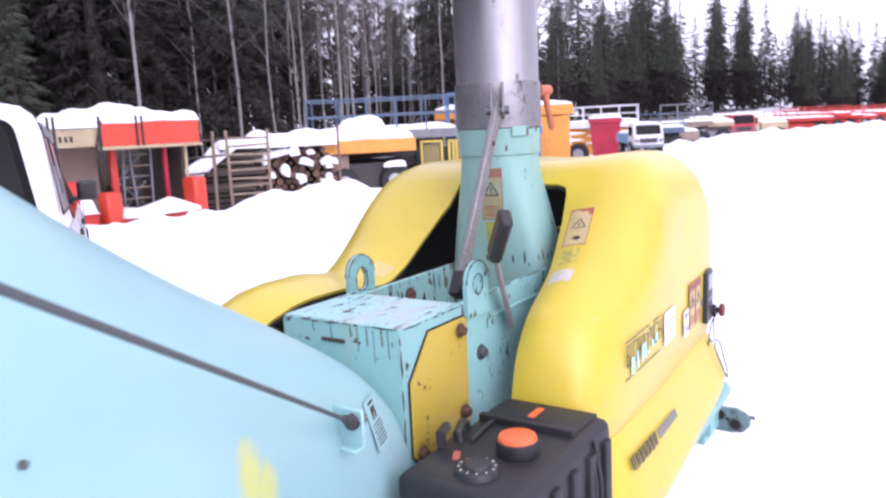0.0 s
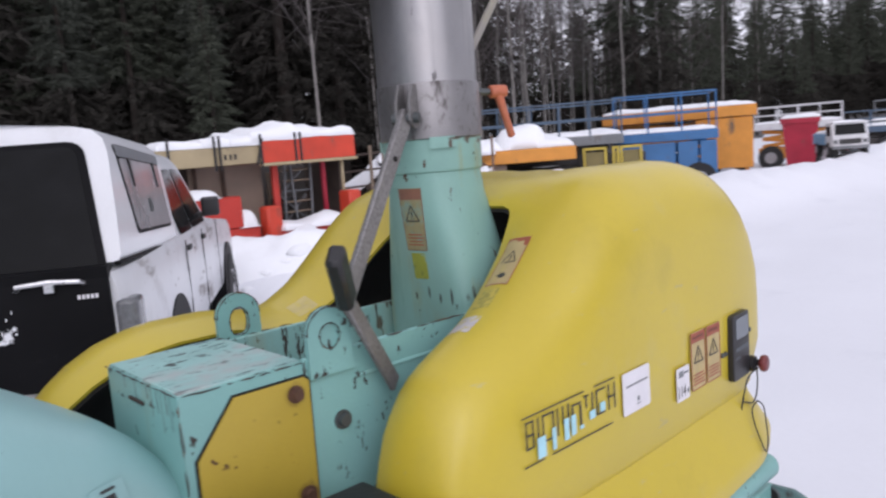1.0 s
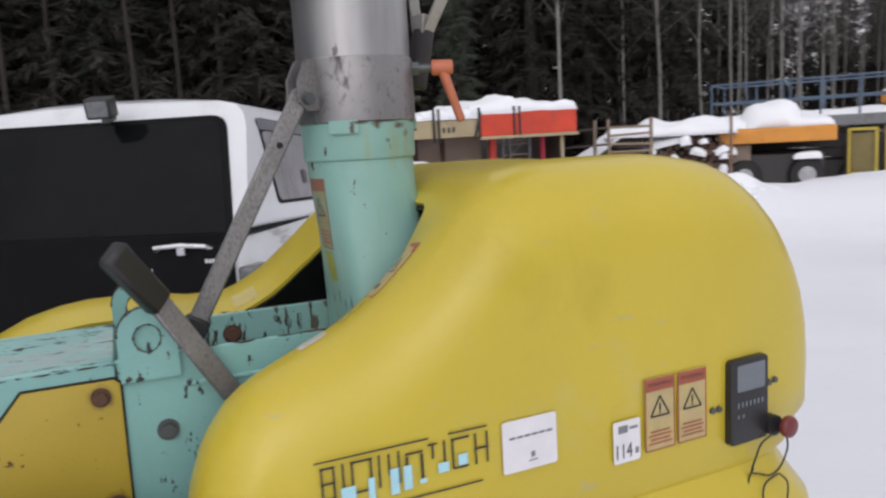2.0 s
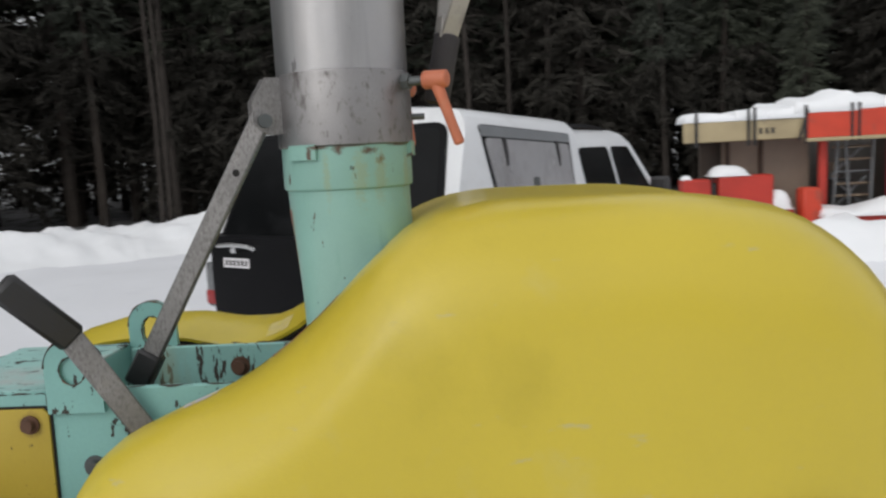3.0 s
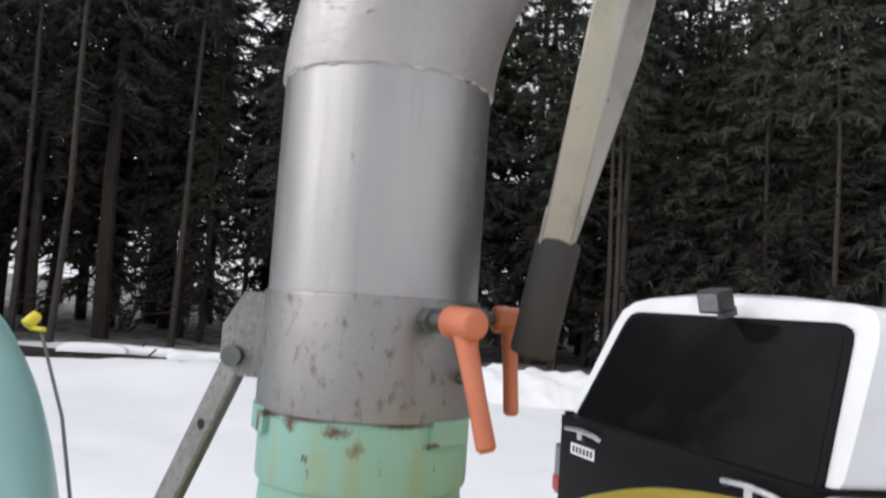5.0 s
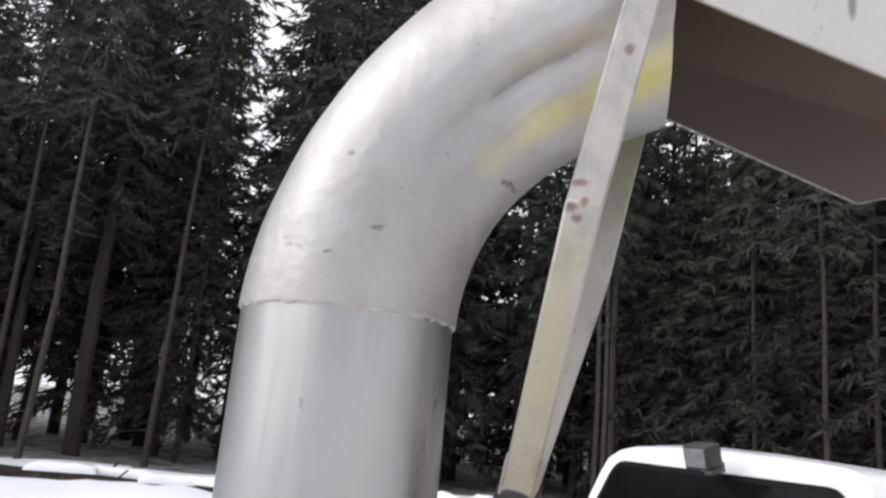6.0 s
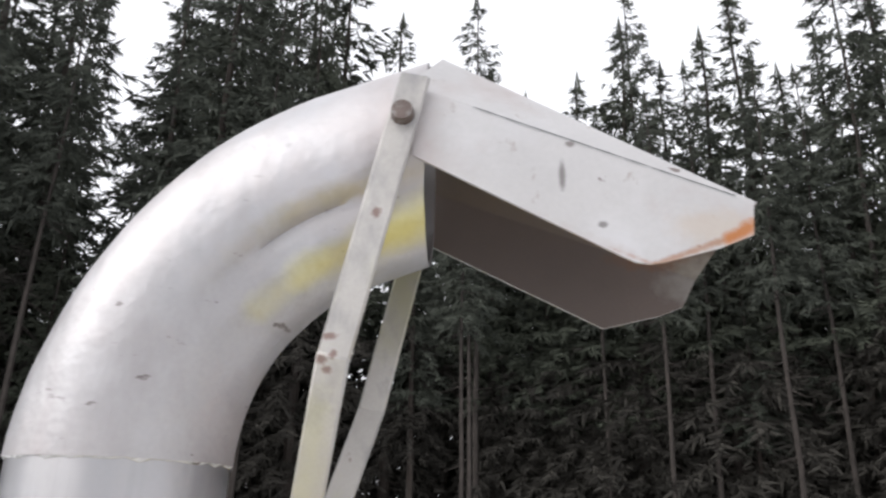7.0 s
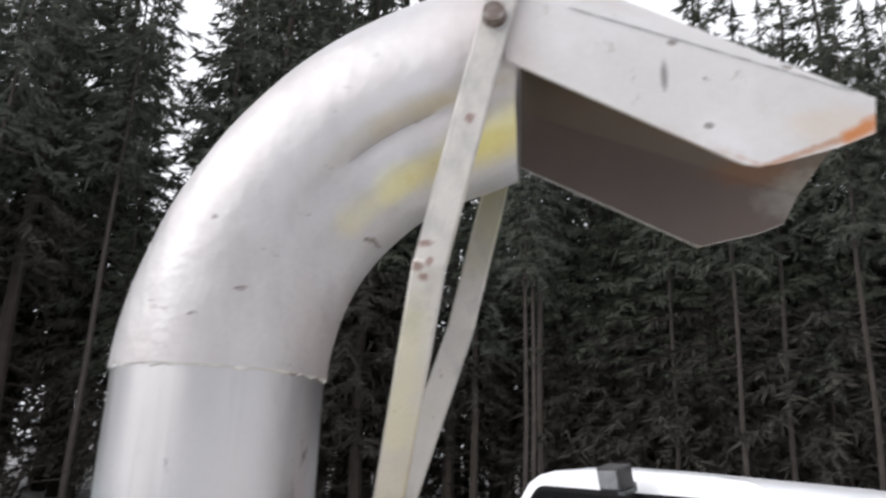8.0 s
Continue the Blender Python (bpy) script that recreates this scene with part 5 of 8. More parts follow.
# chipping housing: box, hatch, side walls, lifting eyes
Y_N, Y_F = -0.145, 0.133
bm = bmesh.new()
box(bm, (-0.635, Y_N, 0.66), (-0.432, Y_F, 1.18), 0.007)
feed = part("feed_box", bm, M_FEED, chipper, "teal steel feed housing with chipped paint and rust runs")
bm = bmesh.new()
box(bm, (-0.631, Y_N + 0.004, 1.176), (-0.434, Y_F - 0.004, 1.1825), 0.002, segs=1)
part("box_lid", bm, M_TEAL_TOP, feed, "scratched pale teal top plate")
srng = random.Random(3)
for p0, p1 in (((-0.635, Y_N, 0.90), (-0.635, Y_N, 1.178)), ((-0.633, Y_N - 0.0005, 1.178), (-0.434, Y_N - 0.0005, 1.178)), ((-0.636, Y_N, 1.179), (-0.636, Y_F, 1.179)), ((-0.431, Y_N - 0.0005, 0.93), (-0.431, Y_N - 0.0005, 1.18)), ((-0.432, Y_F, 1.175), (0.05, Y_F, 1.175)), ((-0.34, Y_N, 1.184), (0.05, Y_N, 1.184))):
    p0, p1 = Vector(p0), Vector(p1)
    t = srng.uniform(0, 0.05)
    while t < 0.97:
        u = min(1, t + srng.uniform(0.03, 0.30))
        k = max(3, int((u - t) * (p1 - p0).length / 0.012))
        bm = bmesh.new()
        pts = [p0.lerp(p1, t + (u - t) * i / k) + Vector([srng.uniform(-0.0008, 0.0008) for _ in range(3)]) for i in range(k + 1)]
        pipe(bm, pts, [srng.uniform(0.0005, 0.0019) * (0.4 if i in (0, k) else 1) for i in range(k + 1)], 5)
        part("rust_seam", bm, M_SEAM, feed)
        t = u + srng.uniform(0.01, 0.08)
bm = bmesh.new()
plate(bm, [(-0.622, 0.943), (-0.601, 0.921), (-0.427, 0.941), (-0.4245, 1.152), (-0.434, 1.1605), (-0.556, 1.1605), (-0.6215, 1.081)], 0.002,
      Matrix(((1, 0, 0, 0), (0, 0, -1, Y_N - 0.0005), (0, 1, 0, 0), (0, 0, 0, 1))))
part("hatch_gasket", bm, M_LINING, feed, "black gasket round the hatch")
bm = bmesh.new()
plate(bm, [(-0.618, 0.945), (-0.60, 0.925), (-0.43, 0.945), (-0.428, 1.150), (-0.436, 1.157), (-0.554, 1.157), (-0.617, 1.080)], 0.007,
      Matrix(((1, 0, 0, 0), (0, 0, -1, Y_N + 0.001), (0, 1, 0, 0), (0, 0, 0, 1))), 0.002)
hatch = part("hatch_plate", bm, M_YELLOW_PLATE, chipper, "yellow six sided steel hatch plate, rust edged")


def hex_bolt(x, y, z, r, d, mat, parent, name="bolt", washer=True):
    bm = bmesh.new()
    d = Vector(d).normalized()
    p = Vector((x, y, z))
    if washer:
        rod(bm, p, p + d * 0.003, r * 1.45, n=18)
    rod(bm, p + d * 0.003, p + d * 0.012, r, r * 0.92, 6 if not washer else 12)
    return part(name, bm, mat, parent)


for x, z in ((-0.455, 1.135), (-0.45, 0.972), (-0.597, 0.945)):
    hex_bolt(x, Y_N - 0.007, z, 0.0095, (0, -1, 0), M_BOLT, hatch)
for nm, lo, hi in (("near_wall", (-0.432, Y_N, 0.66), (0.10, Y_N + 0.010, 1.183)), ("far_wall", (-0.432, Y_F - 0.010, 0.66), (0.10, Y_F, 1.174)),
                   ("channel_floor", (-0.432, Y_N + 0.010, 1.06), (0.09, Y_F - 0.010, 1.07)), ("end_wall", (0.09, Y_N + 0.010, 0.66), (0.10, Y_F - 0.010, 1.174)),
                   ("wall_strip", (-0.34, Y_N - 0.004, 1.128), (0.09, Y_N, 1.136))):
    bm = bmesh.new()
    box(bm, lo, hi, 0.002, segs=1)
    part(nm, bm, M_GRIME if nm == "channel_floor" else M_TEAL_CHIPPED if nm in ("far_wall", "end_wall") else M_TEAL_WORN, chipper, "teal rotor housing wall, chipped" if "wall" in nm else "floor littered with rusty chips" if "floor" in nm else "")
for y, x0, zt in ((Y_N - 0.009, -0.385, 1.258), (Y_F - 0.001, -0.392, 1.256)):
    bm = bmesh.new()
    w, t = (0.041 if y < 0 else 0.043), 0.010
    foot = 1.150 if y < 0 else 1.10
    hw, zc = 0.019, zt - 0.045
    # ring with a slot: two loops of equal count
    n = 32
    ov, iv = [], []
    for k in range(n):
        a = 2 * math.pi * k / n
        ca, sa = math.cos(a), math.sin(a)
        tall = y > 0
        px_in = hw * math.copysign(abs(ca) ** (0.75 if tall and sa < 0 else 1), ca)
        iv.append((x0 + px_in, zc - (0.006 if tall else 0) + (hw * 1.25 if tall else hw) * math.copysign(abs(sa) ** (0.6 if tall and sa < 0 else 1), sa) * (1.0 if sa > 0 else 1.15)))
        if sa >= 0:
            ov.append((x0 + w * ca, zt - w + w * sa))
        else:
            s = 1 / max(abs(ca), abs(sa))
            ov.append((x0 + w * max(-1, min(1, ca * s)), zt - w + max(-1, sa * s) * (zt - w - foot)))
    f_o = [bm.verts.new((px, y, pz)) for px, pz in ov]
    f_i = [bm.verts.new((px, y, pz)) for px, pz in iv]
    b_o = [bm.verts.new((px, y + t, pz)) for px, pz in ov]
    b_i = [bm.verts.new((px, y + t, pz)) for px, pz in iv]
    for k in range(n):
        j = (k + 1) % n
        bm.faces.new((f_o[k], f_o[j], f_i[j], f_i[k]))
        bm.faces.new((b_o[j], b_o[k], b_i[k], b_i[j]))
        bm.faces.new((f_o[j], f_o[k], b_o[k], b_o[j]))
        bm.faces.new((f_i[k], f_i[j], b_i[j], b_i[k]))
    eye = part("lifting_eye", bm, M_TEAL_WORN, chipper, "teal steel lifting eye with rusty edges")
    if y < 0:
        bm = bmesh.new()
        plate(bm, [(px, pz) for px, pz in iv], 0.004, Matrix(((1, 0, 0, 0), (0, 0, -1, y + t - 0.001), (0, 1, 0, 0), (0, 0, 0, 1))))
        part("eye_backing", bm, M_TEAL_WORN, eye, "teal plate behind the eye")
    for loop, k0, k1 in ((iv, 0, n), (ov, 0, n // 2)):
        for yy in (y, y + t):
            bm = bmesh.new()
            ring = [Vector((loop[k % n][0], yy, loop[k % n][1])) for k in range(k0, k1 + 1)]
            pipe(bm, ring, [0.0011 + 0.0009 * math.sin(k * 2.1 + x0 * 90) * math.sin(k * 0.7) for k in range(len(ring))], 5)
            part("rust_edge", bm, M_SEAM, eye)
hex_bolt(-0.37, Y_N, 1.068, 0.011, (0, -1, 0), M_STEEL, chipper, "housing_bolt")
hex_bolt(-0.235, Y_F - 0.010, 1.135, 0.012, (0, -1, 0), M_BOLT, chipper, "housing_bolt")
bm = bmesh.new()
box(bm, (-0.6355 - 0.004, -0.022, 1.143), (-0.6345, 0.034, 1.150), 0.002, segs=1)
part("weld_stub", bm, M_SEAM, feed)

# chute base: square foot turning into a round neck
bm = bmesh.new()
rings = []
for z, f in ((1.07, 0.0), (1.17, 0.0), (1.24, 0.22), (1.32, 0.55), (1.40, 0.9), (1.445, 1.0)):
    ring = []
    for k in range(48):
        a = 2 * math.pi * k / 48
        ca, sa = math.cos(a), math.sin(a)
        s = (abs(ca) ** 6 + abs(sa) ** 6) ** (-1 / 6)
        sq = Vector((0.020 + 0.080 * ca * s, -0.004 + 0.128 * sa * s, 0))
        rd = Vector((0.0935 * ca, 0.0935 * sa, 0))
        p = sq.lerp(rd, f)
        ring.append((p.x, p.y, z))
    rings.append(ring)
for z, r in ((1.447, 0.0975), (1.452, 0.0985), (1.512, 0.0985)):
    rings.append([(r * math.cos(2 * math.pi * k / 48), r * math.sin(2 * math.pi * k / 48), z) for k in range(48)])
loft(bm, rings)
bmesh.ops.recalc_face_normals(bm, faces=bm.faces)
cone_tree = BVHTree.FromBMesh(bm)
cone = part("chute_base", bm, M_TEAL_CONE, chipper, "teal painted chute base with rust streaks", angle=28)
for a0 in (240, 0, 120):
    bm = bmesh.new()
    lo, hi = [], []
    for z in (1.490, 1.5115):
        for r in (0.097, 0.1045):
            (lo if z < 1.5 else hi).append([(r * math.cos(radians(a0 + d)), r * math.sin(radians(a0 + d)), z) for d in (-14, -7, 0, 7, 14)])
    loft(bm, [[*lo[0], *lo[1][::-1]], [*hi[0], *hi[1][::-1]]])
    part("stop_tab", bm, M_TEAL_CONE, chipper)
# sign on the rear of the chute base
face = Matrix(((0.18, 0.06, -0.98, -0.0925), (-0.98, 0, -0.18, -0.012), (0, 1, 0.06, 1.365), (0, 0, 0, 1)))
face = Matrix.Translation((-0.003, -0.010, -0.008)) @ face
drape(hazard_sign(face, 0.056, 0.122, "chute_warning_sign", "faded hazard sign on the chute base", worded=False, parent=cone, old=True), face, cone_tree)
face = face @ Matrix.Translation((0, -0.092, 0))
drape(label_on("lime_label", face, 0.040, 0.052, M_LIME, "worn lime label", parent=cone), face, cone_tree)

# collar, tube, elbow
bm = bmesh.new()
n = 56
prof = [(0.099, 1.508), (0.1025, 1.510), (0.1025, 1.611), (0.1015, 1.614), (0.0985, 1.615)]
loft(bm, [[(r * math.cos(2 * math.pi * k / n), r * math.sin(2 * math.pi * k / n), z) for k in range(n)] for r, z in prof])
collar = part("collar", bm, M_COLLAR, chipper, "weathered steel swivel collar")
R_P, R_B, Z_W = 0.0991, 0.30, 1.812
bm = bmesh.new()
loft(bm, [[(R_P * math.cos(2 * math.pi * k / n), R_P * math.sin(2 * math.pi * k / n), z) for k in range(n)] for z in (1.60, 1.65, 1.70, 1.76, Z_W)])
part("chute_tube", bm, M_ZINC, chipper, "galvanised steel chute tube")


def elbow_ring(theta, extra=0.0, r=R_P, cut=0.0):
    """A ring of the elbow: theta along the bend, extra straight on, cut shears the ring upright."""
    s, z = R_B * (1 - math.cos(theta)) + math.sin(theta) * extra, Z_W + R_B * math.sin(theta) + math.cos(theta) * extra
    t = Vector((math.sin(theta), 0, math.cos(theta)))
    up = Vector((-math.cos(theta), 0, math.sin(theta)))
    out = []
    for k in range(n):
        a = 2 * math.pi * k / n
        flat = 1 - 0.135 * math.sin(min(1, theta / 1.22) * math.pi) * max(0, math.cos(a)) ** 1.5
        # long pressed crease along the flank of the bend
        rise = min(1, max(0, (math.degrees(theta) - 26) / 26)) * (1 - extra / 0.13)
        dent = 1 - 0.19 * rise * math.exp(-((math.degrees(a) - 238) / 10) ** 2)
        r_here = r - 0.0012 * max(0, 1 - theta / 0.2) if r == R_P else r
        q = Vector((s, 0, z)) + up * (r_here * dent * flat * math.cos(a)) + Vector((0, 1, 0)) * (r_here * dent * math.sin(a))
        if cut:
            q -= t * (cut * (q.x - s) / t.x)
        out.append(E_DIR * q.x + N_DIR * q.y + Vector((0, 0, q.z)))
    return out


bm = bmesh.new()
bend = radians(70)
rings = [elbow_ring(bend * k / 24) for k in range(25)] + [elbow_ring(bend, 0.05, cut=0.5), elbow_ring(bend, 0.092, cut=1.0)]
loft(bm, rings, cap=False)
bm.normal_update()
for v in bm.verts:
    v.co += v.normal * (0.0016 * noise.noise(v.co * 9) + 0.0010 * noise.noise(v.co * 22)) * min(1, max(0, (v.co.z - 1.815) / 0.09))
elbow = part("elbow", bm, M_ELBOW, chipper, "dented grey steel chute elbow", angle=50)
sol = elbow.modifiers.new("thickness", "SOLIDIFY")
sol.thickness, sol.offset = 0.004, -1
bm = bmesh.new()
pts = [Vector(p) for p in elbow_ring(0, 0, R_P - 0.0003)]
pts = [p + Vector((0, 0, 0.0022 * math.sin(i * 2.7) * (0.4 + 0.6 * math.sin(i * 0.9)))) for i, p in enumerate(pts)]
pipe(bm, pts + [pts[0]], [0.0021 + 0.0011 * math.sin(i * 1.9) * math.sin(i * 0.7 + 1) for i in range(len(pts) + 1)], 6)
part("weld_seam", bm, M_WELD, elbow, "rough weld seam")


def sz(s, w, z):
    return E_DIR * s + N_DIR * w + Vector((0, 0, z))


# deflector: folded sheet channel hinged on the elbow
bm = bmesh.new()
W_S, W_T = 0.122, 0.060
prof_low = {-1: [(0.268, 2.150), (0.277, 2.077), (0.458, 1.9835), (0.469, 1.9785), (0.481, 1.9768), (0.495, 1.979), (0.541, 1.992), (0.570, 2.004), (0.573, 2.034)],
            1: [(0.268, 2.150), (0.277, 2.077), (0.480, 1.978), (0.545, 1.994), (0.572, 2.005), (0.590, 2.040)]}
for side in (-1, 1):
    pl = prof_low[side]
    vs = [bm.verts.new(sz(s, side * W_S, z)) for s, z in pl]
    bm.faces.new(vs if side < 0 else vs[::-1])
    t0, t1 = bm.verts.new(sz(0.298, side * W_T, 2.219)), bm.verts.new(sz(0.600, side * W_T, 2.060))
    bm.faces.new((vs[0], vs[-1], t1, t0) if side > 0 else (vs[-1], vs[0], t0, t1))
    if side < 0:
        tn = (t0, t1)
    else:
        bm.faces.new((tn[0], tn[1], t1, t0))
bmesh.ops.recalc_face_normals(bm, faces=bm.faces)
bmesh.ops.bevel(bm, geom=[e for e in bm.edges if len(e.link_faces) == 2], offset=0.003, segments=2, affect="EDGES", profile=0.5)
deflector = part("deflector", bm, [M_DEFLECT, M_DIRTY_SHADED], chipper, "grey folded sheet deflector with a rusty corner", angle=50)
# the inner side takes the grimy colour that carries the shade
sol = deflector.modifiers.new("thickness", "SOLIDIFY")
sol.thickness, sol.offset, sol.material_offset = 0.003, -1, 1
# thin dark line of uneven width along the near fold
bm = bmesh.new()
pipe(bm, [sz(0.33 + 0.012 * k, -W_S - 0.0004, 2.150 - (0.062 + 0.012 * k) * 0.3803) for k in range(20)], [0.0002 + 0.0004 * abs(math.sin(k * 1.7)) for k in range(20)], 5)
part("fold_line", bm, M_STEEL, deflector, "dark fold line")

# adjusting arms and grip
for side in (-1, 1):
    bm = bmesh.new()
    w0 = side * 0.131
    flat = N_DIR if side < 0 else N_DIR + Vector((0, 0, 0.40))
    a = sz(0.277, w0, 2.155)
    b = sz(0.219, w0, 1.888) if side < 0 else sz(0.2244, 0.0757, 1.873)
    c = sz(0.170, side * 0.010 - 0.004, 1.665)
    bar(bm, a, b, 0.028, 0.006, flat)
    bar(bm, b + (b - c).normalized() * 0.006, c, 0.028, 0.006, N_DIR)
    arm = part("adjusting_arm", bm, M_ARM, chipper, "grey flat steel adjusting arm with rust spots")
    bm = bmesh.new()
    p = sz(0.267, w0 + side * 0.003, 2.112)
    rod(bm, p, p + N_DIR * side * 0.010, 0.0108, 0.0095, 14)
    part("pivot_bolt", bm, M_PIVOT, arm, "brown oxidised pivot bolt")
bm = bmesh.new()
bar(bm, sz(0.1705, -0.006, 1.668), sz(0.1765, -0.006, 1.704), 0.031, 0.029, N_DIR)
part("arm_tip", bm, M_ARM, chipper)
bm = bmesh.new()
rod(bm, sz(0.1735, -0.006, 1.677), sz(0.153, 0.004, 1.570), 0.0205, 0.0205, 20, round_end=0.004)
part("grip", bm, M_GRIP, chipper, "dark grey foam grip")

# clamp knobs on the collar
for ang, zz, tip in ((-21, 1.597, (0.020, 0.001)), (54, 1.600, (0.0, -0.008))):
    d = Vector((math.cos(radians(ang)), math.sin(radians(ang)), 0))
    base = d * 0.1015 + Vector((0, 0, zz))
    bm = bmesh.new()
    rod(bm, base, base + d * 0.012, 0.012, n=6)
    rod(bm, base + d * 0.01, base + d * 0.045, 0.007, n=12)
    stud = part("clamp_stud", bm, M_STEEL, chipper, "greasy steel stud and nut")
    bm = bmesh.new()
    reach = 0.052 if ang < 0 else 0.040
    hub = base + d * reach
    rod(bm, hub - d * 0.018, hub + d * 0.020, 0.0135, 0.0125, 16, round_end=0.003)
    low = hub + Vector((tip[0], tip[1], -0.092)) + d * 0.012
    pipe(bm, [hub, hub.lerp(low, 0.25), hub.lerp(low, 0.6), low, low + (low - hub).normalized() * 0.003], [0.0100, 0.0088, 0.0078, 0.0080, 0.005], 12)
    part("clamp_lever", bm, M_KNOB, stud, "faded orange plastic clamp lever")
bm = bmesh.new()
d = Vector((math.cos(radians(2)), math.sin(radians(2)), 0))
rod(bm, d * 0.10 + Vector((0, 0, 1.548)), d * 0.122 + Vector((0, 0, 1.548)), 0.005, n=10)
part("collar_pin", bm, M_STEEL, collar)

# strut bracket, strut, lever
d = Vector((-0.113, -0.061, 0)).normalized()
t = Vector((-d.y, d.x, 0))
for s in (-1, 1):
    bm = bmesh.new()
    o = d * 0.095 + t * (s * 0.013)
    mm = Matrix((d, Vector((0, 0, 1)), d.cross(Vector((0, 0, 1))))).transposed().to_4x4()
    mm.translation = o + Vector((0, 0, 0)) - d.cross(Vector((0, 0, 1))) * 0.0025
    plate(bm, [(0, 1.530), (0.030, 1.530), (0.048, 1.545), (0.048, 1.578), (0.028, 1.611), (0, 1.611)], 0.005, mm, 0.001)
    part("strut_ear", bm, M_STRUT, collar, "pitted zinc bracket ear")
bm = bmesh.new()
q = d * 0.128 + Vector((0, 0, 1.549))
rod(bm, q - t * 0.026, q + t * 0.026, 0.010, n=14)
part("strut_bolt", bm, M_STEEL, collar)
bm = bmesh.new()
lowp = Vector((-0.309, -0.070, 1.205))
flat = Vector((0, 1, 0.0))
bar(bm, q + Vector((0.004, 0, 0.012)), lowp, 0.030, 0.014, flat, 0.003)
strut = part("strut", bm, M_STRUT, chipper, "pitted zinc support strut")
hp = q.lerp(lowp, 0.21)
bm = bmesh.new()
rod(bm, hp + Vector((0, -0.0078, 0)), hp + Vector((0, 0.0078, 0)), 0.0055, n=12)
part("strut_hole", bm, M_LINING, strut)
bm = bmesh.new()
bar(bm, lowp + (q - lowp).normalized() * 0.01, lowp - (q - lowp).normalized() * 0.045, 0.038, 0.030, flat, 0.004)
part("strut_foot", bm, M_BLACK, strut, "black rubber strut foot")
bm = bmesh.new()
l0, l1, l2 = Vector((-0.270, -0.162, 1.103)), Vector((-0.367, -0.184, 1.270)), Vector((-0.418, -0.240, 1.352))
bar(bm, l0, l1, 0.033, 0.010, (0.5, -1, 0.2), 0.002)
lever = part("feed_lever", bm, M_STRUT, chipper, "pitted steel feed lever with a black grip")
bm = bmesh.new()
bar(bm, l1 - (l2 - l1) * 0.08, l2, 0.041, 0.026, (0.5, -1, 0.2), 0.006)
grip = part("lever_grip", bm, M_BLACK, lever, "black plastic lever grip")

# feed hopper
hop_w = smooth_curve([-1.52, -1.2, -0.95, -0.8, -0.72, -0.63], [0.43, 0.345, 0.25, 0.196, 0.172, 0.150])
hop_t = smooth_curve([-1.52, -1.4, -1.3, -1.2, -1.05, -0.87, -0.8, -0.7, -0.66, -0.63], [1.600, 1.575, 1.525, 1.452, 1.352, 1.246, 1.203, 1.135, 1.10, 1.065])
hop_b = smooth_curve([-1.52, -0.63], [0.56, 0.72])
bm = bmesh.new()
rings = []
for k in range(34):
    x = -0.63 - 0.89 * k / 33
    w, zt, zb = hop_w(x), hop_t(x), hop_b(x)
    ring = []
    for j in range(56):
        a = 2 * math.pi * j / 56
        ca, sa = math.cos(a), math.sin(a)
        e = 0.72 if sa > 0 else 0.36
        ring.append((x, w * math.copysign(abs(ca) ** e, ca), (zt + zb) / 2 + (zt - zb) / 2 * math.copysign(abs(sa) ** e, sa)))
    rings.append(ring)
for grow in (0.014, 0.018, 0.012):
    x = -1.52 - {0.014: 0.004, 0.018: 0.014, 0.012: 0.022}[grow]
    cy, cz = 0.0, (hop_t(-1.52) + hop_b(-1.52)) / 2
    rings.append([(x, p[1] * (1 + grow * 2), cz + (p[2] - cz) * (1 + grow * 2)) for p in rings[33]])
loft(bm, rings, cap=False)
bmesh.ops.recalc_face_normals(bm, faces=bm.faces)
hopper = part("feed_hopper", bm, M_HOPPER, chipper, "smooth pale teal feed hopper with a rolled rim", angle=60)
sol = hopper.modifiers.new("thickness", "SOLIDIFY")
sol.thickness, sol.offset = 0.004, -1
bm = bmesh.new()
r0, r1 = Vector((-0.875, -0.236, 1.120)), Vector((-1.46, -0.536, 1.454))
rod(bm, r0, r1, 0.0030, n=12)
crod = part("control_rod", bm, M_STEEL, chipper, "dark steel control rod along the hopper")
bm = bmesh.new()
rod(bm, r0 + (r1 - r0).normalized() * 0.05, r0, 0.0050, 0.0095, 12)
rod(bm, r0, r0 - (r1 - r0).normalized() * 0.012, 0.012, 0.006, 12)
part("rod_sleeve", bm, M_GRIP, crod, "dark rubber sleeve")
bm = bmesh.new()
box(bm, (-0.870, -0.250, 1.082), (-0.864, -0.190, 1.136), 0.002, segs=1)
box(bm, (-0.887, -0.250, 1.079), (-0.864, -0.190, 1.084), 0.002, segs=1)
part("rod_bracket", bm, M_HOPPER, crod)
hex_bolt(-0.862, -0.238, 1.117, 0.006, (1, 0, 0), M_STEEL, crod, "bracket_bolt", washer=True)


def on_hopper(x, z, off=0.0025):
    """The pose of a label on the near side of the hopper."""
    def y_at(px, pz):
        w, zt, zb = hop_w(px), hop_t(px), hop_b(px)
        s = (pz - (zt + zb) / 2) / ((zt - zb) / 2)
        s = max(-0.99, min(0.99, s))
        e = 0.72 if s > 0 else 0.36
        sa = abs(s) ** (1 / e)
        return -w * math.sqrt(max(0, 1 - sa * sa)) ** e

    p = Vector((x, y_at(x, z), z))
    ex = (Vector((x + 0.01, y_at(x + 0.01, z), z)) - p).normalized()
    ey = (Vector((x, y_at(x, z + 0.01), z + 0.01)) - p).normalized()
    en = ex.cross(ey).normalized()
    ey = en.cross(ex)
    m = Matrix((ex, ey, en)).transposed().to_4x4()
    m.translation = p + en * off
    return m


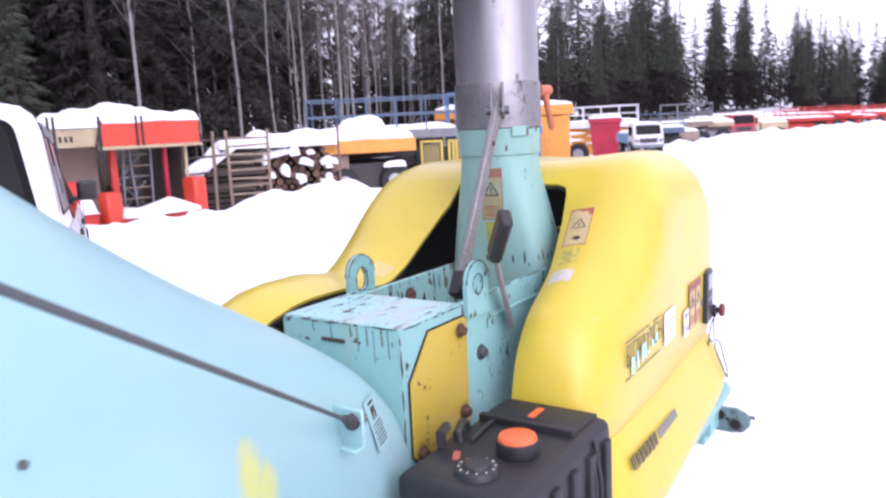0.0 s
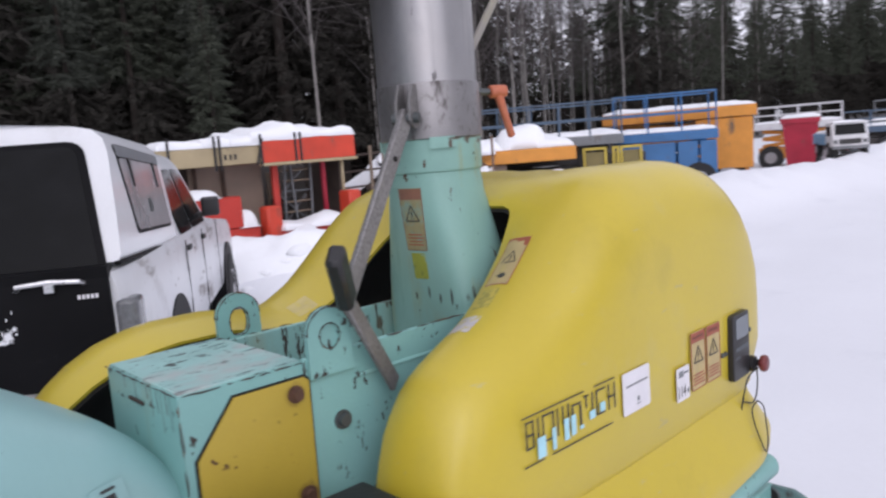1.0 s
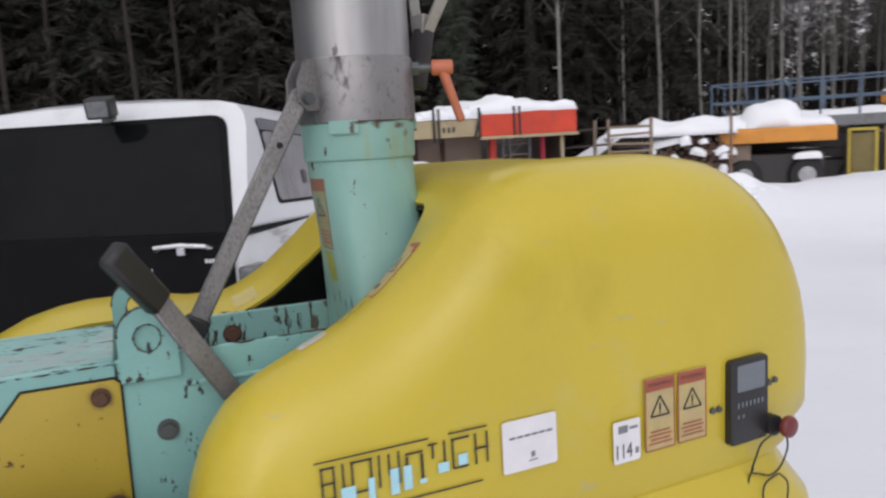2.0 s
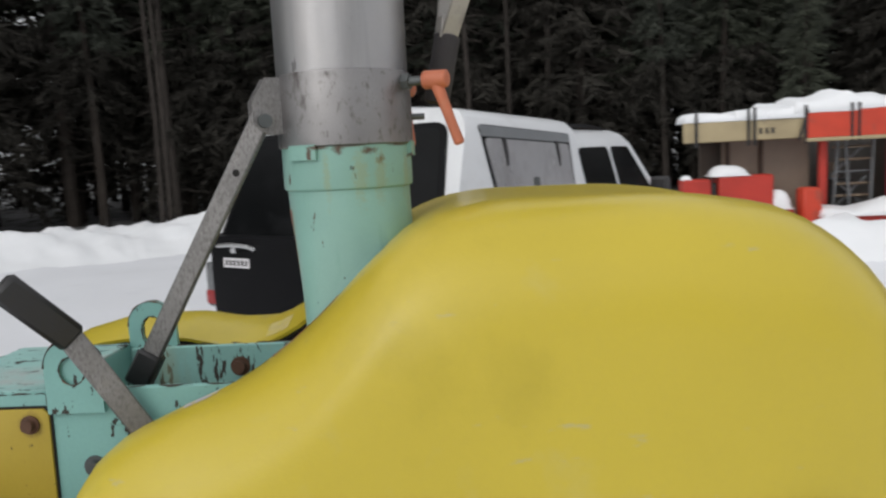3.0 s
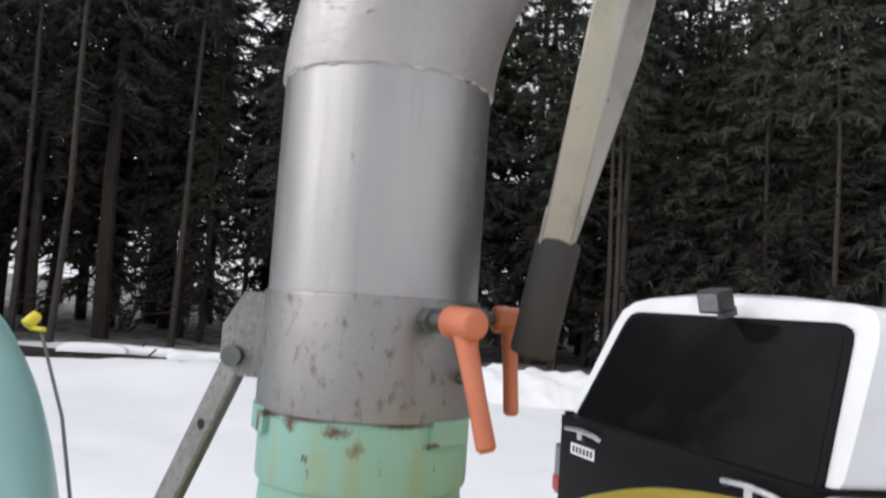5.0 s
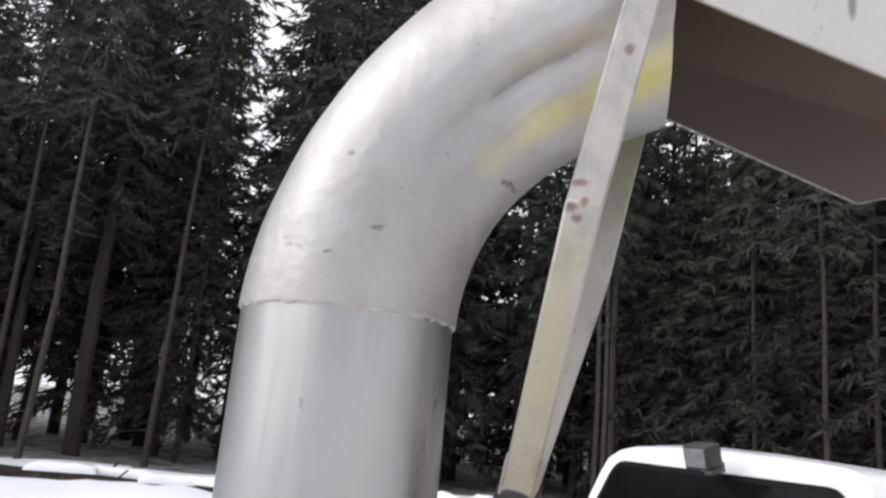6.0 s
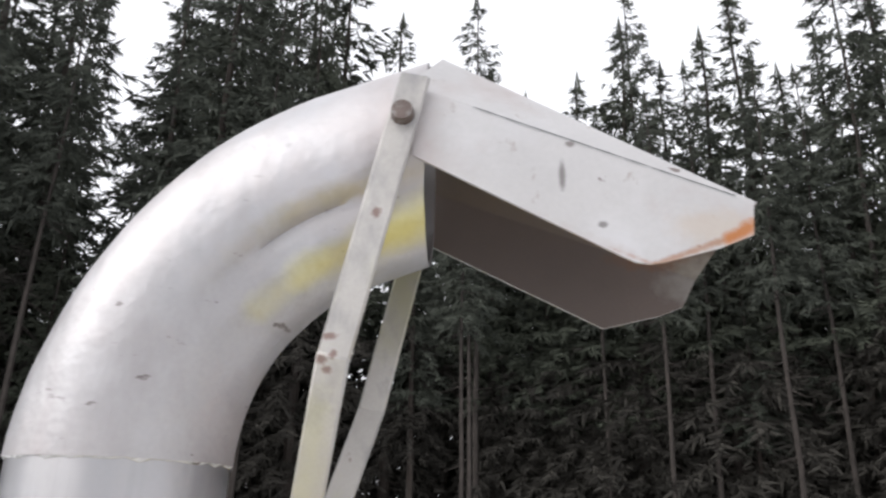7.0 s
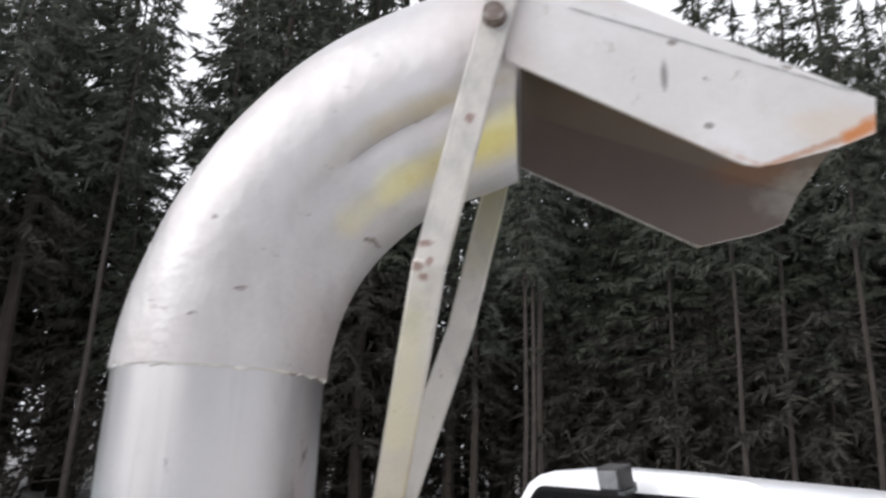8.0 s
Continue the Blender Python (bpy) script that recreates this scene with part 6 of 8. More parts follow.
m = on_hopper(-0.742, 1.058)
c = label_on("hopper_label", m, 0.052, 0.082, M_HOPPER, "rubbed pale label with a dark pictogram", 0.003, parent=hopper)
bars_on("label_print", m @ Matrix.Translation((0, 0, 0.0013)), [(0, 0.022, 0.018, 0.010), (-0.006, 0.012, 0.005, 0.010), (0.006, 0.012, 0.005, 0.010), (0, 0.034, 0.022, 0.004)] + [(0.002 * (k % 2), 0.000 - 0.0055 * k, 0.036 + 0.003 * (k % 3), 0.0014) for k in range(7)], M_INK, c)
m = on_hopper(-1.16, 1.10)
c = label_on("pink_edged_label", m, 0.060, 0.060, M_PINK, "pink edged label below yellow paint marks", 0.014, parent=hopper)
label_on("label_face", m @ Matrix.Translation((0, -0.004, 0.0013)), 0.046, 0.044, M_PAPER, "white label face", 0.01, parent=c)
bm = bmesh.new()
m = on_hopper(-1.385, 1.30, 0)
rod(bm, m @ Vector((0, 0, -0.002)), m @ Vector((0, 0, 0.003)), 0.0035, n=10)
part("hopper_rivet", bm, M_STEEL, hopper)
# clip and cable at the far rim of the hopper
bm = bmesh.new()
c0 = Vector((-1.295, 0.300, 1.520))
rod(bm, c0 - Vector((0.0, 0.012, 0.02)), c0 + Vector((0.0, 0.012, 0.008)), 0.016, 0.013, 12, round_end=0.004)
box(bm, (c0.x - 0.008, c0.y - 0.005, c0.z - 0.03), (c0.x + 0.05, c0.y + 0.012, c0.z - 0.02), 0.003, segs=1)
clip = part("cable_clip", bm, M_YARN, chipper, "bright yellow cable clip at the hopper rim")
bm = bmesh.new()
pipe(bm, [c0 + Vector((0.03, 0.005, -0.02)), (-1.12, 0.30, 1.32), (-0.98, 0.27, 1.13), (-0.93, 0.26, 1.06)], 0.004, 8)
part("cable", bm, M_STEEL, clip)
bm = bmesh.new()
rod(bm, (-0.95, 0.245, 1.075), (-0.95, 0.285, 1.075), 0.012, n=10)
part("cable_end", bm, M_BLACK, clip)

# tank
bm = bmesh.new()
box(bm, (-0.752, -0.425, 0.60), (-0.385, -0.205, 0.985), 0.022, segs=3)
tank = part("hydraulic_tank", bm, M_TANK, chipper, "charcoal moulded plastic tank with an orange cap")
for k in range(5):
    bm = bmesh.new()
    x = -0.715 + 0.070 * k
    box(bm, (x, -0.4335, 0.62), (x + 0.028, -0.42, 0.955), 0.005, segs=2)
    part("tank_rib", bm, M_TANK, tank)
bm = bmesh.new()
box(bm, (-0.505, -0.40, 0.975), (-0.49, -0.215, 0.998), 0.004)
box(bm, (-0.49, -0.40, 0.975), (-0.39, -0.215, 0.990), 0.004)
part("tank_rim", bm, M_TANK, tank)
bm = bmesh.new()
rod(bm, (-0.598, -0.345, 0.98), (-0.598, -0.345, 1.010), 0.036, 0.035, 28, round_end=0.002)
neck = part("filler_neck", bm, M_TANK, tank)
bm = bmesh.new()
rod(bm, (-0.598, -0.345, 1.008), (-0.598, -0.345, 1.017), 0.0325, 0.031, 28, round_end=0.002)
part("filler_cap", bm, M_ORANGE, neck, "orange filler cap")
bm = bmesh.new()
rod(bm, (-0.690, -0.322, 0.98), (-0.690, -0.322, 0.996), 0.037, 0.034, 24, round_end=0.003)
rod(bm, (-0.690, -0.322, 0.99), (-0.690, -0.322, 1.003), 0.024, 0.022, 20, round_end=0.003)
part("breather_cap", bm, M_BLACK, tank, "black breather cap")
# flat orange plate stands in for a reflected tint on the raised rim
label_on("tank_mark", Matrix.Translation((-0.44, -0.30, 0.9905)), 0.05, 0.014, M_ORANGE, "orange reflection painted on the rim", 0.005, parent=tank)
bm = bmesh.new()
pipe(bm, [(-0.599, -0.256, 0.9895), (-0.528, -0.246, 0.9895), (-0.476, -0.247, 0.9895), (-0.469, -0.294, 0.9895), (-0.477, -0.355, 0.9895), (-0.473, -0.4275, 0.972), (-0.472, -0.4375, 0.90), (-0.472, -0.4375, 0.70)], 0.0042, 6)
part("tank_strap", bm, M_CORD, tank, "black cord over the tank")
for k in range(12):
    a = k * 0.5236
    label_on("dial_tick", Matrix.Translation((-0.690 + 0.029 * math.cos(a), -0.322 + 0.029 * math.sin(a), 0.9965)) @ Matrix.Rotation(a, 4, "Z"), 0.004, 0.0014, M_P_WHITE, "", 0.0005, parent=tank)
label_on("red_tag", Matrix.Translation((-0.655, -0.262, 0.9860)) @ Matrix.Rotation(0.5, 4, "Z"), 0.034, 0.012, M_SIGNRED, "small red tag", 0.004, parent=tank)
bm = bmesh.new()
pipe(bm, [(-0.60, -0.235, 0.980), (-0.60, -0.23, 0.998), (-0.57, -0.22, 1.004), (-0.53, -0.205, 0.985)], 0.008, 10)
pipe(bm, [(-0.64, -0.225, 0.98), (-0.64, -0.222, 1.012), (-0.61, -0.215, 1.012)], 0.009, 8)
part("hose_fitting", bm, M_BLACK, tank, "black hose fitting")

# frame, hitch arm, stands
bm = bmesh.new()
for x in (-0.62, -0.10, 0.52):
    box(bm, (x - 0.03, -0.385, 0.60), (x + 0.03, 0.435, 0.66), 0.006)
box(bm, (-0.65, -0.14, 0.56), (0.62, -0.08, 0.64), 0.006)
box(bm, (-0.65, 0.08, 0.56), (0.62, 0.14, 0.64), 0.006)
part("base_frame", bm, M_TEAL, chipper, "teal welded base frame")
for x in (-0.50, 0.18):
    for y in (-0.16, 0.16):
        bm = bmesh.new()
        box(bm, (x - 0.025, y - 0.025, 0.0), (x + 0.025, y + 0.025, 0.61), 0.004)
        box(bm, (x - 0.07, y - 0.07, -0.04), (x + 0.07, y + 0.07, 0.012), 0.003)
        part("stand_leg", bm, M_TEAL, chipper)
for side, y in ((-1, -0.383), (1, 0.435)):
    bm = bmesh.new()
    rod(bm, (-0.40, y, 0.675), (0.625, y, 0.708), 0.029, n=18, round_end=0.010)
    part("frame_tube", bm, M_TEAL_WORN, chipper, "teal round frame tube under the hood")
for side in (-1, 1):
    bm = bmesh.new()
    outl = [(0.306, 0.548), (0.400, 0.545), (0.432, 0.552), (0.450, 0.572), (0.452, 0.592), (0.440, 0.611), (0.410, 0.624), (0.348, 0.622), (0.306, 0.625)]
    m = Matrix(((0, 0, -1, 0.70), (side, 0, 0, 0), (0, 1, 0, 0), (0, 0, 0, 1)))
    plate(bm, outl, 0.014, m, 0.002)
    bmesh.ops.recalc_face_normals(bm, faces=bm.faces)
    hitch = part("hitch_plate", bm, M_HITCH, chipper, "grimy grey teal hitch plate with pin holes")
    for y, z, r in ((0.362, 0.600, 0.015), (0.408, 0.574, 0.016), (0.386, 0.588, 0.005)):
        bm = bmesh.new()
        rod(bm, (0.6860, side * y, z), (0.6845, side * y, z), r, n=16)
        part("pin_hole", bm, M_LINING, hitch)
        if r > 0.01:
            bm = bmesh.new()
            pts = [(0.6855, side * y + r * 1.15 * math.cos(k * 0.3927), z + r * 1.15 * math.sin(k * 0.3927)) for k in range(17)]
            pipe(bm, pts, 0.003, 6)
            part("hole_collar", bm, M_STEEL, hitch)
    bm = bmesh.new()
    rod(bm, (0.70, side * 0.44, 0.600), (0.705, side * 0.462, 0.596), 0.006, n=8)
    part("pin_nub", bm, M_STEEL, hitch)
    bm = bmesh.new()
    box(bm, (0.52, side * 0.335 - 0.025, 0.560), (0.70, side * 0.335 + 0.025, 0.625), 0.004, segs=1)
    part("hitch_beam", bm, M_TEAL, chipper)


# ---------------------------------------------------------------- pickup truck
truck = thing("pickup_truck", "white double cab pickup with a tall canopy and black tailgate", "pickup truck", pose(-0.575, 2.528, 0, 0, 0, 57.9))


def mirror_ring(half, x_of):
    """A closed ring from the right half outline (y outward, z), bottom to top; x_of gives x by height."""
    right = [(x_of(z), -y, z) for y, z in half]
    left = [(x_of(z), y, z) for y, z in half[::-1]]
    return right + left


bm = bmesh.new()
rings = []
for x, w, zb, zt in ((-0.06, 0.70, 0.62, 1.085), (-0.045, 0.775, 0.56, 1.10), (0.0, 0.80, 0.52, 1.105), (0.3, 0.825, 0.45, 1.105), (1.40, 0.83, 0.42, 1.10), (2.2, 0.83, 0.42, 1.09),
                     (3.10, 0.83, 0.42, 1.08), (3.30, 0.825, 0.42, 1.05), (3.9, 0.82, 0.43, 1.01), (4.5, 0.80, 0.46, 0.965), (4.80, 0.74, 0.50, 0.93), (4.88, 0.66, 0.56, 0.86)):
    half = [(0.0, zb), (w * 0.9, zb), (w * 0.985, zb + 0.08), (w, zb + (zt - zb) * 0.45), (w * 0.998, zb + (zt - zb) * 0.62), (w * 0.985, zt - 0.07), (w * 0.96, zt - 0.012), (w * 0.90, zt), (0.0, zt + 0.012)]
    rings.append(mirror_ring(half, lambda z, x=x: x))
loft(bm, rings)
bmesh.ops.remove_doubles(bm, verts=bm.verts, dist=0.0005)
bmesh.ops.recalc_face_normals(bm, faces=bm.faces)
part("body", bm, M_GREYDIRT, truck, "white body panels with road grime", angle=42)
bm = bmesh.new()
rings = []
C_HALF = [(0.0, 1.112), (0.775, 1.112), (0.785, 1.14), (0.772, 1.30), (0.742, 1.58), (0.722, 1.645), (0.675, 1.688), (0.58, 1.712), (0.3, 1.735), (0.0, 1.742)]
for f, sx in ((0, 1.0), (0.02, 1.0), (0.5, 1.0), (1.0, 1.0)):
    def x_of(z, f=f):
        r = (z - 1.11) / 0.63
        back = 0.27 * r + 0.05 * max(0, r - 0.88) * 8 * (1 if f == 0 else 0)
        front = 1.42 - 0.04 * r
        return back + (front - back) * f
    rings.append(mirror_ring(C_HALF, x_of))
loft(bm, rings)
bmesh.ops.remove_doubles(bm, verts=bm.verts, dist=0.0005)
bmesh.ops.recalc_face_normals(bm, faces=bm.faces)
canopy = part("canopy", bm, M_WHITE, truck, "tall white canopy over the bed", angle=38)
# rear glass on the sloping canopy back
up_v = Vector((0.27, 0, 0.63)).normalized()
rear_m = Matrix((Vector((0, -1, 0)), up_v, Vector((0, -1, 0)).cross(up_v))).transposed().to_4x4()
rear_m.translation = Vector((0.0, 0, 1.11))


def round_quad(bl, br, tr, tl, r, n=4):
    """A four sided outline with rounded corners."""
    pts = [Vector(p) for p in (bl, br, tr, tl)]
    out = []
    for i, p in enumerate(pts):
        a, b = (pts[i - 1] - p).normalized(), (pts[(i + 1) % 4] - p).normalized()
        p0, p1 = p + a * r, p + b * r
        for k in range(n + 1):
            t = k / n
            out.append(tuple((1 - t) ** 2 * p0 + 2 * t * (1 - t) * p + t * t * p1))
    return out


bm = bmesh.new()
plate(bm, round_quad((-0.735, -0.055), (0.735, -0.055), (0.640, 0.570), (-0.640, 0.570), 0.07), 0.012, rear_m, 0.003)
part("rear_hatch_seal", bm, M_DARKTRIM, canopy, "black rubber hatch frame")
bm = bmesh.new()
plate(bm, round_quad((-0.705, -0.04), (0.705, -0.04), (0.612, 0.545), (-0.612, 0.545), 0.06), 0.003, rear_m @ Matrix.Translation((0, 0, 0.0115)))
part("rear_window", bm, M_GLASS, canopy, "dark tinted rear hatch glass")
bm = bmesh.new()
box(bm, (-0.085, -0.745, 0.62), (-0.055, 0.745, 1.085), 0.012)
box(bm, (-0.085, -0.745, 1.070), (0.012, 0.745, 1.121), 0.004, segs=1)
gate = part("tailgate", bm, M_GATE, truck, "black scuffed tailgate")
for s in (-1, 1):
    bm = bmesh.new()
    y0, y1 = s * 0.655, s * 0.395
    pipe(bm, [(-0.09, y0, 1.062), (-0.115, y0 * 0.985, 1.072), (-0.115, (y0 + y1) / 2, 1.080), (-0.115, y1 * 1.02, 1.072), (-0.09, y1, 1.058)], [0.010, 0.011, 0.012, 0.011, 0.014], 8)
    box(bm, (-0.118, (y0 + y1) / 2 - 0.02, 1.035), (-0.088, (y0 + y1) / 2 + 0.02, 1.078), 0.006)
    part("tailgate_handle", bm, M_CHROME, gate, "worn chrome twist handle")
bm = bmesh.new()
for k in range(5):
    box(bm, (-0.0865, -0.70 + 0.017 * k, 0.995), (-0.085, -0.688 + 0.017 * k, 1.012))
part("tailgate_badge", bm, M_PAPER, gate)
bm = bmesh.new()
rng = random.Random(8)
for k in range(14):
    y, z = -0.30 + rng.gauss(0, 0.05), 0.86 + rng.gauss(0, 0.04)
    z -= (y + 0.30) * 0.7
    w, h = rng.uniform(0.001, 0.004), rng.uniform(0.002, 0.009)
    box(bm, (-0.0864, y - w, z - h), (-0.0848, y + w, z + h))
part("snow_specks", bm, M_SNOWCAP, gate, "specks of stuck snow")
bm = bmesh.new()
box(bm, (-0.0865, 0.44, 0.955), (-0.085, 0.64, 1.005), 0.0)
part("number_plate", bm, M_PAPER, gate)
bm = bmesh.new()
for k in range(6):
    box(bm, (-0.088, 0.455 + 0.030 * k, 0.965), (-0.0862, 0.473 + 0.030 * k, 0.995))
part("plate_bars", bm, M_INK, gate)
for s in (-1, 1):
    bm = bmesh.new()
    box(bm, (-0.06, s * 0.795 - 0.045, 0.72), (0.09, s * 0.795 + 0.045, 0.97), 0.025, segs=3)
    tl = part("tail_light", bm, M_LENS, truck, "grey tail light lens")
    bm = bmesh.new()
    box(bm, (-0.064, s * 0.795 - 0.038, 0.735), (0.06, s * 0.795 + 0.048, 0.82), 0.018, segs=2)
    part("red_lens", bm, M_TAIL, tl, "red lower lens")
bm = bmesh.new()
box(bm, (-0.20, -0.80, 0.47), (-0.03, 0.80, 0.60), 0.03, segs=3)
part("rear_bumper", bm, M_CHROME, truck, "dull grey step bumper")
bm = bmesh.new()
box(bm, (-0.04, -0.793, 1.098), (1.42, -0.765, 1.116), 0.004)
box(bm, (-0.04, 0.765, 1.098), (1.42, 0.793, 1.116), 0.004)
part("canopy_seal", bm, M_DARKTRIM, canopy)


def side_plane(x, z, s, c=(0.785, 1.14, -0.155)):
    return Vector((x, s * (c[0] + c[2] * (z - c[1])), z))


def side_panel(outline, s, t, mat, parent, name, lab, c, off=0.004):
    """A panel following the leaning side: outline of (x, z)."""
    bm = bmesh.new()
    nrm = Vector((0, s, -s * s * c[2])).normalized()
    lo = [bm.verts.new(side_plane(x, z, s, c) + nrm * (off - t)) for x, z in outline]
    hi = [bm.verts.new(side_plane(x, z, s, c) + nrm * off) for x, z in outline]
    k = len(lo)
    bm.faces.new(hi)
    bm.faces.new(lo[::-1])
    for i in range(k):
        bm.faces.new((lo[i], lo[(i + 1) % k], hi[(i + 1) % k], hi[i]))
    bmesh.ops.recalc_face_normals(bm, faces=bm.faces)
    return part(name, bm, mat, parent, lab)


CC = (0.785, 1.14, -0.105)
for s in (-1, 1):
    out = round_quad((0.42, 1.205), (1.31, 1.205), (1.29, 1.615), (0.32, 1.625), 0.04)
    side_panel(out, s, 0.02, M_DARKTRIM, canopy, "side_window_frame", "black window frame", CC, 0.006)
    out = round_quad((0.445, 1.222), (1.292, 1.222), (1.272, 1.555), (0.358, 1.562), 0.035)
    win = side_panel(out, s, 0.008, M_SIDEGLASS, canopy, "side_window", "fogged grey lift up side glass", CC, 0.0085)
    out = round_quad((0.335, 1.568), (1.285, 1.562), (1.285, 1.612), (0.325, 1.620), 0.01)
    side_panel(out, s, 0.008, M_P_GREY, canopy, "window_hinge_rail", "grey hinge rail", CC, 0.011)
    for x in (0.52, 1.10):
        out = [(x, 1.565), (x + 0.03, 1.565), (x + 0.036, 1.48), (x + 0.022, 1.43), (x + 0.014, 1.48)]
        side_panel(out, s, 0.01, M_BLACK, win, "hinge", "", CC, 0.016)
    out = round_quad((0.80, 1.30), (0.855, 1.30), (0.85, 1.37), (0.80, 1.37), 0.008)
    side_panel(out, s, 0.01, M_STEEL, win, "window_latch", "", CC, 0.017)

bm = bmesh.new()
K_HALF = [(0.0, 1.03), (0.79, 1.03), (0.797, 1.06), (0.731, 1.30), (0.676, 1.51), (0.640, 1.572), (0.575, 1.602), (0.3, 1.622), (0.0, 1.630)]
rings = []
for f in (0, 0.35, 0.75, 1.0):
    def x_of(z, f=f):
        r = (z - 1.03) / 0.58
        return (1.45 + 0.04 * r) + (2.84 - 0.52 * r - 0.10 * max(0, r - 0.85) * 3 - (1.45 + 0.04 * r)) * f
    rings.append(mirror_ring(K_HALF, x_of))
loft(bm, rings)
bmesh.ops.remove_doubles(bm, verts=bm.verts, dist=0.0005)
bmesh.ops.recalc_face_normals(bm, faces=bm.faces)
cab = part("cab", bm, M_WHITE, truck, "white double cab", angle=38)
KC = (0.797, 1.06, -0.275)
for s in (-1, 1):
    for out in (round_quad((1.52, 1.085), (1.985, 1.085), (1.985, 1.490), (1.54, 1.490), 0.04), round_quad((2.045, 1.085), (2.66, 1.085), (2.34, 1.485), (2.045, 1.490), 0.03)):
        side_panel(out, s, 0.008, M_GLASS, cab, "door_window", "dark door glass", KC, 0.009)
    bm = bmesh.new()
    box(bm, (2.43, s * 0.875 - 0.065, 1.13), (2.50, s * 0.875 + 0.065, 1.27), 0.025, segs=3)
    box(bm, (2.44, s * 0.80 - 0.05, 1.13), (2.48, s * 0.80 + 0.05, 1.165), 0.01)
    part("door_mirror", bm, M_BLACK, truck, "black door mirror")
    for x in (1.62, 2.30):
        bm = bmesh.new()
        box(bm, (x - 0.09, s * 0.828 - 0.012, 0.985), (x + 0.03, s * 0.828 + 0.016, 1.015), 0.006)
        part("door_handle", bm, M_BLACK, truck)
    for x0 in (1.44, 2.19, 3.06):
        bm = bmesh.new()
        box(bm, (x0 - 0.004, s * 0.8295 - 0.002, 0.48), (x0 + 0.004, s * 0.8295 + 0.0035, 1.06))
        part("door_gap", bm, M_DARKTRIM, truck)
bm = bmesh.new()
n0 = Vector((0.75, 0, 0.66)).normalized()
vs = [bm.verts.new(p) for p in ((2.79, -0.70, 1.09), (2.79, 0.70, 1.09), (2.405, 0.58, 1.525), (2.405, -0.58, 1.525))]
vs2 = [bm.verts.new(v.co + n0 * 0.008) for v in vs]
bm.faces.new(vs[::-1])
bm.faces.new(vs2)
for i in range(4):
    bm.faces.new((vs[i], vs[(i + 1) % 4], vs2[(i + 1) % 4], vs2[i]))
bmesh.ops.translate(bm, verts=bm.verts, vec=n0 * 0.012)
bmesh.ops.recalc_face_normals(bm, faces=bm.faces)
part("windscreen", bm, M_GLASS, cab, "dark windscreen")
for x in (0.98, 3.72):
    for s in (-1, 1):
        bm = bmesh.new()
        rod(bm, (x, s * 0.70, 0.37), (x, s * 0.834, 0.37), 0.44, 0.435, 36)
        part("wheel_arch", bm, M_DARKTRIM, truck)
        bm = bmesh.new()
        prof = [(0.20, 0.66), (0.30, 0.65), (0.345, 0.67), (0.352, 0.70), (0.352, 0.80), (0.340, 0.845), (0.27, 0.862), (0.205, 0.85)]
        rr = []
        for r, y in prof:
            rr.append([(x + r * math.cos(2 * math.pi * k / 32), s * y, 0.352 + r * math.sin(2 * math.pi * k / 32)) for k in range(32)])
        loft(bm, rr)
        bmesh.ops.recalc_face_normals(bm, faces=bm.faces)
        tyre = part("wheel", bm, M_TYRE, truck, "black winter tyre")
        bm = bmesh.new()
        rr = []
        for r, y in ((0.20, 0.84), (0.205, 0.853), (0.185, 0.85), (0.16, 0.828), (0.08, 0.835), (0.06, 0.858), (0.01, 0.86)):
            rr.append([(x + r * math.cos(2 * math.pi * k / 24), s * y, 0.352 + r * math.sin(2 * math.pi * k / 24)) for k in range(24)])
        loft(bm, rr)
        bmesh.ops.recalc_face_normals(bm, faces=bm.faces)
        part("rim", bm, M_RIM, tyre, "grey steel rim")
# the canopy sits a little nose down on the bed
for ob in [canopy] + list(canopy.children) + [q for ch in canopy.children for q in ch.children]:
    for v in ob.data.vertices:
        v.co.z += 0.014 - 0.042 * v.co.x
# roof rails on the cab
for s in (-1, 1):
    bm = bmesh.new()
    pipe(bm, [(1.52, s * 0.585, 1.612), (1.60, s * 0.585, 1.632), (1.90, s * 0.58, 1.630), (2.16, s * 0.57, 1.612), (2.24, s * 0.565, 1.580)], 0.011, 6)
    part("roof_rail", bm, M_DARKTRIM, cab, "thin dark roof rail")
# work lamp on the canopy roof
bm = bmesh.new()
lm = pose(0.095, -0.092, 1.700, 0, -14, 8)
box(bm, (-0.040, -0.060, -0.045), (0.045, 0.060, 0.050), 0.012, lm, 3)
lamp = part("work_lamp", bm, M_BLACK, truck, "square black work lamp on the canopy")
bm = bmesh.new()
box(bm, (-0.0435, -0.048, -0.034), (-0.039, 0.048, 0.038), 0.002, lm, 1)
part("lamp_lens", bm, M_LENS, lamp, "grey lamp lens")
bm = bmesh.new()
box(bm, (0.02, -0.02, -0.075), (0.10, 0.02, -0.035), 0.003, lm, 1)
part("lamp_foot", bm, M_STEEL, lamp)


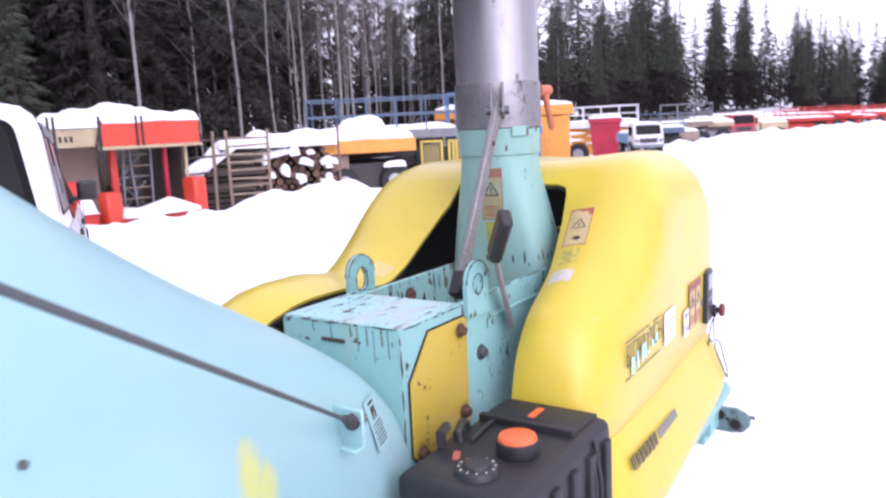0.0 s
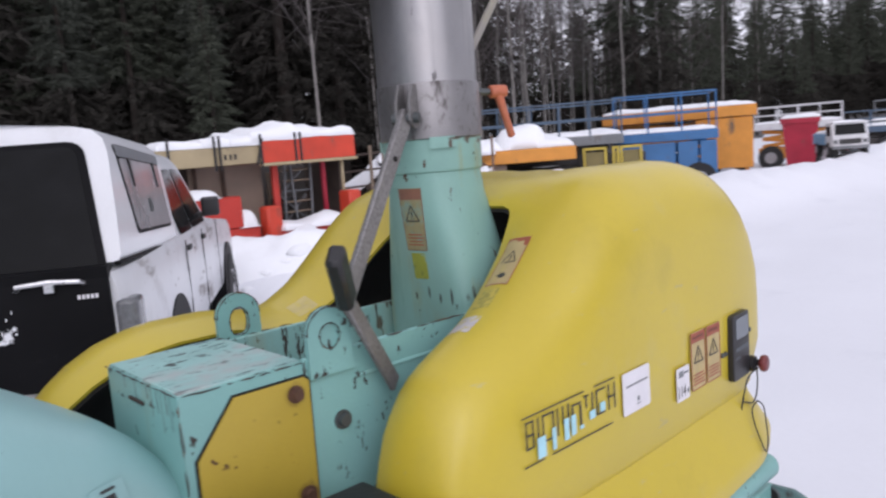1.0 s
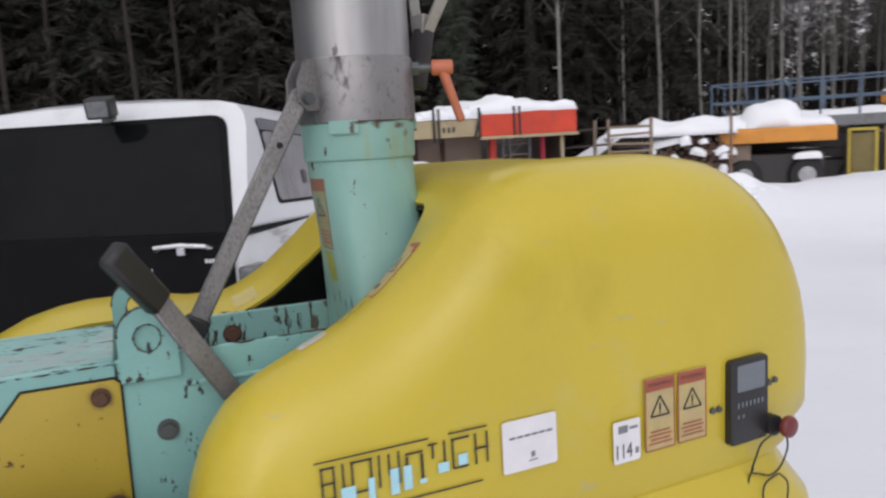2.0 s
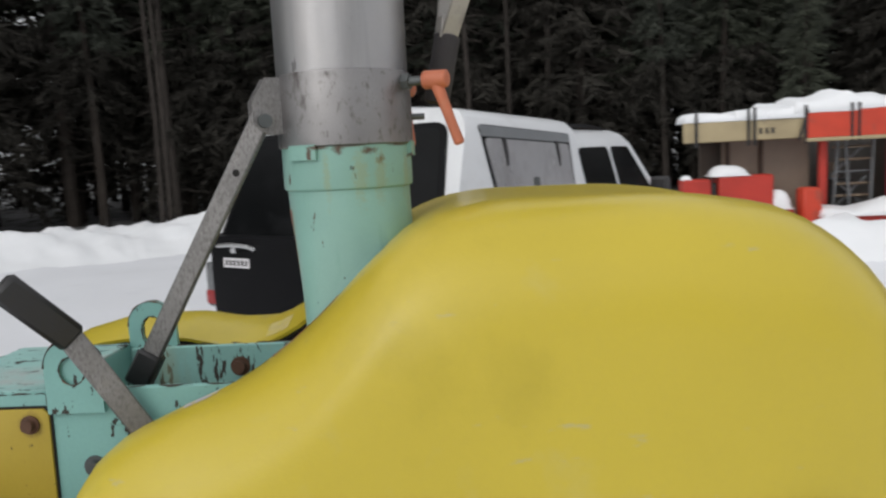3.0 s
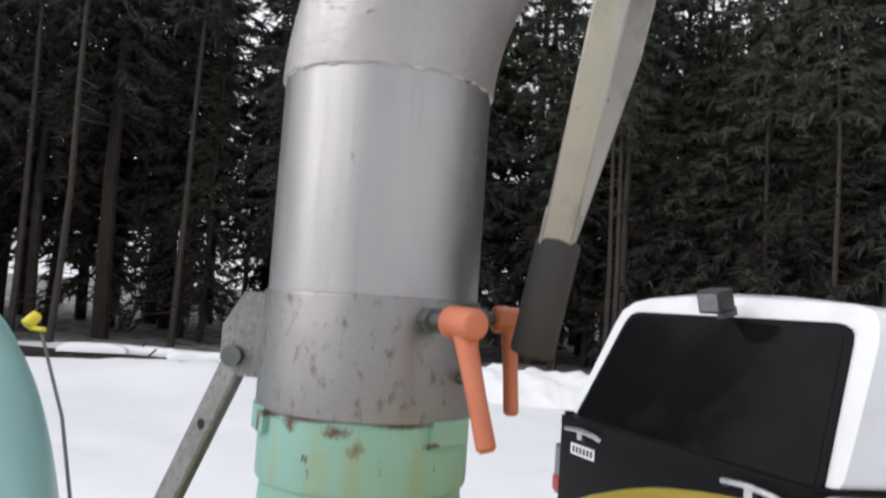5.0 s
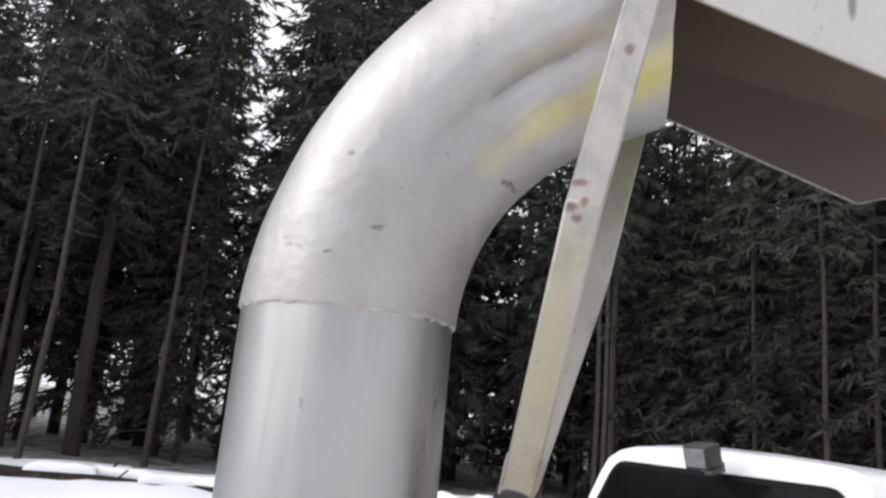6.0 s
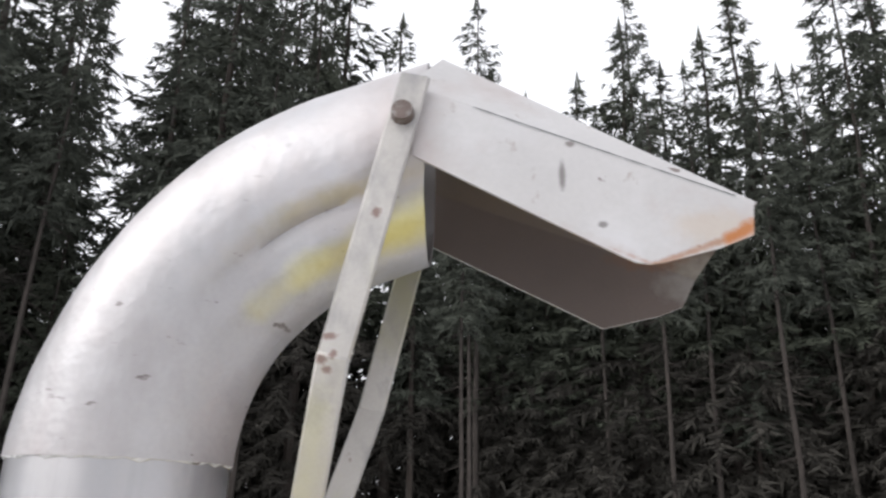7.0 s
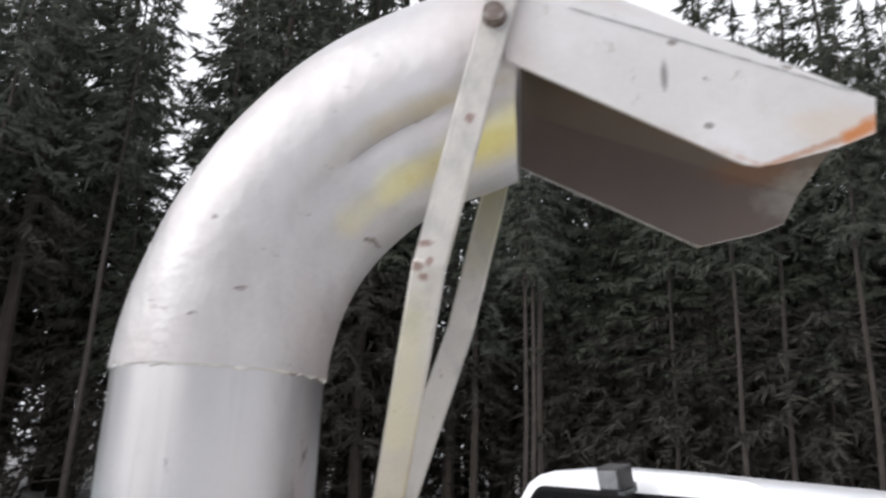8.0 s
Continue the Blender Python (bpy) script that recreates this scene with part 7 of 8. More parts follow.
# ---------------------------------------------------------------- parked machines
def snow_cap(m, length, width, height, seed, label="thick settled snow lying on a machine", lumps=0.5, name="snow_cap", dome=False):
    """A lumpy slab of snow, resting on z = 0 of m, with rounded overhanging edges."""
    nx, ny = max(14, int(length / 0.07)), max(8, int(width / 0.10))
    verts, faces = [], []
    for j in range(ny + 1):
        for i in range(nx + 1):
            u, v = math.sin((i / nx - 0.5) * math.pi * 0.96) / math.sin(0.48 * math.pi), math.sin((j / ny - 0.5) * math.pi * 0.9) / math.sin(0.45 * math.pi)
            e = max(0.0, 1 - max(abs(u) ** 6, abs(v) ** 4))
            if dome:
                e = max(0.0, 1 - (abs(u) ** 2.6 + abs(v) ** 2.6))
            h = height * e ** 0.45 * (1 + lumps * noise.noise((u * length * 1.1 + seed, v * width * 1.1, seed)) + 0.25 * lumps * noise.noise((u * length * 3 + seed, v * 3, seed)))
            dx = 0.03 * noise.noise((u * length * 2, v * 2, seed + 7))
            verts.append((u * length / 2 + dx, v * width / 2 + 0.03 * noise.noise((u * length * 2, v, seed + 3)), max(0.002, h)))
    for j in range(ny):
        for i in range(nx):
            a = j * (nx + 1) + i
            faces.append((a, a + 1, a + nx + 2, a + nx + 1))
    base = len(verts)
    rim = [i for i in range(nx + 1)] + [j * (nx + 1) + nx for j in range(1, ny + 1)] + [ny * (nx + 1) + i for i in range(nx - 1, -1, -1)] + [j * (nx + 1) for j in range(ny - 1, 0, -1)]
    for r in rim:
        x, y, z = verts[r]
        verts.append((x * 0.985, y * 0.97, -0.006))
    k = len(rim)
    for i in range(k):
        faces.append((rim[i], base + i, base + (i + 1) % k, rim[(i + 1) % k]))
    faces.append(tuple(range(base, base + k)))
    ob = raw_part(name, verts, faces, M_SNOWCAP, smooth=True)
    ob.matrix_world = m
    return tagged(ob, label, "snow", kind="stuff")


def box_part(name, lo, hi, mat, parent, label="", bevel=0.012):
    bm = bmesh.new()
    box(bm, lo, hi, bevel, segs=1)
    return part(name, bm, mat, parent, label)


def rod_part(name, p0, p1, r, mat, parent, label="", n=8):
    bm = bmesh.new()
    rod(bm, p0, p1, r, n=n)
    return part(name, bm, mat, parent, label)


def railing(parent, x0, x1, y0, y1, z, h, mat, step=0.55, r=0.016, mid=True):
    """A railing round a deck: single posts and rails, each a part."""
    for y in (y0, y1):
        k = max(2, int(abs(x1 - x0) / step))
        for i in range(k + 1):
            x = x0 + (x1 - x0) * i / k
            rod_part("post", (x, y, z), (x, y, z + h), r, mat, parent)
        for zz in ((z + h, z + h * 0.5) if mid else (z + h,)):
            rod_part("rail", (x0, y, zz), (x1, y, zz), r, mat, parent)
    for x in (x0, x1):
        for zz in ((z + h, z + h * 0.5) if mid else (z + h,)):
            rod_part("rail", (x, y0, zz), (x, y1, zz), r, mat, parent)


def tyre_part(parent, x, y, z, r, w):
    bm = bmesh.new()
    rr = []
    for q, yy in ((0.5, -w / 2), (0.92, -w / 2), (1.0, -w / 2 + 0.04), (1.0, w / 2 - 0.04), (0.92, w / 2), (0.5, w / 2)):
        rr.append([(x + r * q * math.cos(2 * math.pi * k / 20), y + yy, z + r * q * math.sin(2 * math.pi * k / 20)) for k in range(20)])
    loft(bm, rr)
    bmesh.ops.recalc_face_normals(bm, faces=bm.faces)
    t = part("wheel", bm, M_TYRE, parent, "black machine tyre")
    bm = bmesh.new()
    rod(bm, (x, y - w / 2 - 0.01, z), (x, y + w / 2 + 0.01, z), r * 0.48, n=16)
    part("rim", bm, M_RIM, t)


def scissor_lift(label, x, y, heading, length, width, deck_z, deck_mat, body_mat, rail_mat=None, rail_h=1.0, seed=1, snow=0.14, mid=True, deck_t=0.18, name="scissor_lift"):
    """A folded scissor lift: chassis on wheels, folded arms, deck, railing."""
    gz = ground_z(x, y) - 0.05
    m = pose(x, y, gz, 0, 0, heading)
    ob = thing(name, label, "scissor lift", m, "machines parked along the yard")
    h, w = length / 2, width / 2
    dz = deck_z - gz
    box_part("chassis", (-h * 0.9, -w * 0.8, 0.30), (h * 0.9, w * 0.8, 0.62), body_mat, ob, "", 0.02)
    for sx in (-0.62, 0.62):
        for sy in (-0.82, 0.82):
            tyre_part(ob, h * sx, w * sy, 0.34, 0.34, 0.22)
    levels = max(1, int((dz - 0.85) / 0.16))
    for k in range(levels):
        z0 = 0.66 + (dz - deck_t - 0.70) * k / levels
        z1 = 0.66 + (dz - deck_t - 0.70) * (k + 1) / levels
        for sy in (-0.55, 0.55):
            for a, b in ((-1, 1), (1, -1)):
                bm = bmesh.new()
                bar(bm, (a * h * 0.82, w * sy, z0), (b * h * 0.82, w * sy + 0.05, z1), 0.09, 0.04, (0, 1, 0), 0.004)
                part("scissor_arm", bm, body_mat, ob)
    box_part("deck", (-h, -w, dz - deck_t), (h, w, dz), deck_mat, ob, "", 0.015)
    for k in range(int(length / 0.7) + 1):
        xx = -h + 0.08 + k * (length - 0.16) / max(1, int(length / 0.7))
        box_part("deck_rib", (xx - 0.02, -w - 0.012, dz - deck_t + 0.02), (xx + 0.02, -w + 0.01, dz - 0.02), deck_mat, ob, "", 0.003)
    if rail_mat:
        railing(ob, -h + 0.03, h - 0.03, -w + 0.03, w - 0.03, dz, rail_h, rail_mat, mid=mid)
    if snow:
        snow_cap(m @ Matrix.Translation((0, 0, dz + 0.004)), length * 0.99, width * 0.99, snow, seed)
    return ob, m, dz


# red and tan lift with boards hung under its deck
LX, LY = 4.15, 8.55
gz = ground_z(LX, LY) - 0.04
red_lift = thing("platform_lift", "old red and tan platform lift loaded with snow", "platform lift", pose(LX, LY, gz, 0, 0, -2), "machines parked along the yard")
o = -gz
rl = lambda nm, x0, x1, y0, y1, z0, z1, mat, lab="", b=0.012: box_part(nm, (x0 - LX, y0 - LY, z0 + o), (x1 - LX, y1 - LY, z1 + o), mat, red_lift, lab, b)
rl("tan_deck_side", 2.71, 4.10, 7.98, 8.04, 1.48, 1.72, M_P_TAN, "tan painted deck side")
rl("red_deck_side", 4.12, 5.60, 7.96, 8.03, 1.47, 1.80, M_P_ORANGE_RED, "bright orange red deck side")
rl("deck_lip", 4.10, 5.62, 7.94, 8.05, 1.43, 1.475, M_P_TAN)
rl("deck", 3.0, 5.60, 8.04, 8.85, 1.48, 1.60, M_P_BROWN)
for x in (2.85, 3.45, 3.52, 4.10, 4.62, 4.70):
    rl("strap", x - 0.015, x + 0.015, 7.945, 7.962, 1.42, 1.86, M_BLACK, "", 0.002)
rl("lettering_bars", 3.58, 3.61, 7.970, 7.981, 1.55, 1.62, M_INK, "", 0.0)
for x in (3.65, 3.72):
    rl("lettering_bars", x, x + 0.03, 7.970, 7.981, 1.55, 1.62, M_INK, "", 0.0)
rl("back_panel", 4.20, 5.62, 9.30, 9.36, 0.35, 1.48, M_P_DIM, "dark board wall at the back")
rl("side_panel", 5.50, 5.56, 8.30, 9.30, 0.35, 1.48, M_OLDBOARD)
for k in range(4):
    rl("stored_board", 4.30 + 0.17 * k, 4.38 + 0.17 * k, 8.92 + 0.05 * (k % 2), 8.97 + 0.05 * (k % 2), 0.45, 1.15 + 0.09 * (k % 3), M_PLANK)
rl("hung_board", 3.30, 4.36, 8.52, 8.56, 0.50, 1.48, M_P_BROWN, "brown weathered board")
for x in (3.34, 3.74):
    rl("board_batten", x, x + 0.05, 8.47, 8.52, 0.50, 1.48, M_LOG)
rl("back_panel", 3.06, 3.68, 8.66, 8.71, 0.45, 1.48, M_OLDBOARD, "dark board wall at the back")
rl("mast", 4.36, 4.46, 8.22, 8.28, 0.40, 1.48, M_P_RED, "red mast post")
rl("mast", 5.15, 5.215, 8.20, 8.26, 0.40, 1.46, M_P_CRIMSON)
rl("prop", 5.36, 5.40, 8.0, 8.04, 0.75, 1.45, M_P_TAN)
for k in range(6):
    rl("scissor_rung", 4.60, 5.06, 8.40 + 0.03 * (k % 2), 8.44 + 0.03 * (k % 2), 0.58 + 0.15 * k, 0.61 + 0.15 * k, M_PLANK if k % 3 else M_P_GREY)
for x0, x1 in ((4.58, 4.64), (4.79, 4.73), (5.02, 5.06)):
    bm = bmesh.new()
    bar(bm, (x0 - LX, 8.37 - LY, 0.48 + o), (x1 - LX, 8.37 - LY, 1.45 + o), 0.028, 0.03, (0, 1, 0), 0.003)
    part("scissor_rail", bm, M_P_GREY, red_lift)
for z0, z1 in ((0.55, 0.98), (0.98, 0.60), (1.0, 1.38)):
    bm = bmesh.new()
    bar(bm, (4.61 - LX, 8.50 - LY, z0 + o), (5.03 - LX, 8.50 - LY, z1 + o), 0.026, 0.014, (0, 1, 0), 0.003)
    part("scissor_brace", bm, M_P_GREY, red_lift)
rl("motor_unit", 4.66, 4.92, 8.56, 8.9, 0.45, 0.95, M_P_DARK)
rl("outrigger", 4.04, 4.26, 7.85, 8.10, 0.42, 0.90, M_P_ORANGE_RED, "red outrigger box", 0.03)
rl("outrigger", 5.32, 5.53, 7.80, 8.10, 0.50, 1.00, M_P_ORANGE_RED, "red outrigger box", 0.03)
rl("base_beam", 4.20, 5.45, 7.85, 8.05, 0.40, 0.56, M_P_RED)
rl("drawbar", 2.70, 3.97, 7.95, 8.15, 0.48, 0.66, M_P_RED)
rl("engine_cover", 2.69, 3.01, 7.92, 8.20, 0.66, 1.05, M_P_RED, "", 0.02)
rl("control_box", 3.015, 3.095, 8.0, 8.2, 0.66, 1.0, M_P_DARK, "", 0.01)
rl("engine_cover", 3.10, 3.73, 7.92, 8.25, 0.66, 1.075, M_P_RED, "", 0.02)
rl("chassis", 2.7, 5.5, 8.1, 9.4, 0.30, 0.50, M_P_DARK)
bm = bmesh.new()
bar(bm, (4.02 - LX, 7.94 - LY, 1.46 + o), (4.12 - LX, 7.94 - LY, 1.80 + o), 0.03, 0.012, (0, 1, 0))
part("cable_strap", bm, M_BLACK, red_lift)
base = pose(LX, LY, gz, 0, 0, -2) @ Matrix.Translation((0, 0, o))
snow_cap(base @ Matrix.Translation((3.02 - LX, 8.20 - LY, 1.722)), 0.62, 0.46, 0.11, 2, lumps=0.3)
for x, w, z, h, sd in ((3.50, 0.40, 1.722, 0.13, 3), (3.88, 0.44, 1.722, 0.17, 8), (4.38, 0.82, 1.77, 0.23, 4), (5.14, 0.96, 1.79, 0.16, 5)):
    snow_cap(base @ Matrix.Translation((x - LX, 8.38 - LY, z)), w, 0.86, h, sd, lumps=0.6)
snow_cap(base @ Matrix.Translation((4.8 - LX, 7.95 - LY, 0.56)), 1.15, 0.40, 0.13, 6, lumps=0.7)
snow_cap(base @ Matrix.Translation((3.24 - LX, 8.07 - LY, 1.078)), 0.46, 0.32, 0.12, 7, lumps=0.3, dome=True)
snow_cap(base @ Matrix.Translation((2.74 - LX, 8.03 - LY, 1.052)), 0.10, 0.18, 0.05, 9, lumps=0.3, dome=True)
snow_cap(base @ Matrix.Translation((3.82 - LX, 8.06 - LY, 0.662)), 0.30, 0.30, 0.22, 10, lumps=0.3, dome=True)

# timber rack and log pile
rack = thing("timber_rack", "rusty pipe rack of uprights and rungs", "rack", pose(6.52, 8.02, ground_z(6.52, 8.02) - 0.05, 0, 0, -42), "")
rz = 1.62 - (ground_z(6.52, 8.02) - 0.05)
for x, lean in ((-0.50, 0.02), (-0.27, -0.015), (0.31, 0.02)):
    rod_part("upright", (x, 0, 0), (x + lean, 0.03, rz), 0.026, M_PLANK, rack)
for k in range(8):
    z = 0.30 + k * (rz - 0.42) / 7
    rod_part("rung", (-0.28, 0, z), (0.32, 0.01, z + 0.02 * math.sin(k * 2.3)), 0.018, M_PLANK, rack)
    if k % 2:
        rod_part("rung", (-0.95, 0.05, z - 0.03), (-0.28, 0.02, z), 0.016, M_OLDBOARD, rack)
rod_part("upright", (1.42, 0.1, 0), (1.42, 0.1, rz), 0.02, M_RUSTROD, rack)

log_base = pose(7.86, 8.30, ground_z(7.86, 8.30) - 0.05, 0, 0, -40)
rng = random.Random(21)
for row in range(9):
    for k in range(10 - (row > 6)):
        r = rng.uniform(0.036, 0.066)
        x = -0.62 + k * 0.132 + (0.066 if row % 2 else 0) + rng.uniform(-0.015, 0.015)
        z = 0.30 + row * 0.098
        y = rng.uniform(-0.14, 0.08)
        lg = thing("log", "short brown log stacked in a snowy pile", "log", log_base @ Matrix.Translation((x, y, z)), "logs in the pile")
        bm = bmesh.new()
        rod(bm, (0, 0, 0), (0.01, 1.6, 0), r, r * 0.93, 10)
        part("bark", bm, M_LOG, lg)
        bm = bmesh.new()
        rod(bm, (0, -0.004, 0), (0, 0.001, 0), r * 0.86, n=10)
        part("log_end", bm, M_LOGEND, lg)
snow_cap(log_base @ Matrix.Translation((-0.05, 0.75, 1.17)), 1.55, 1.9, 0.22, 31, "thick snow on the log pile", 0.8)
snow_cap(log_base @ Matrix.Translation((-0.62, 0.35, 0.95)) @ pose(0, 0, 0, 0, -12, 0), 1.1, 1.0, 0.16, 33, "snow slumped over the log pile", 0.8)
rng = random.Random(5)
for k in range(22):
    x, z = rng.uniform(-0.55, 0.58), rng.uniform(0.36, 1.08)
    if rng.random() < z:
        snow_cap(log_base @ Matrix.Translation((x, -0.17, z)) @ pose(0, 0, 0, rng.uniform(10, 40), rng.uniform(-25, 25), 0), rng.uniform(0.10, 0.26), rng.uniform(0.14, 0.22), rng.uniform(0.05, 0.10), 40 + k, "lump of snow caught on the log ends", 0.9, "snow_lump", True)
plank = thing("plank_stack", "grey boards under snow beside the log pile", "boards", pose(6.75, 9.2, ground_z(6.75, 9.2), 0, 0, -35))
brng = random.Random(9)
for k in range(13):
    y = brng.uniform(-0.08, 0.08)
    box_part("board", (-0.98 + 0.115 * k + brng.uniform(-0.06, 0.06), -0.5 + y, 0.05 + 0.085 * k), (0.75 + brng.uniform(-0.1, 0.1), 0.5 + y, 0.11 + 0.085 * k), M_OLDBOARD, plank, "", 0.004)
snow_cap(plank.matrix_world @ Matrix.Translation((0.52, 0, 1.15)), 0.75, 1.15, 0.13, 51, lumps=0.9)
snow_cap(plank.matrix_world @ Matrix.Translation((-0.28, 0, 0.66)) @ pose(0, 0, 0, 0, -36, 0), 1.75, 1.15, 0.15, 52, lumps=0.9)

# orange platform with a heap of snow
gz = ground_z(8.98, 7.95)
plat = thing("work_platform", "orange deck on a dark undercarriage with a heap of snow", "work platform", pose(8.98, 7.62, gz, 0, 0, -38.5), "machines parked along the yard")
o = -gz
box_part("deck_side", (-0.84, -0.16, 1.13 + o), (0.84, -0.08, 1.36 + o), M_P_ORANGE, plat, "orange deck side")
box_part("deck", (-0.84, -0.08, 1.15 + o), (0.84, 1.3, 1.30 + o), M_P_ORANGE, plat)
box_part("undercarriage", (-0.7, 0.1, 0.25 + o), (0.72, 1.1, 0.95 + o), M_P_DARK, plat, "dark undercarriage")
box_part("brown_board", (-0.80, 0.02, 0.55 + o), (-0.35, 0.06, 1.12 + o), M_P_BROWN, plat)
tyre_part(plat, 0.45, 0.05, 0.62 + o, 0.26, 0.22)
tyre_part(plat, -0.45, 0.05, 0.62 + o, 0.26, 0.22)
pm = pose(8.98, 7.62, 0, 0, 0, -38.5)
snow_cap(pm @ Matrix.Translation((-0.02, 0.5, 1.365)), 0.95, 1.1, 0.40, 61, "rounded heap of snow on the orange deck", 0.35, "snow_heap", True)
snow_cap(pm @ Matrix.Translation((-0.60, 0.4, 1.36)), 0.42, 0.8, 0.20, 62, "rounded heap of snow on the orange deck", 0.4, "snow_heap", True)
snow_cap(pm @ Matrix.Translation((0.52, 0.45, 1.355)), 0.66, 1.0, 0.14, 63)
snow_cap(pm @ Matrix.Translation((-0.72, 0.0, 0.98)), 0.32, 0.22, 0.14, 64, "lump of snow on the undercarriage")
snow_cap(pm @ Matrix.Translation((0.45, -0.02, 0.87)), 0.40, 0.22, 0.10, 65, "lump of snow on a tyre")

# lifts further along the row
scissor_lift("long grey scissor lift with blue railing and snowy deck", 10.62, 8.55, -52, 2.9, 1.4, 1.50, M_P_GREY, M_P_DARK, M_P_BLUEGREY, 0.62, 71, 0.10)
lift, _, dz = scissor_lift("orange scissor lift with a wide deck under snow", 13.75, 7.5, -60, 3.0, 1.6, 1.88, M_P_ORANGE, M_P_ORANGE, None, 0.6, 72, 0.10, deck_t=0.22)
box_part("power_box", (0.35, -0.78, 0.45), (1.42, 0.5, dz - 0.24), M_P_ORANGE, lift, "orange steel power box under the deck", 0.02)
lift, _, dz = scissor_lift("blue scissor lift with a high railing", 12.25, 6.95, -55, 1.9, 1.2, 1.46, M_P_BLUE, M_P_BLUE, M_P_BLUE, 0.70, 73, 0.08)
for x0, x1 in ((-0.9, 0.18), (0.22, 0.58), (0.62, 0.92)):
    box_part("side_panel", (x0, -0.585, 0.42), (x1, -0.55, dz - 0.20), M_P_BLUE, lift, "blue steel side panel", 0.01)
frame_m = pose(10.55, 6.95, ground_z(10.55, 6.95), 0, 0, -54)
cage = thing("steel_cage", "open yellow steel cage frames standing in snow", "cage", frame_m, "machines parked along the yard")
for x0, x1 in ((-0.50, -0.12), (0.02, 0.10), (0.16, 0.50)):
    for x in (x0, x1):
        box_part("cage_post", (x - 0.022, -0.02, 0), (x + 0.022, 0.02, 1.28 - ground_z(10.55, 6.95)), M_P_YELLOW, cage, "", 0.004)
    for z in (0.35, 1.26 - ground_z(10.55, 6.95)):
        box_part("cage_rail", (x0, -0.02, z - 0.022), (x1, 0.02, z + 0.022), M_P_YELLOW, cage, "", 0.004)
    box_part("cage_panel", (x0 + 0.03, 0.03, 0.38), (x1 - 0.02, 0.045, 1.20 - ground_z(10.55, 6.95)), M_P_OLIVE, cage, "", 0.003)
box_part("back_board", (-0.6, 0.35, 0.1), (0.6, 0.4, 1.15 - ground_z(10.55, 6.95)), M_P_DARK, cage)
scissor_lift("white scissor lift with a white railing", 21.6, 8.25, -69, 2.3, 1.3, 1.44, M_P_WHITE, M_P_ORANGE, M_P_WHITE, 0.47, 74, 0.06)
g = thing("red_container", "crimson steel bin with a sloping rim", "bin", pose(19.2, 7.2, ground_z(19.2, 7.2), 0, 0, -68), "machines parked along the yard")
bm = bmesh.new()
loft(bm, [[(-0.32, -0.4, 0.1), (0.32, -0.4, 0.1), (0.32, 0.4, 0.1), (-0.32, 0.4, 0.1)], [(-0.42, -0.5, 1.2), (0.42, -0.5, 1.2), (0.42, 0.5, 1.2), (-0.42, 0.5, 1.2)], [(-0.46, -0.54, 1.2), (0.46, -0.54, 1.2), (0.46, 0.54, 1.2), (-0.46, 0.54, 1.2)], [(-0.46, -0.54, 1.32), (0.46, -0.54, 1.32), (0.46, 0.54, 1.32), (-0.46, 0.54, 1.32)]])
part("bin_body", bm, M_P_CRIMSON, g)
snow_cap(g.matrix_world @ Matrix.Translation((0, 0, 1.325)), 0.9, 1.05, 0.08, 81)


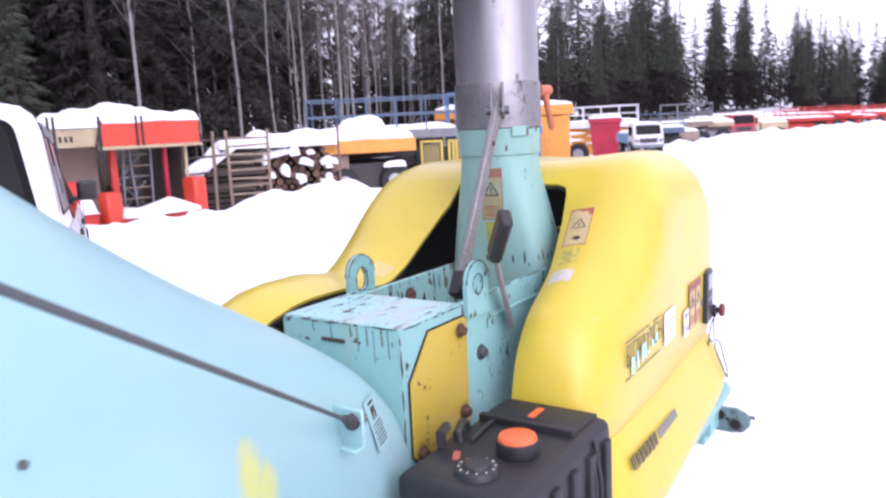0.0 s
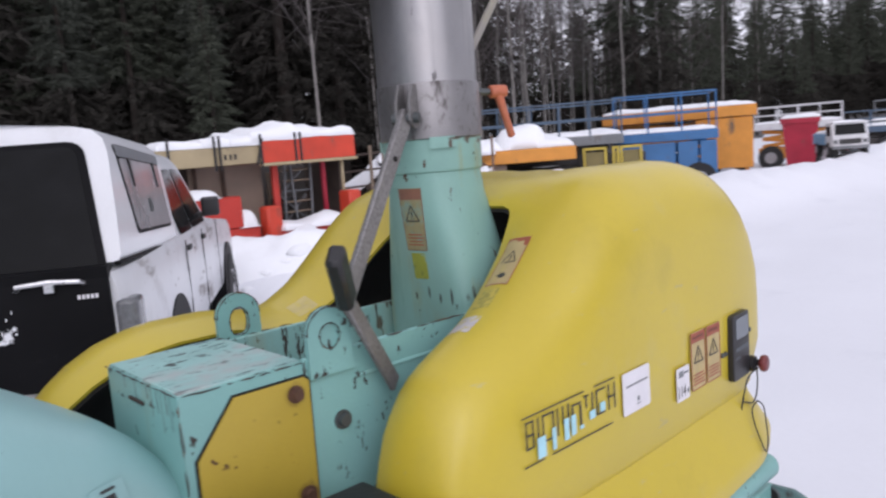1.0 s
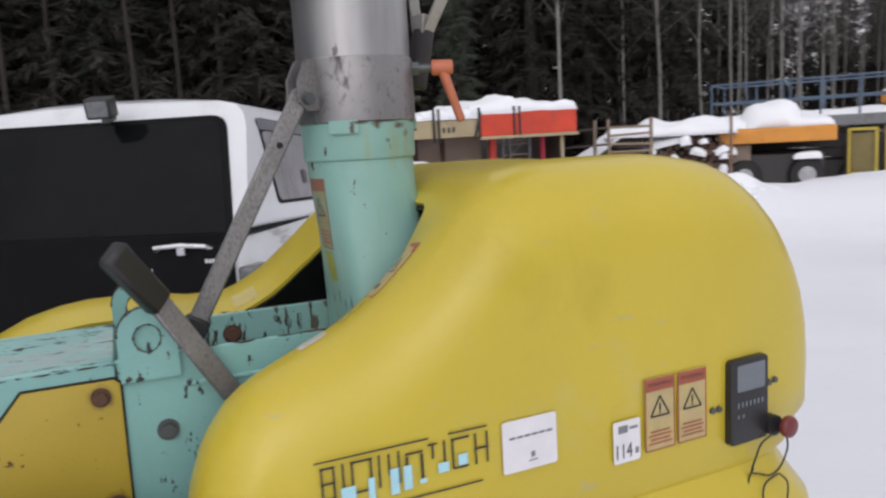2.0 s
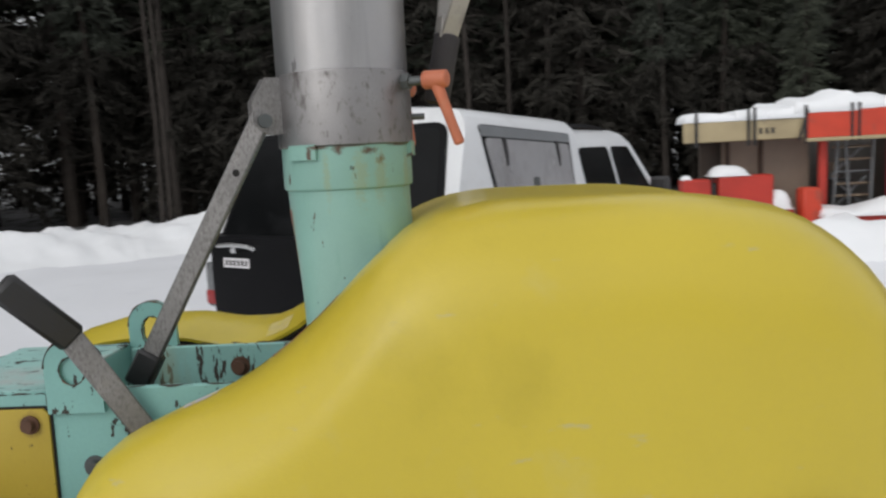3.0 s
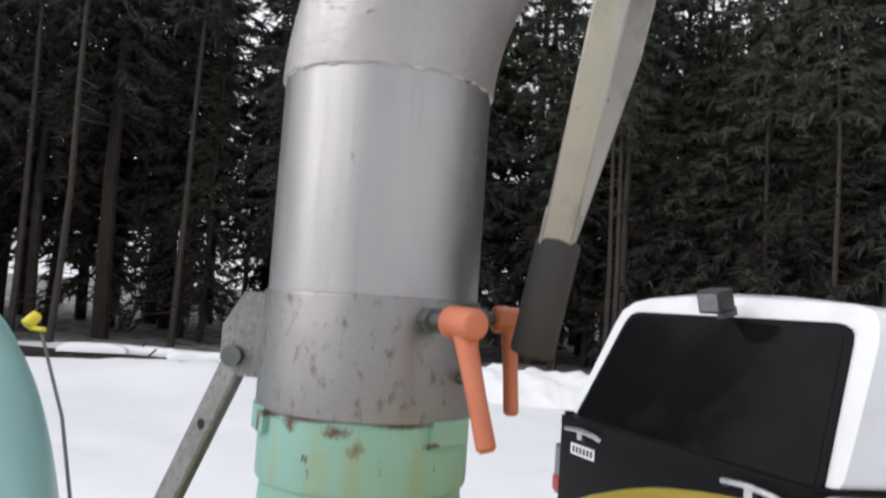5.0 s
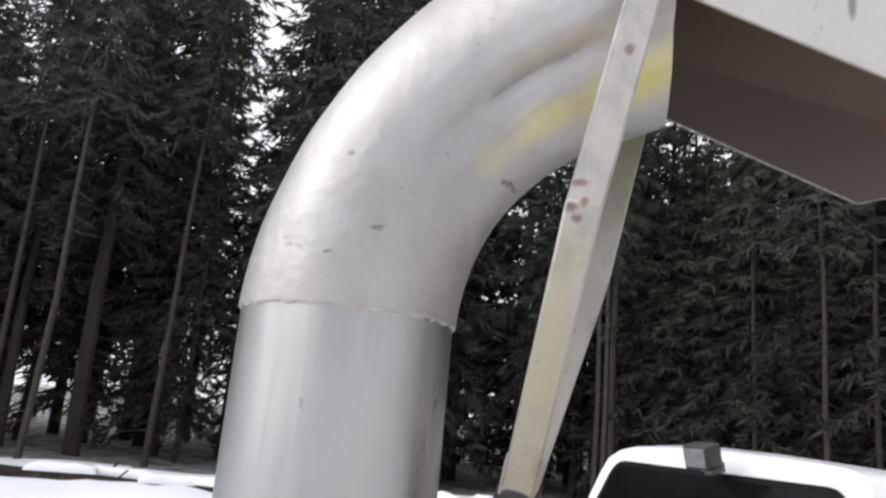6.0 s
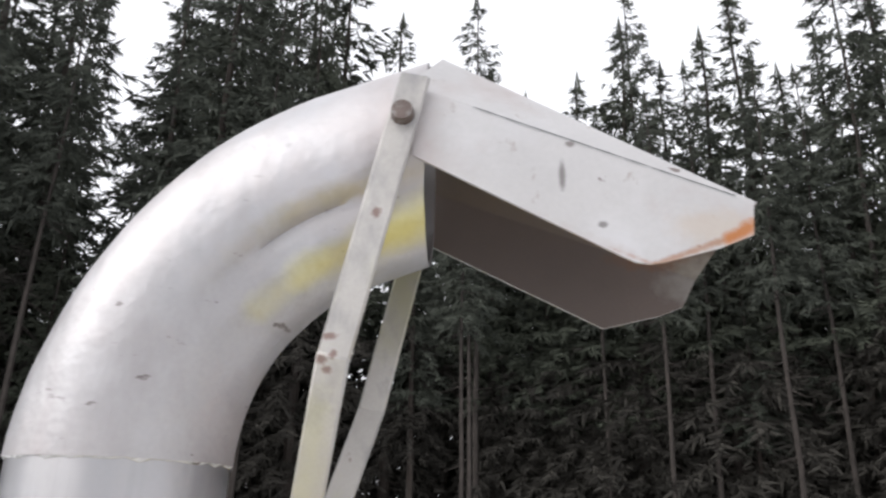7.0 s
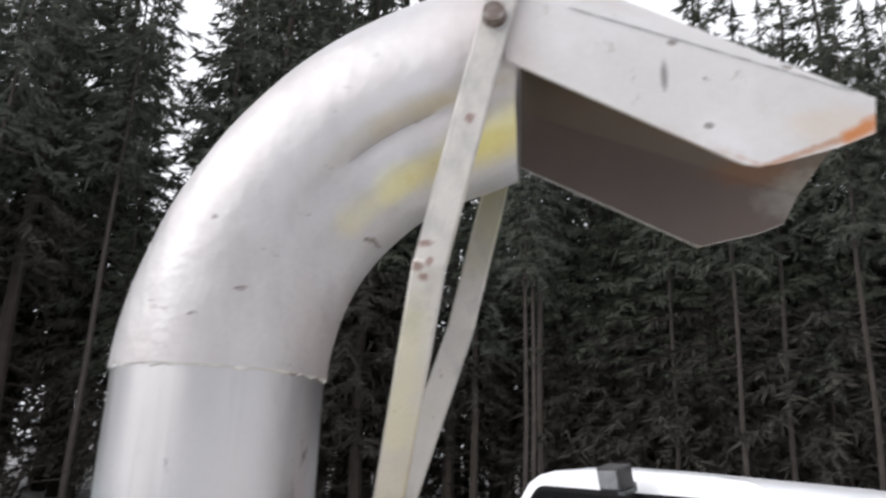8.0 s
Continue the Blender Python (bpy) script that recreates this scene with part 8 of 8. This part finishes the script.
def small_truck(x, y, heading, s, cab_mat, load_mat, label):
    """A parked lorry seen from afar: chassis, cab with windows, load body, wheels."""
    gz = ground_z(x, y) - 0.05
    t = thing("parked_lorry", label, "lorry", pose(x, y, gz, 0, 0, heading) @ Matrix.Diagonal((s, s, s, 1)), "machines parked along the yard")
    box_part("chassis", (-1.9, -0.5, 0.45), (2.0, 0.5, 0.65), M_P_DARK, t)
    bm = bmesh.new()
    rings = []
    for yy in (-0.85, -0.8, 0.8, 0.85):
        k = 0.96 if abs(yy) > 0.82 else 1
        rings.append([(0.75, yy, 0.6), (2.05 * k + 0.05, yy, 0.6), (2.08 * k, yy, 1.15), (1.85 * k, yy, 1.75 * k), (0.8, yy, 1.8 * k)])
    loft(bm, rings)
    bmesh.ops.recalc_face_normals(bm, faces=bm.faces)
    c = part("cab", bm, cab_mat, t)
    for sgn in (-1, 1):
        box_part("cab_window", (0.95, sgn * 0.852 - 0.006, 1.15), (1.75, sgn * 0.852 + 0.006, 1.65), M_GLASS, c, "", 0.003)
    bm = bmesh.new()
    vs = [bm.verts.new(p) for p in ((2.088, -0.70, 1.20), (2.088, 0.70, 1.20), (1.895, 0.66, 1.70), (1.895, -0.66, 1.70))]
    vs += [bm.verts.new(v.co + Vector((0.02, 0, 0.008))) for v in vs]
    for q in ((3, 2, 1, 0), (4, 5, 6, 7), (0, 1, 5, 4), (1, 2, 6, 5), (2, 3, 7, 6), (3, 0, 4, 7)):
        bm.faces.new([vs[i] for i in q])
    part("windscreen", bm, M_GLASS, c)
    box_part("grille", (2.08, -0.5, 0.72), (2.115, 0.5, 0.98), M_P_DARK, c, "", 0.008)
    box_part("bumper", (2.05, -0.86, 0.48), (2.17, 0.86, 0.64), M_P_GREY, t, "", 0.02)
    for sgn in (-1, 1):
        box_part("headlamp", (2.085, sgn * 0.67 - 0.10, 0.76), (2.12, sgn * 0.67 + 0.10, 0.94), M_LENS, c, "", 0.01)
    box_part("load_body", (-1.9, -0.9, 0.7), (0.6, 0.9, 1.25), load_mat, t, "", 0.03)
    for k in range(5):
        xx = -1.8 + k * 0.57
        box_part("body_post", (xx - 0.03, -0.93, 0.7), (xx + 0.03, -0.90, 1.28), load_mat, t, "", 0.005)
    for xx in (-1.1, 1.35):
        for sgn in (-1, 1):
            tyre_part(t, xx, sgn * 0.78, 0.42, 0.42, 0.26)
    snow_cap(t.matrix_world @ Matrix.Translation((-0.65, 0, 1.255)), 2.4, 1.7, 0.18, int(x * 7), "thick snow on a parked lorry")
    snow_cap(t.matrix_world @ Matrix.Translation((1.3, 0, 1.79)), 0.95, 1.5, 0.10, int(x * 9), "thick snow on a parked lorry")
    return t


small_truck(17.3, 5.55, -147, 0.43, M_P_WHITE, M_P_PALEBLUE, "white and pale blue lorry half buried in snow")
small_truck(26.8, 7.40, 30, 0.60, M_P_GREY, M_P_BROWN, "grey lorry with a brown body under snow")
small_truck(36.6, 7.7, -143, 0.70, M_P_CRIMSON, M_P_CRIMSON, "dark red lorry under snow")
small_truck(43.0, 7.5, 135, 0.65, M_P_TAN, M_P_TAN, "tan lorry under snow")
scissor_lift("dark scissor lift with a blue grey railing", 23.6, 7.0, -70, 1.5, 1.1, 1.15, M_P_BLUEGREY, M_P_DARK, M_P_BLUEGREY, 0.45, 75, 0.08)
scissor_lift("dark scissor lift with a brown basket", 29.5, 7.8, -72, 2.0, 1.2, 1.25, M_P_BROWN, M_P_DARK, M_P_GREY, 0.7, 76, 0.08)
scissor_lift("pale scissor lift under snow", 33.0, 7.9, -72, 2.2, 1.3, 1.15, M_P_TAN, M_P_GREY, None, 0.7, 77, 0.16)
k = 0
for d, a in ((48, 8.4), (51, 7.4), (54, 6.4), (57, 5.6), (60, 4.8), (62, 3.9), (64, 3.1), (66, 2.3), (70, 8.4), (74, 6.8), (76, 5.2)):
    x, y = -1.6 + d * math.cos(radians(a)), -0.9 + d * math.sin(radians(a))
    scissor_lift("red scissor lift far along the snowy yard", x, y, -80 + 9 * math.sin(k * 2.1), 3.6, 1.8, ground_z(x, y) + 0.85 + 0.15 * math.sin(k * 1.7), M_P_RED, M_P_RED, M_P_RED, 0.42, 90 + k, 0.10)
    k += 1

# snowy logs lying at the edge of the wood
rng = random.Random(17)
for x, y, a, ln in ((-12.4, 8.6, 58, 3.2), (-10.6, 10.2, 36, 2.4), (-13.4, 9.0, 26, 3.0), (-14.6, 7.4, 52, 3.2), (-11.4, 9.4, 20, 1.9)):
    z = ground_z(x, y) + 0.10
    lg = thing("fallen_log", "dark fallen log capped with snow at the wood edge", "log", pose(x, y, z, 0, rng.uniform(-3, 3), a), "fallen logs")
    bm = bmesh.new()
    rod(bm, (-ln / 2, 0, 0), (ln / 2, 0, 0), 0.15, 0.11, 10)
    part("stem", bm, M_BARK, lg)
    for k in range(3):
        q = rng.uniform(-ln / 2, ln / 2)
        rod_part("branch_stub", (q, 0, 0.05), (q + 0.2, rng.uniform(-0.5, 0.5), rng.uniform(0, 0.35)), 0.02, M_BARK, lg)
    snow_cap(pose(x, y, z + 0.10, 0, 0, a) @ Matrix.Translation((rng.uniform(-0.2, 0.2) * ln, 0, 0)), ln * rng.uniform(0.35, 0.6), 0.32, 0.16, int(100 + x * 3), "snow lying along a fallen log")


def snow_clods(label, line, count, spread, size, seed):
    """Broken lumps of ploughed snow scattered along a bank."""
    rng = random.Random(seed)
    verts, faces = [], []
    ico = bmesh.new()
    bmesh.ops.create_icosphere(ico, subdivisions=2, radius=1)
    ball = [v.co.copy() for v in ico.verts]
    tris = [[v.index for v in f.verts] for f in ico.faces]
    ico.free()
    for k in range(count):
        x, y, nx, ny = along_line(line, rng.random() * 0.999)
        off = rng.gauss(0, spread)
        x, y = x + nx * off, y + ny * off
        s = size * rng.choice((0.5, 0.7, 1.0, 1.0, 1.6)) * rng.uniform(0.7, 1.3)
        o = Vector((x, y, ground_z(x, y) + s * 0.12))
        turn = pose(0, 0, 0, 0, 0, rng.uniform(0, 360)).to_3x3()
        base = len(verts)
        for p in ball:
            q = turn @ Vector((p.x * s * 1.35, p.y * s, p.z * s * 0.62)) * (1 + 0.35 * noise.noise(p * 1.6 + Vector((k * 3.1, 0, 0))))
            verts.append(tuple(o + q))
        faces += [[base + i for i in t] for t in tris]
    ob = raw_part("snow_clods", verts, faces, M_SNOWCAP, smooth=True)
    tagged(ob, label, "snow", kind="stuff")


snow_clods("rough lumps of ploughed snow along the parked machines", [(1.6, 8.2), (3.0, 7.1), (4.6, 6.7), (6.2, 7.0), (7.4, 6.7)], 150, 0.33, 0.075, 4)


def snow_ridge(label, line, half, height, seed):
    """A rough crest of ploughed snow along a line."""
    pts = []
    for a, b in zip(line, line[1:]):
        k = max(1, int(math.dist(a, b) / 0.11))
        pts += [(a[0] + (b[0] - a[0]) * i / k, a[1] + (b[1] - a[1]) * i / k) for i in range(k)]
    verts, faces, m = [], [], 19
    for i, p in enumerate(pts):
        a, b = pts[max(0, i - 6)], pts[min(len(pts) - 1, i + 6)]
        dx, dy = b[0] - a[0], b[1] - a[1]
        ln = math.hypot(dx, dy)
        for k in range(m):
            v = k / (m - 1) * 2 - 1
            w = half * (1 + 0.3 * noise.noise((p[0] * 0.7, p[1] * 0.7, seed)))
            x, y = p[0] - dy / ln * v * w, p[1] + dx / ln * v * w
            e = max(0.0, 1 - v * v) ** 0.9
            q = Vector((x, y, seed * 1.7))
            e *= min(1, i / 12, (len(pts) - 1 - i) / 12)
            h = height * e * (0.75 + 0.55 * noise.noise(q * 0.55) + 0.35 * noise.noise(q * 1.9)) + e * (0.11 * noise.noise(q * 2.8) + 0.06 * noise.noise(q * 5.5) + 0.035 * noise.noise(q * 11))
            verts.append((x, y, ground_z(x, y) + max(-0.04, h) - 0.03 * (1 - e)))
    for i in range(len(pts) - 1):
        for k in range(m - 1):
            a = i * m + k
            faces.append((a, a + 1, a + m + 1, a + m))
    tagged(raw_part("snow_bank", verts, faces, M_SNOWCAP, smooth=True), label, "snow bank", kind="stuff")


snow_ridge("rough crest of ploughed snow before the wood", [(-9.0, 9.3), (-7.4, 11.1), (-6.4, 12.4), (-3, 13.7), (1.5, 14)], 1.6, 0.31, 3)
snow_ridge("rough crest of ploughed snow before the machines", [(1.4, 8.6), (3.0, 7.3), (4.6, 6.9), (6.2, 7.2), (8.0, 6.5)], 0.8, 0.16, 5)
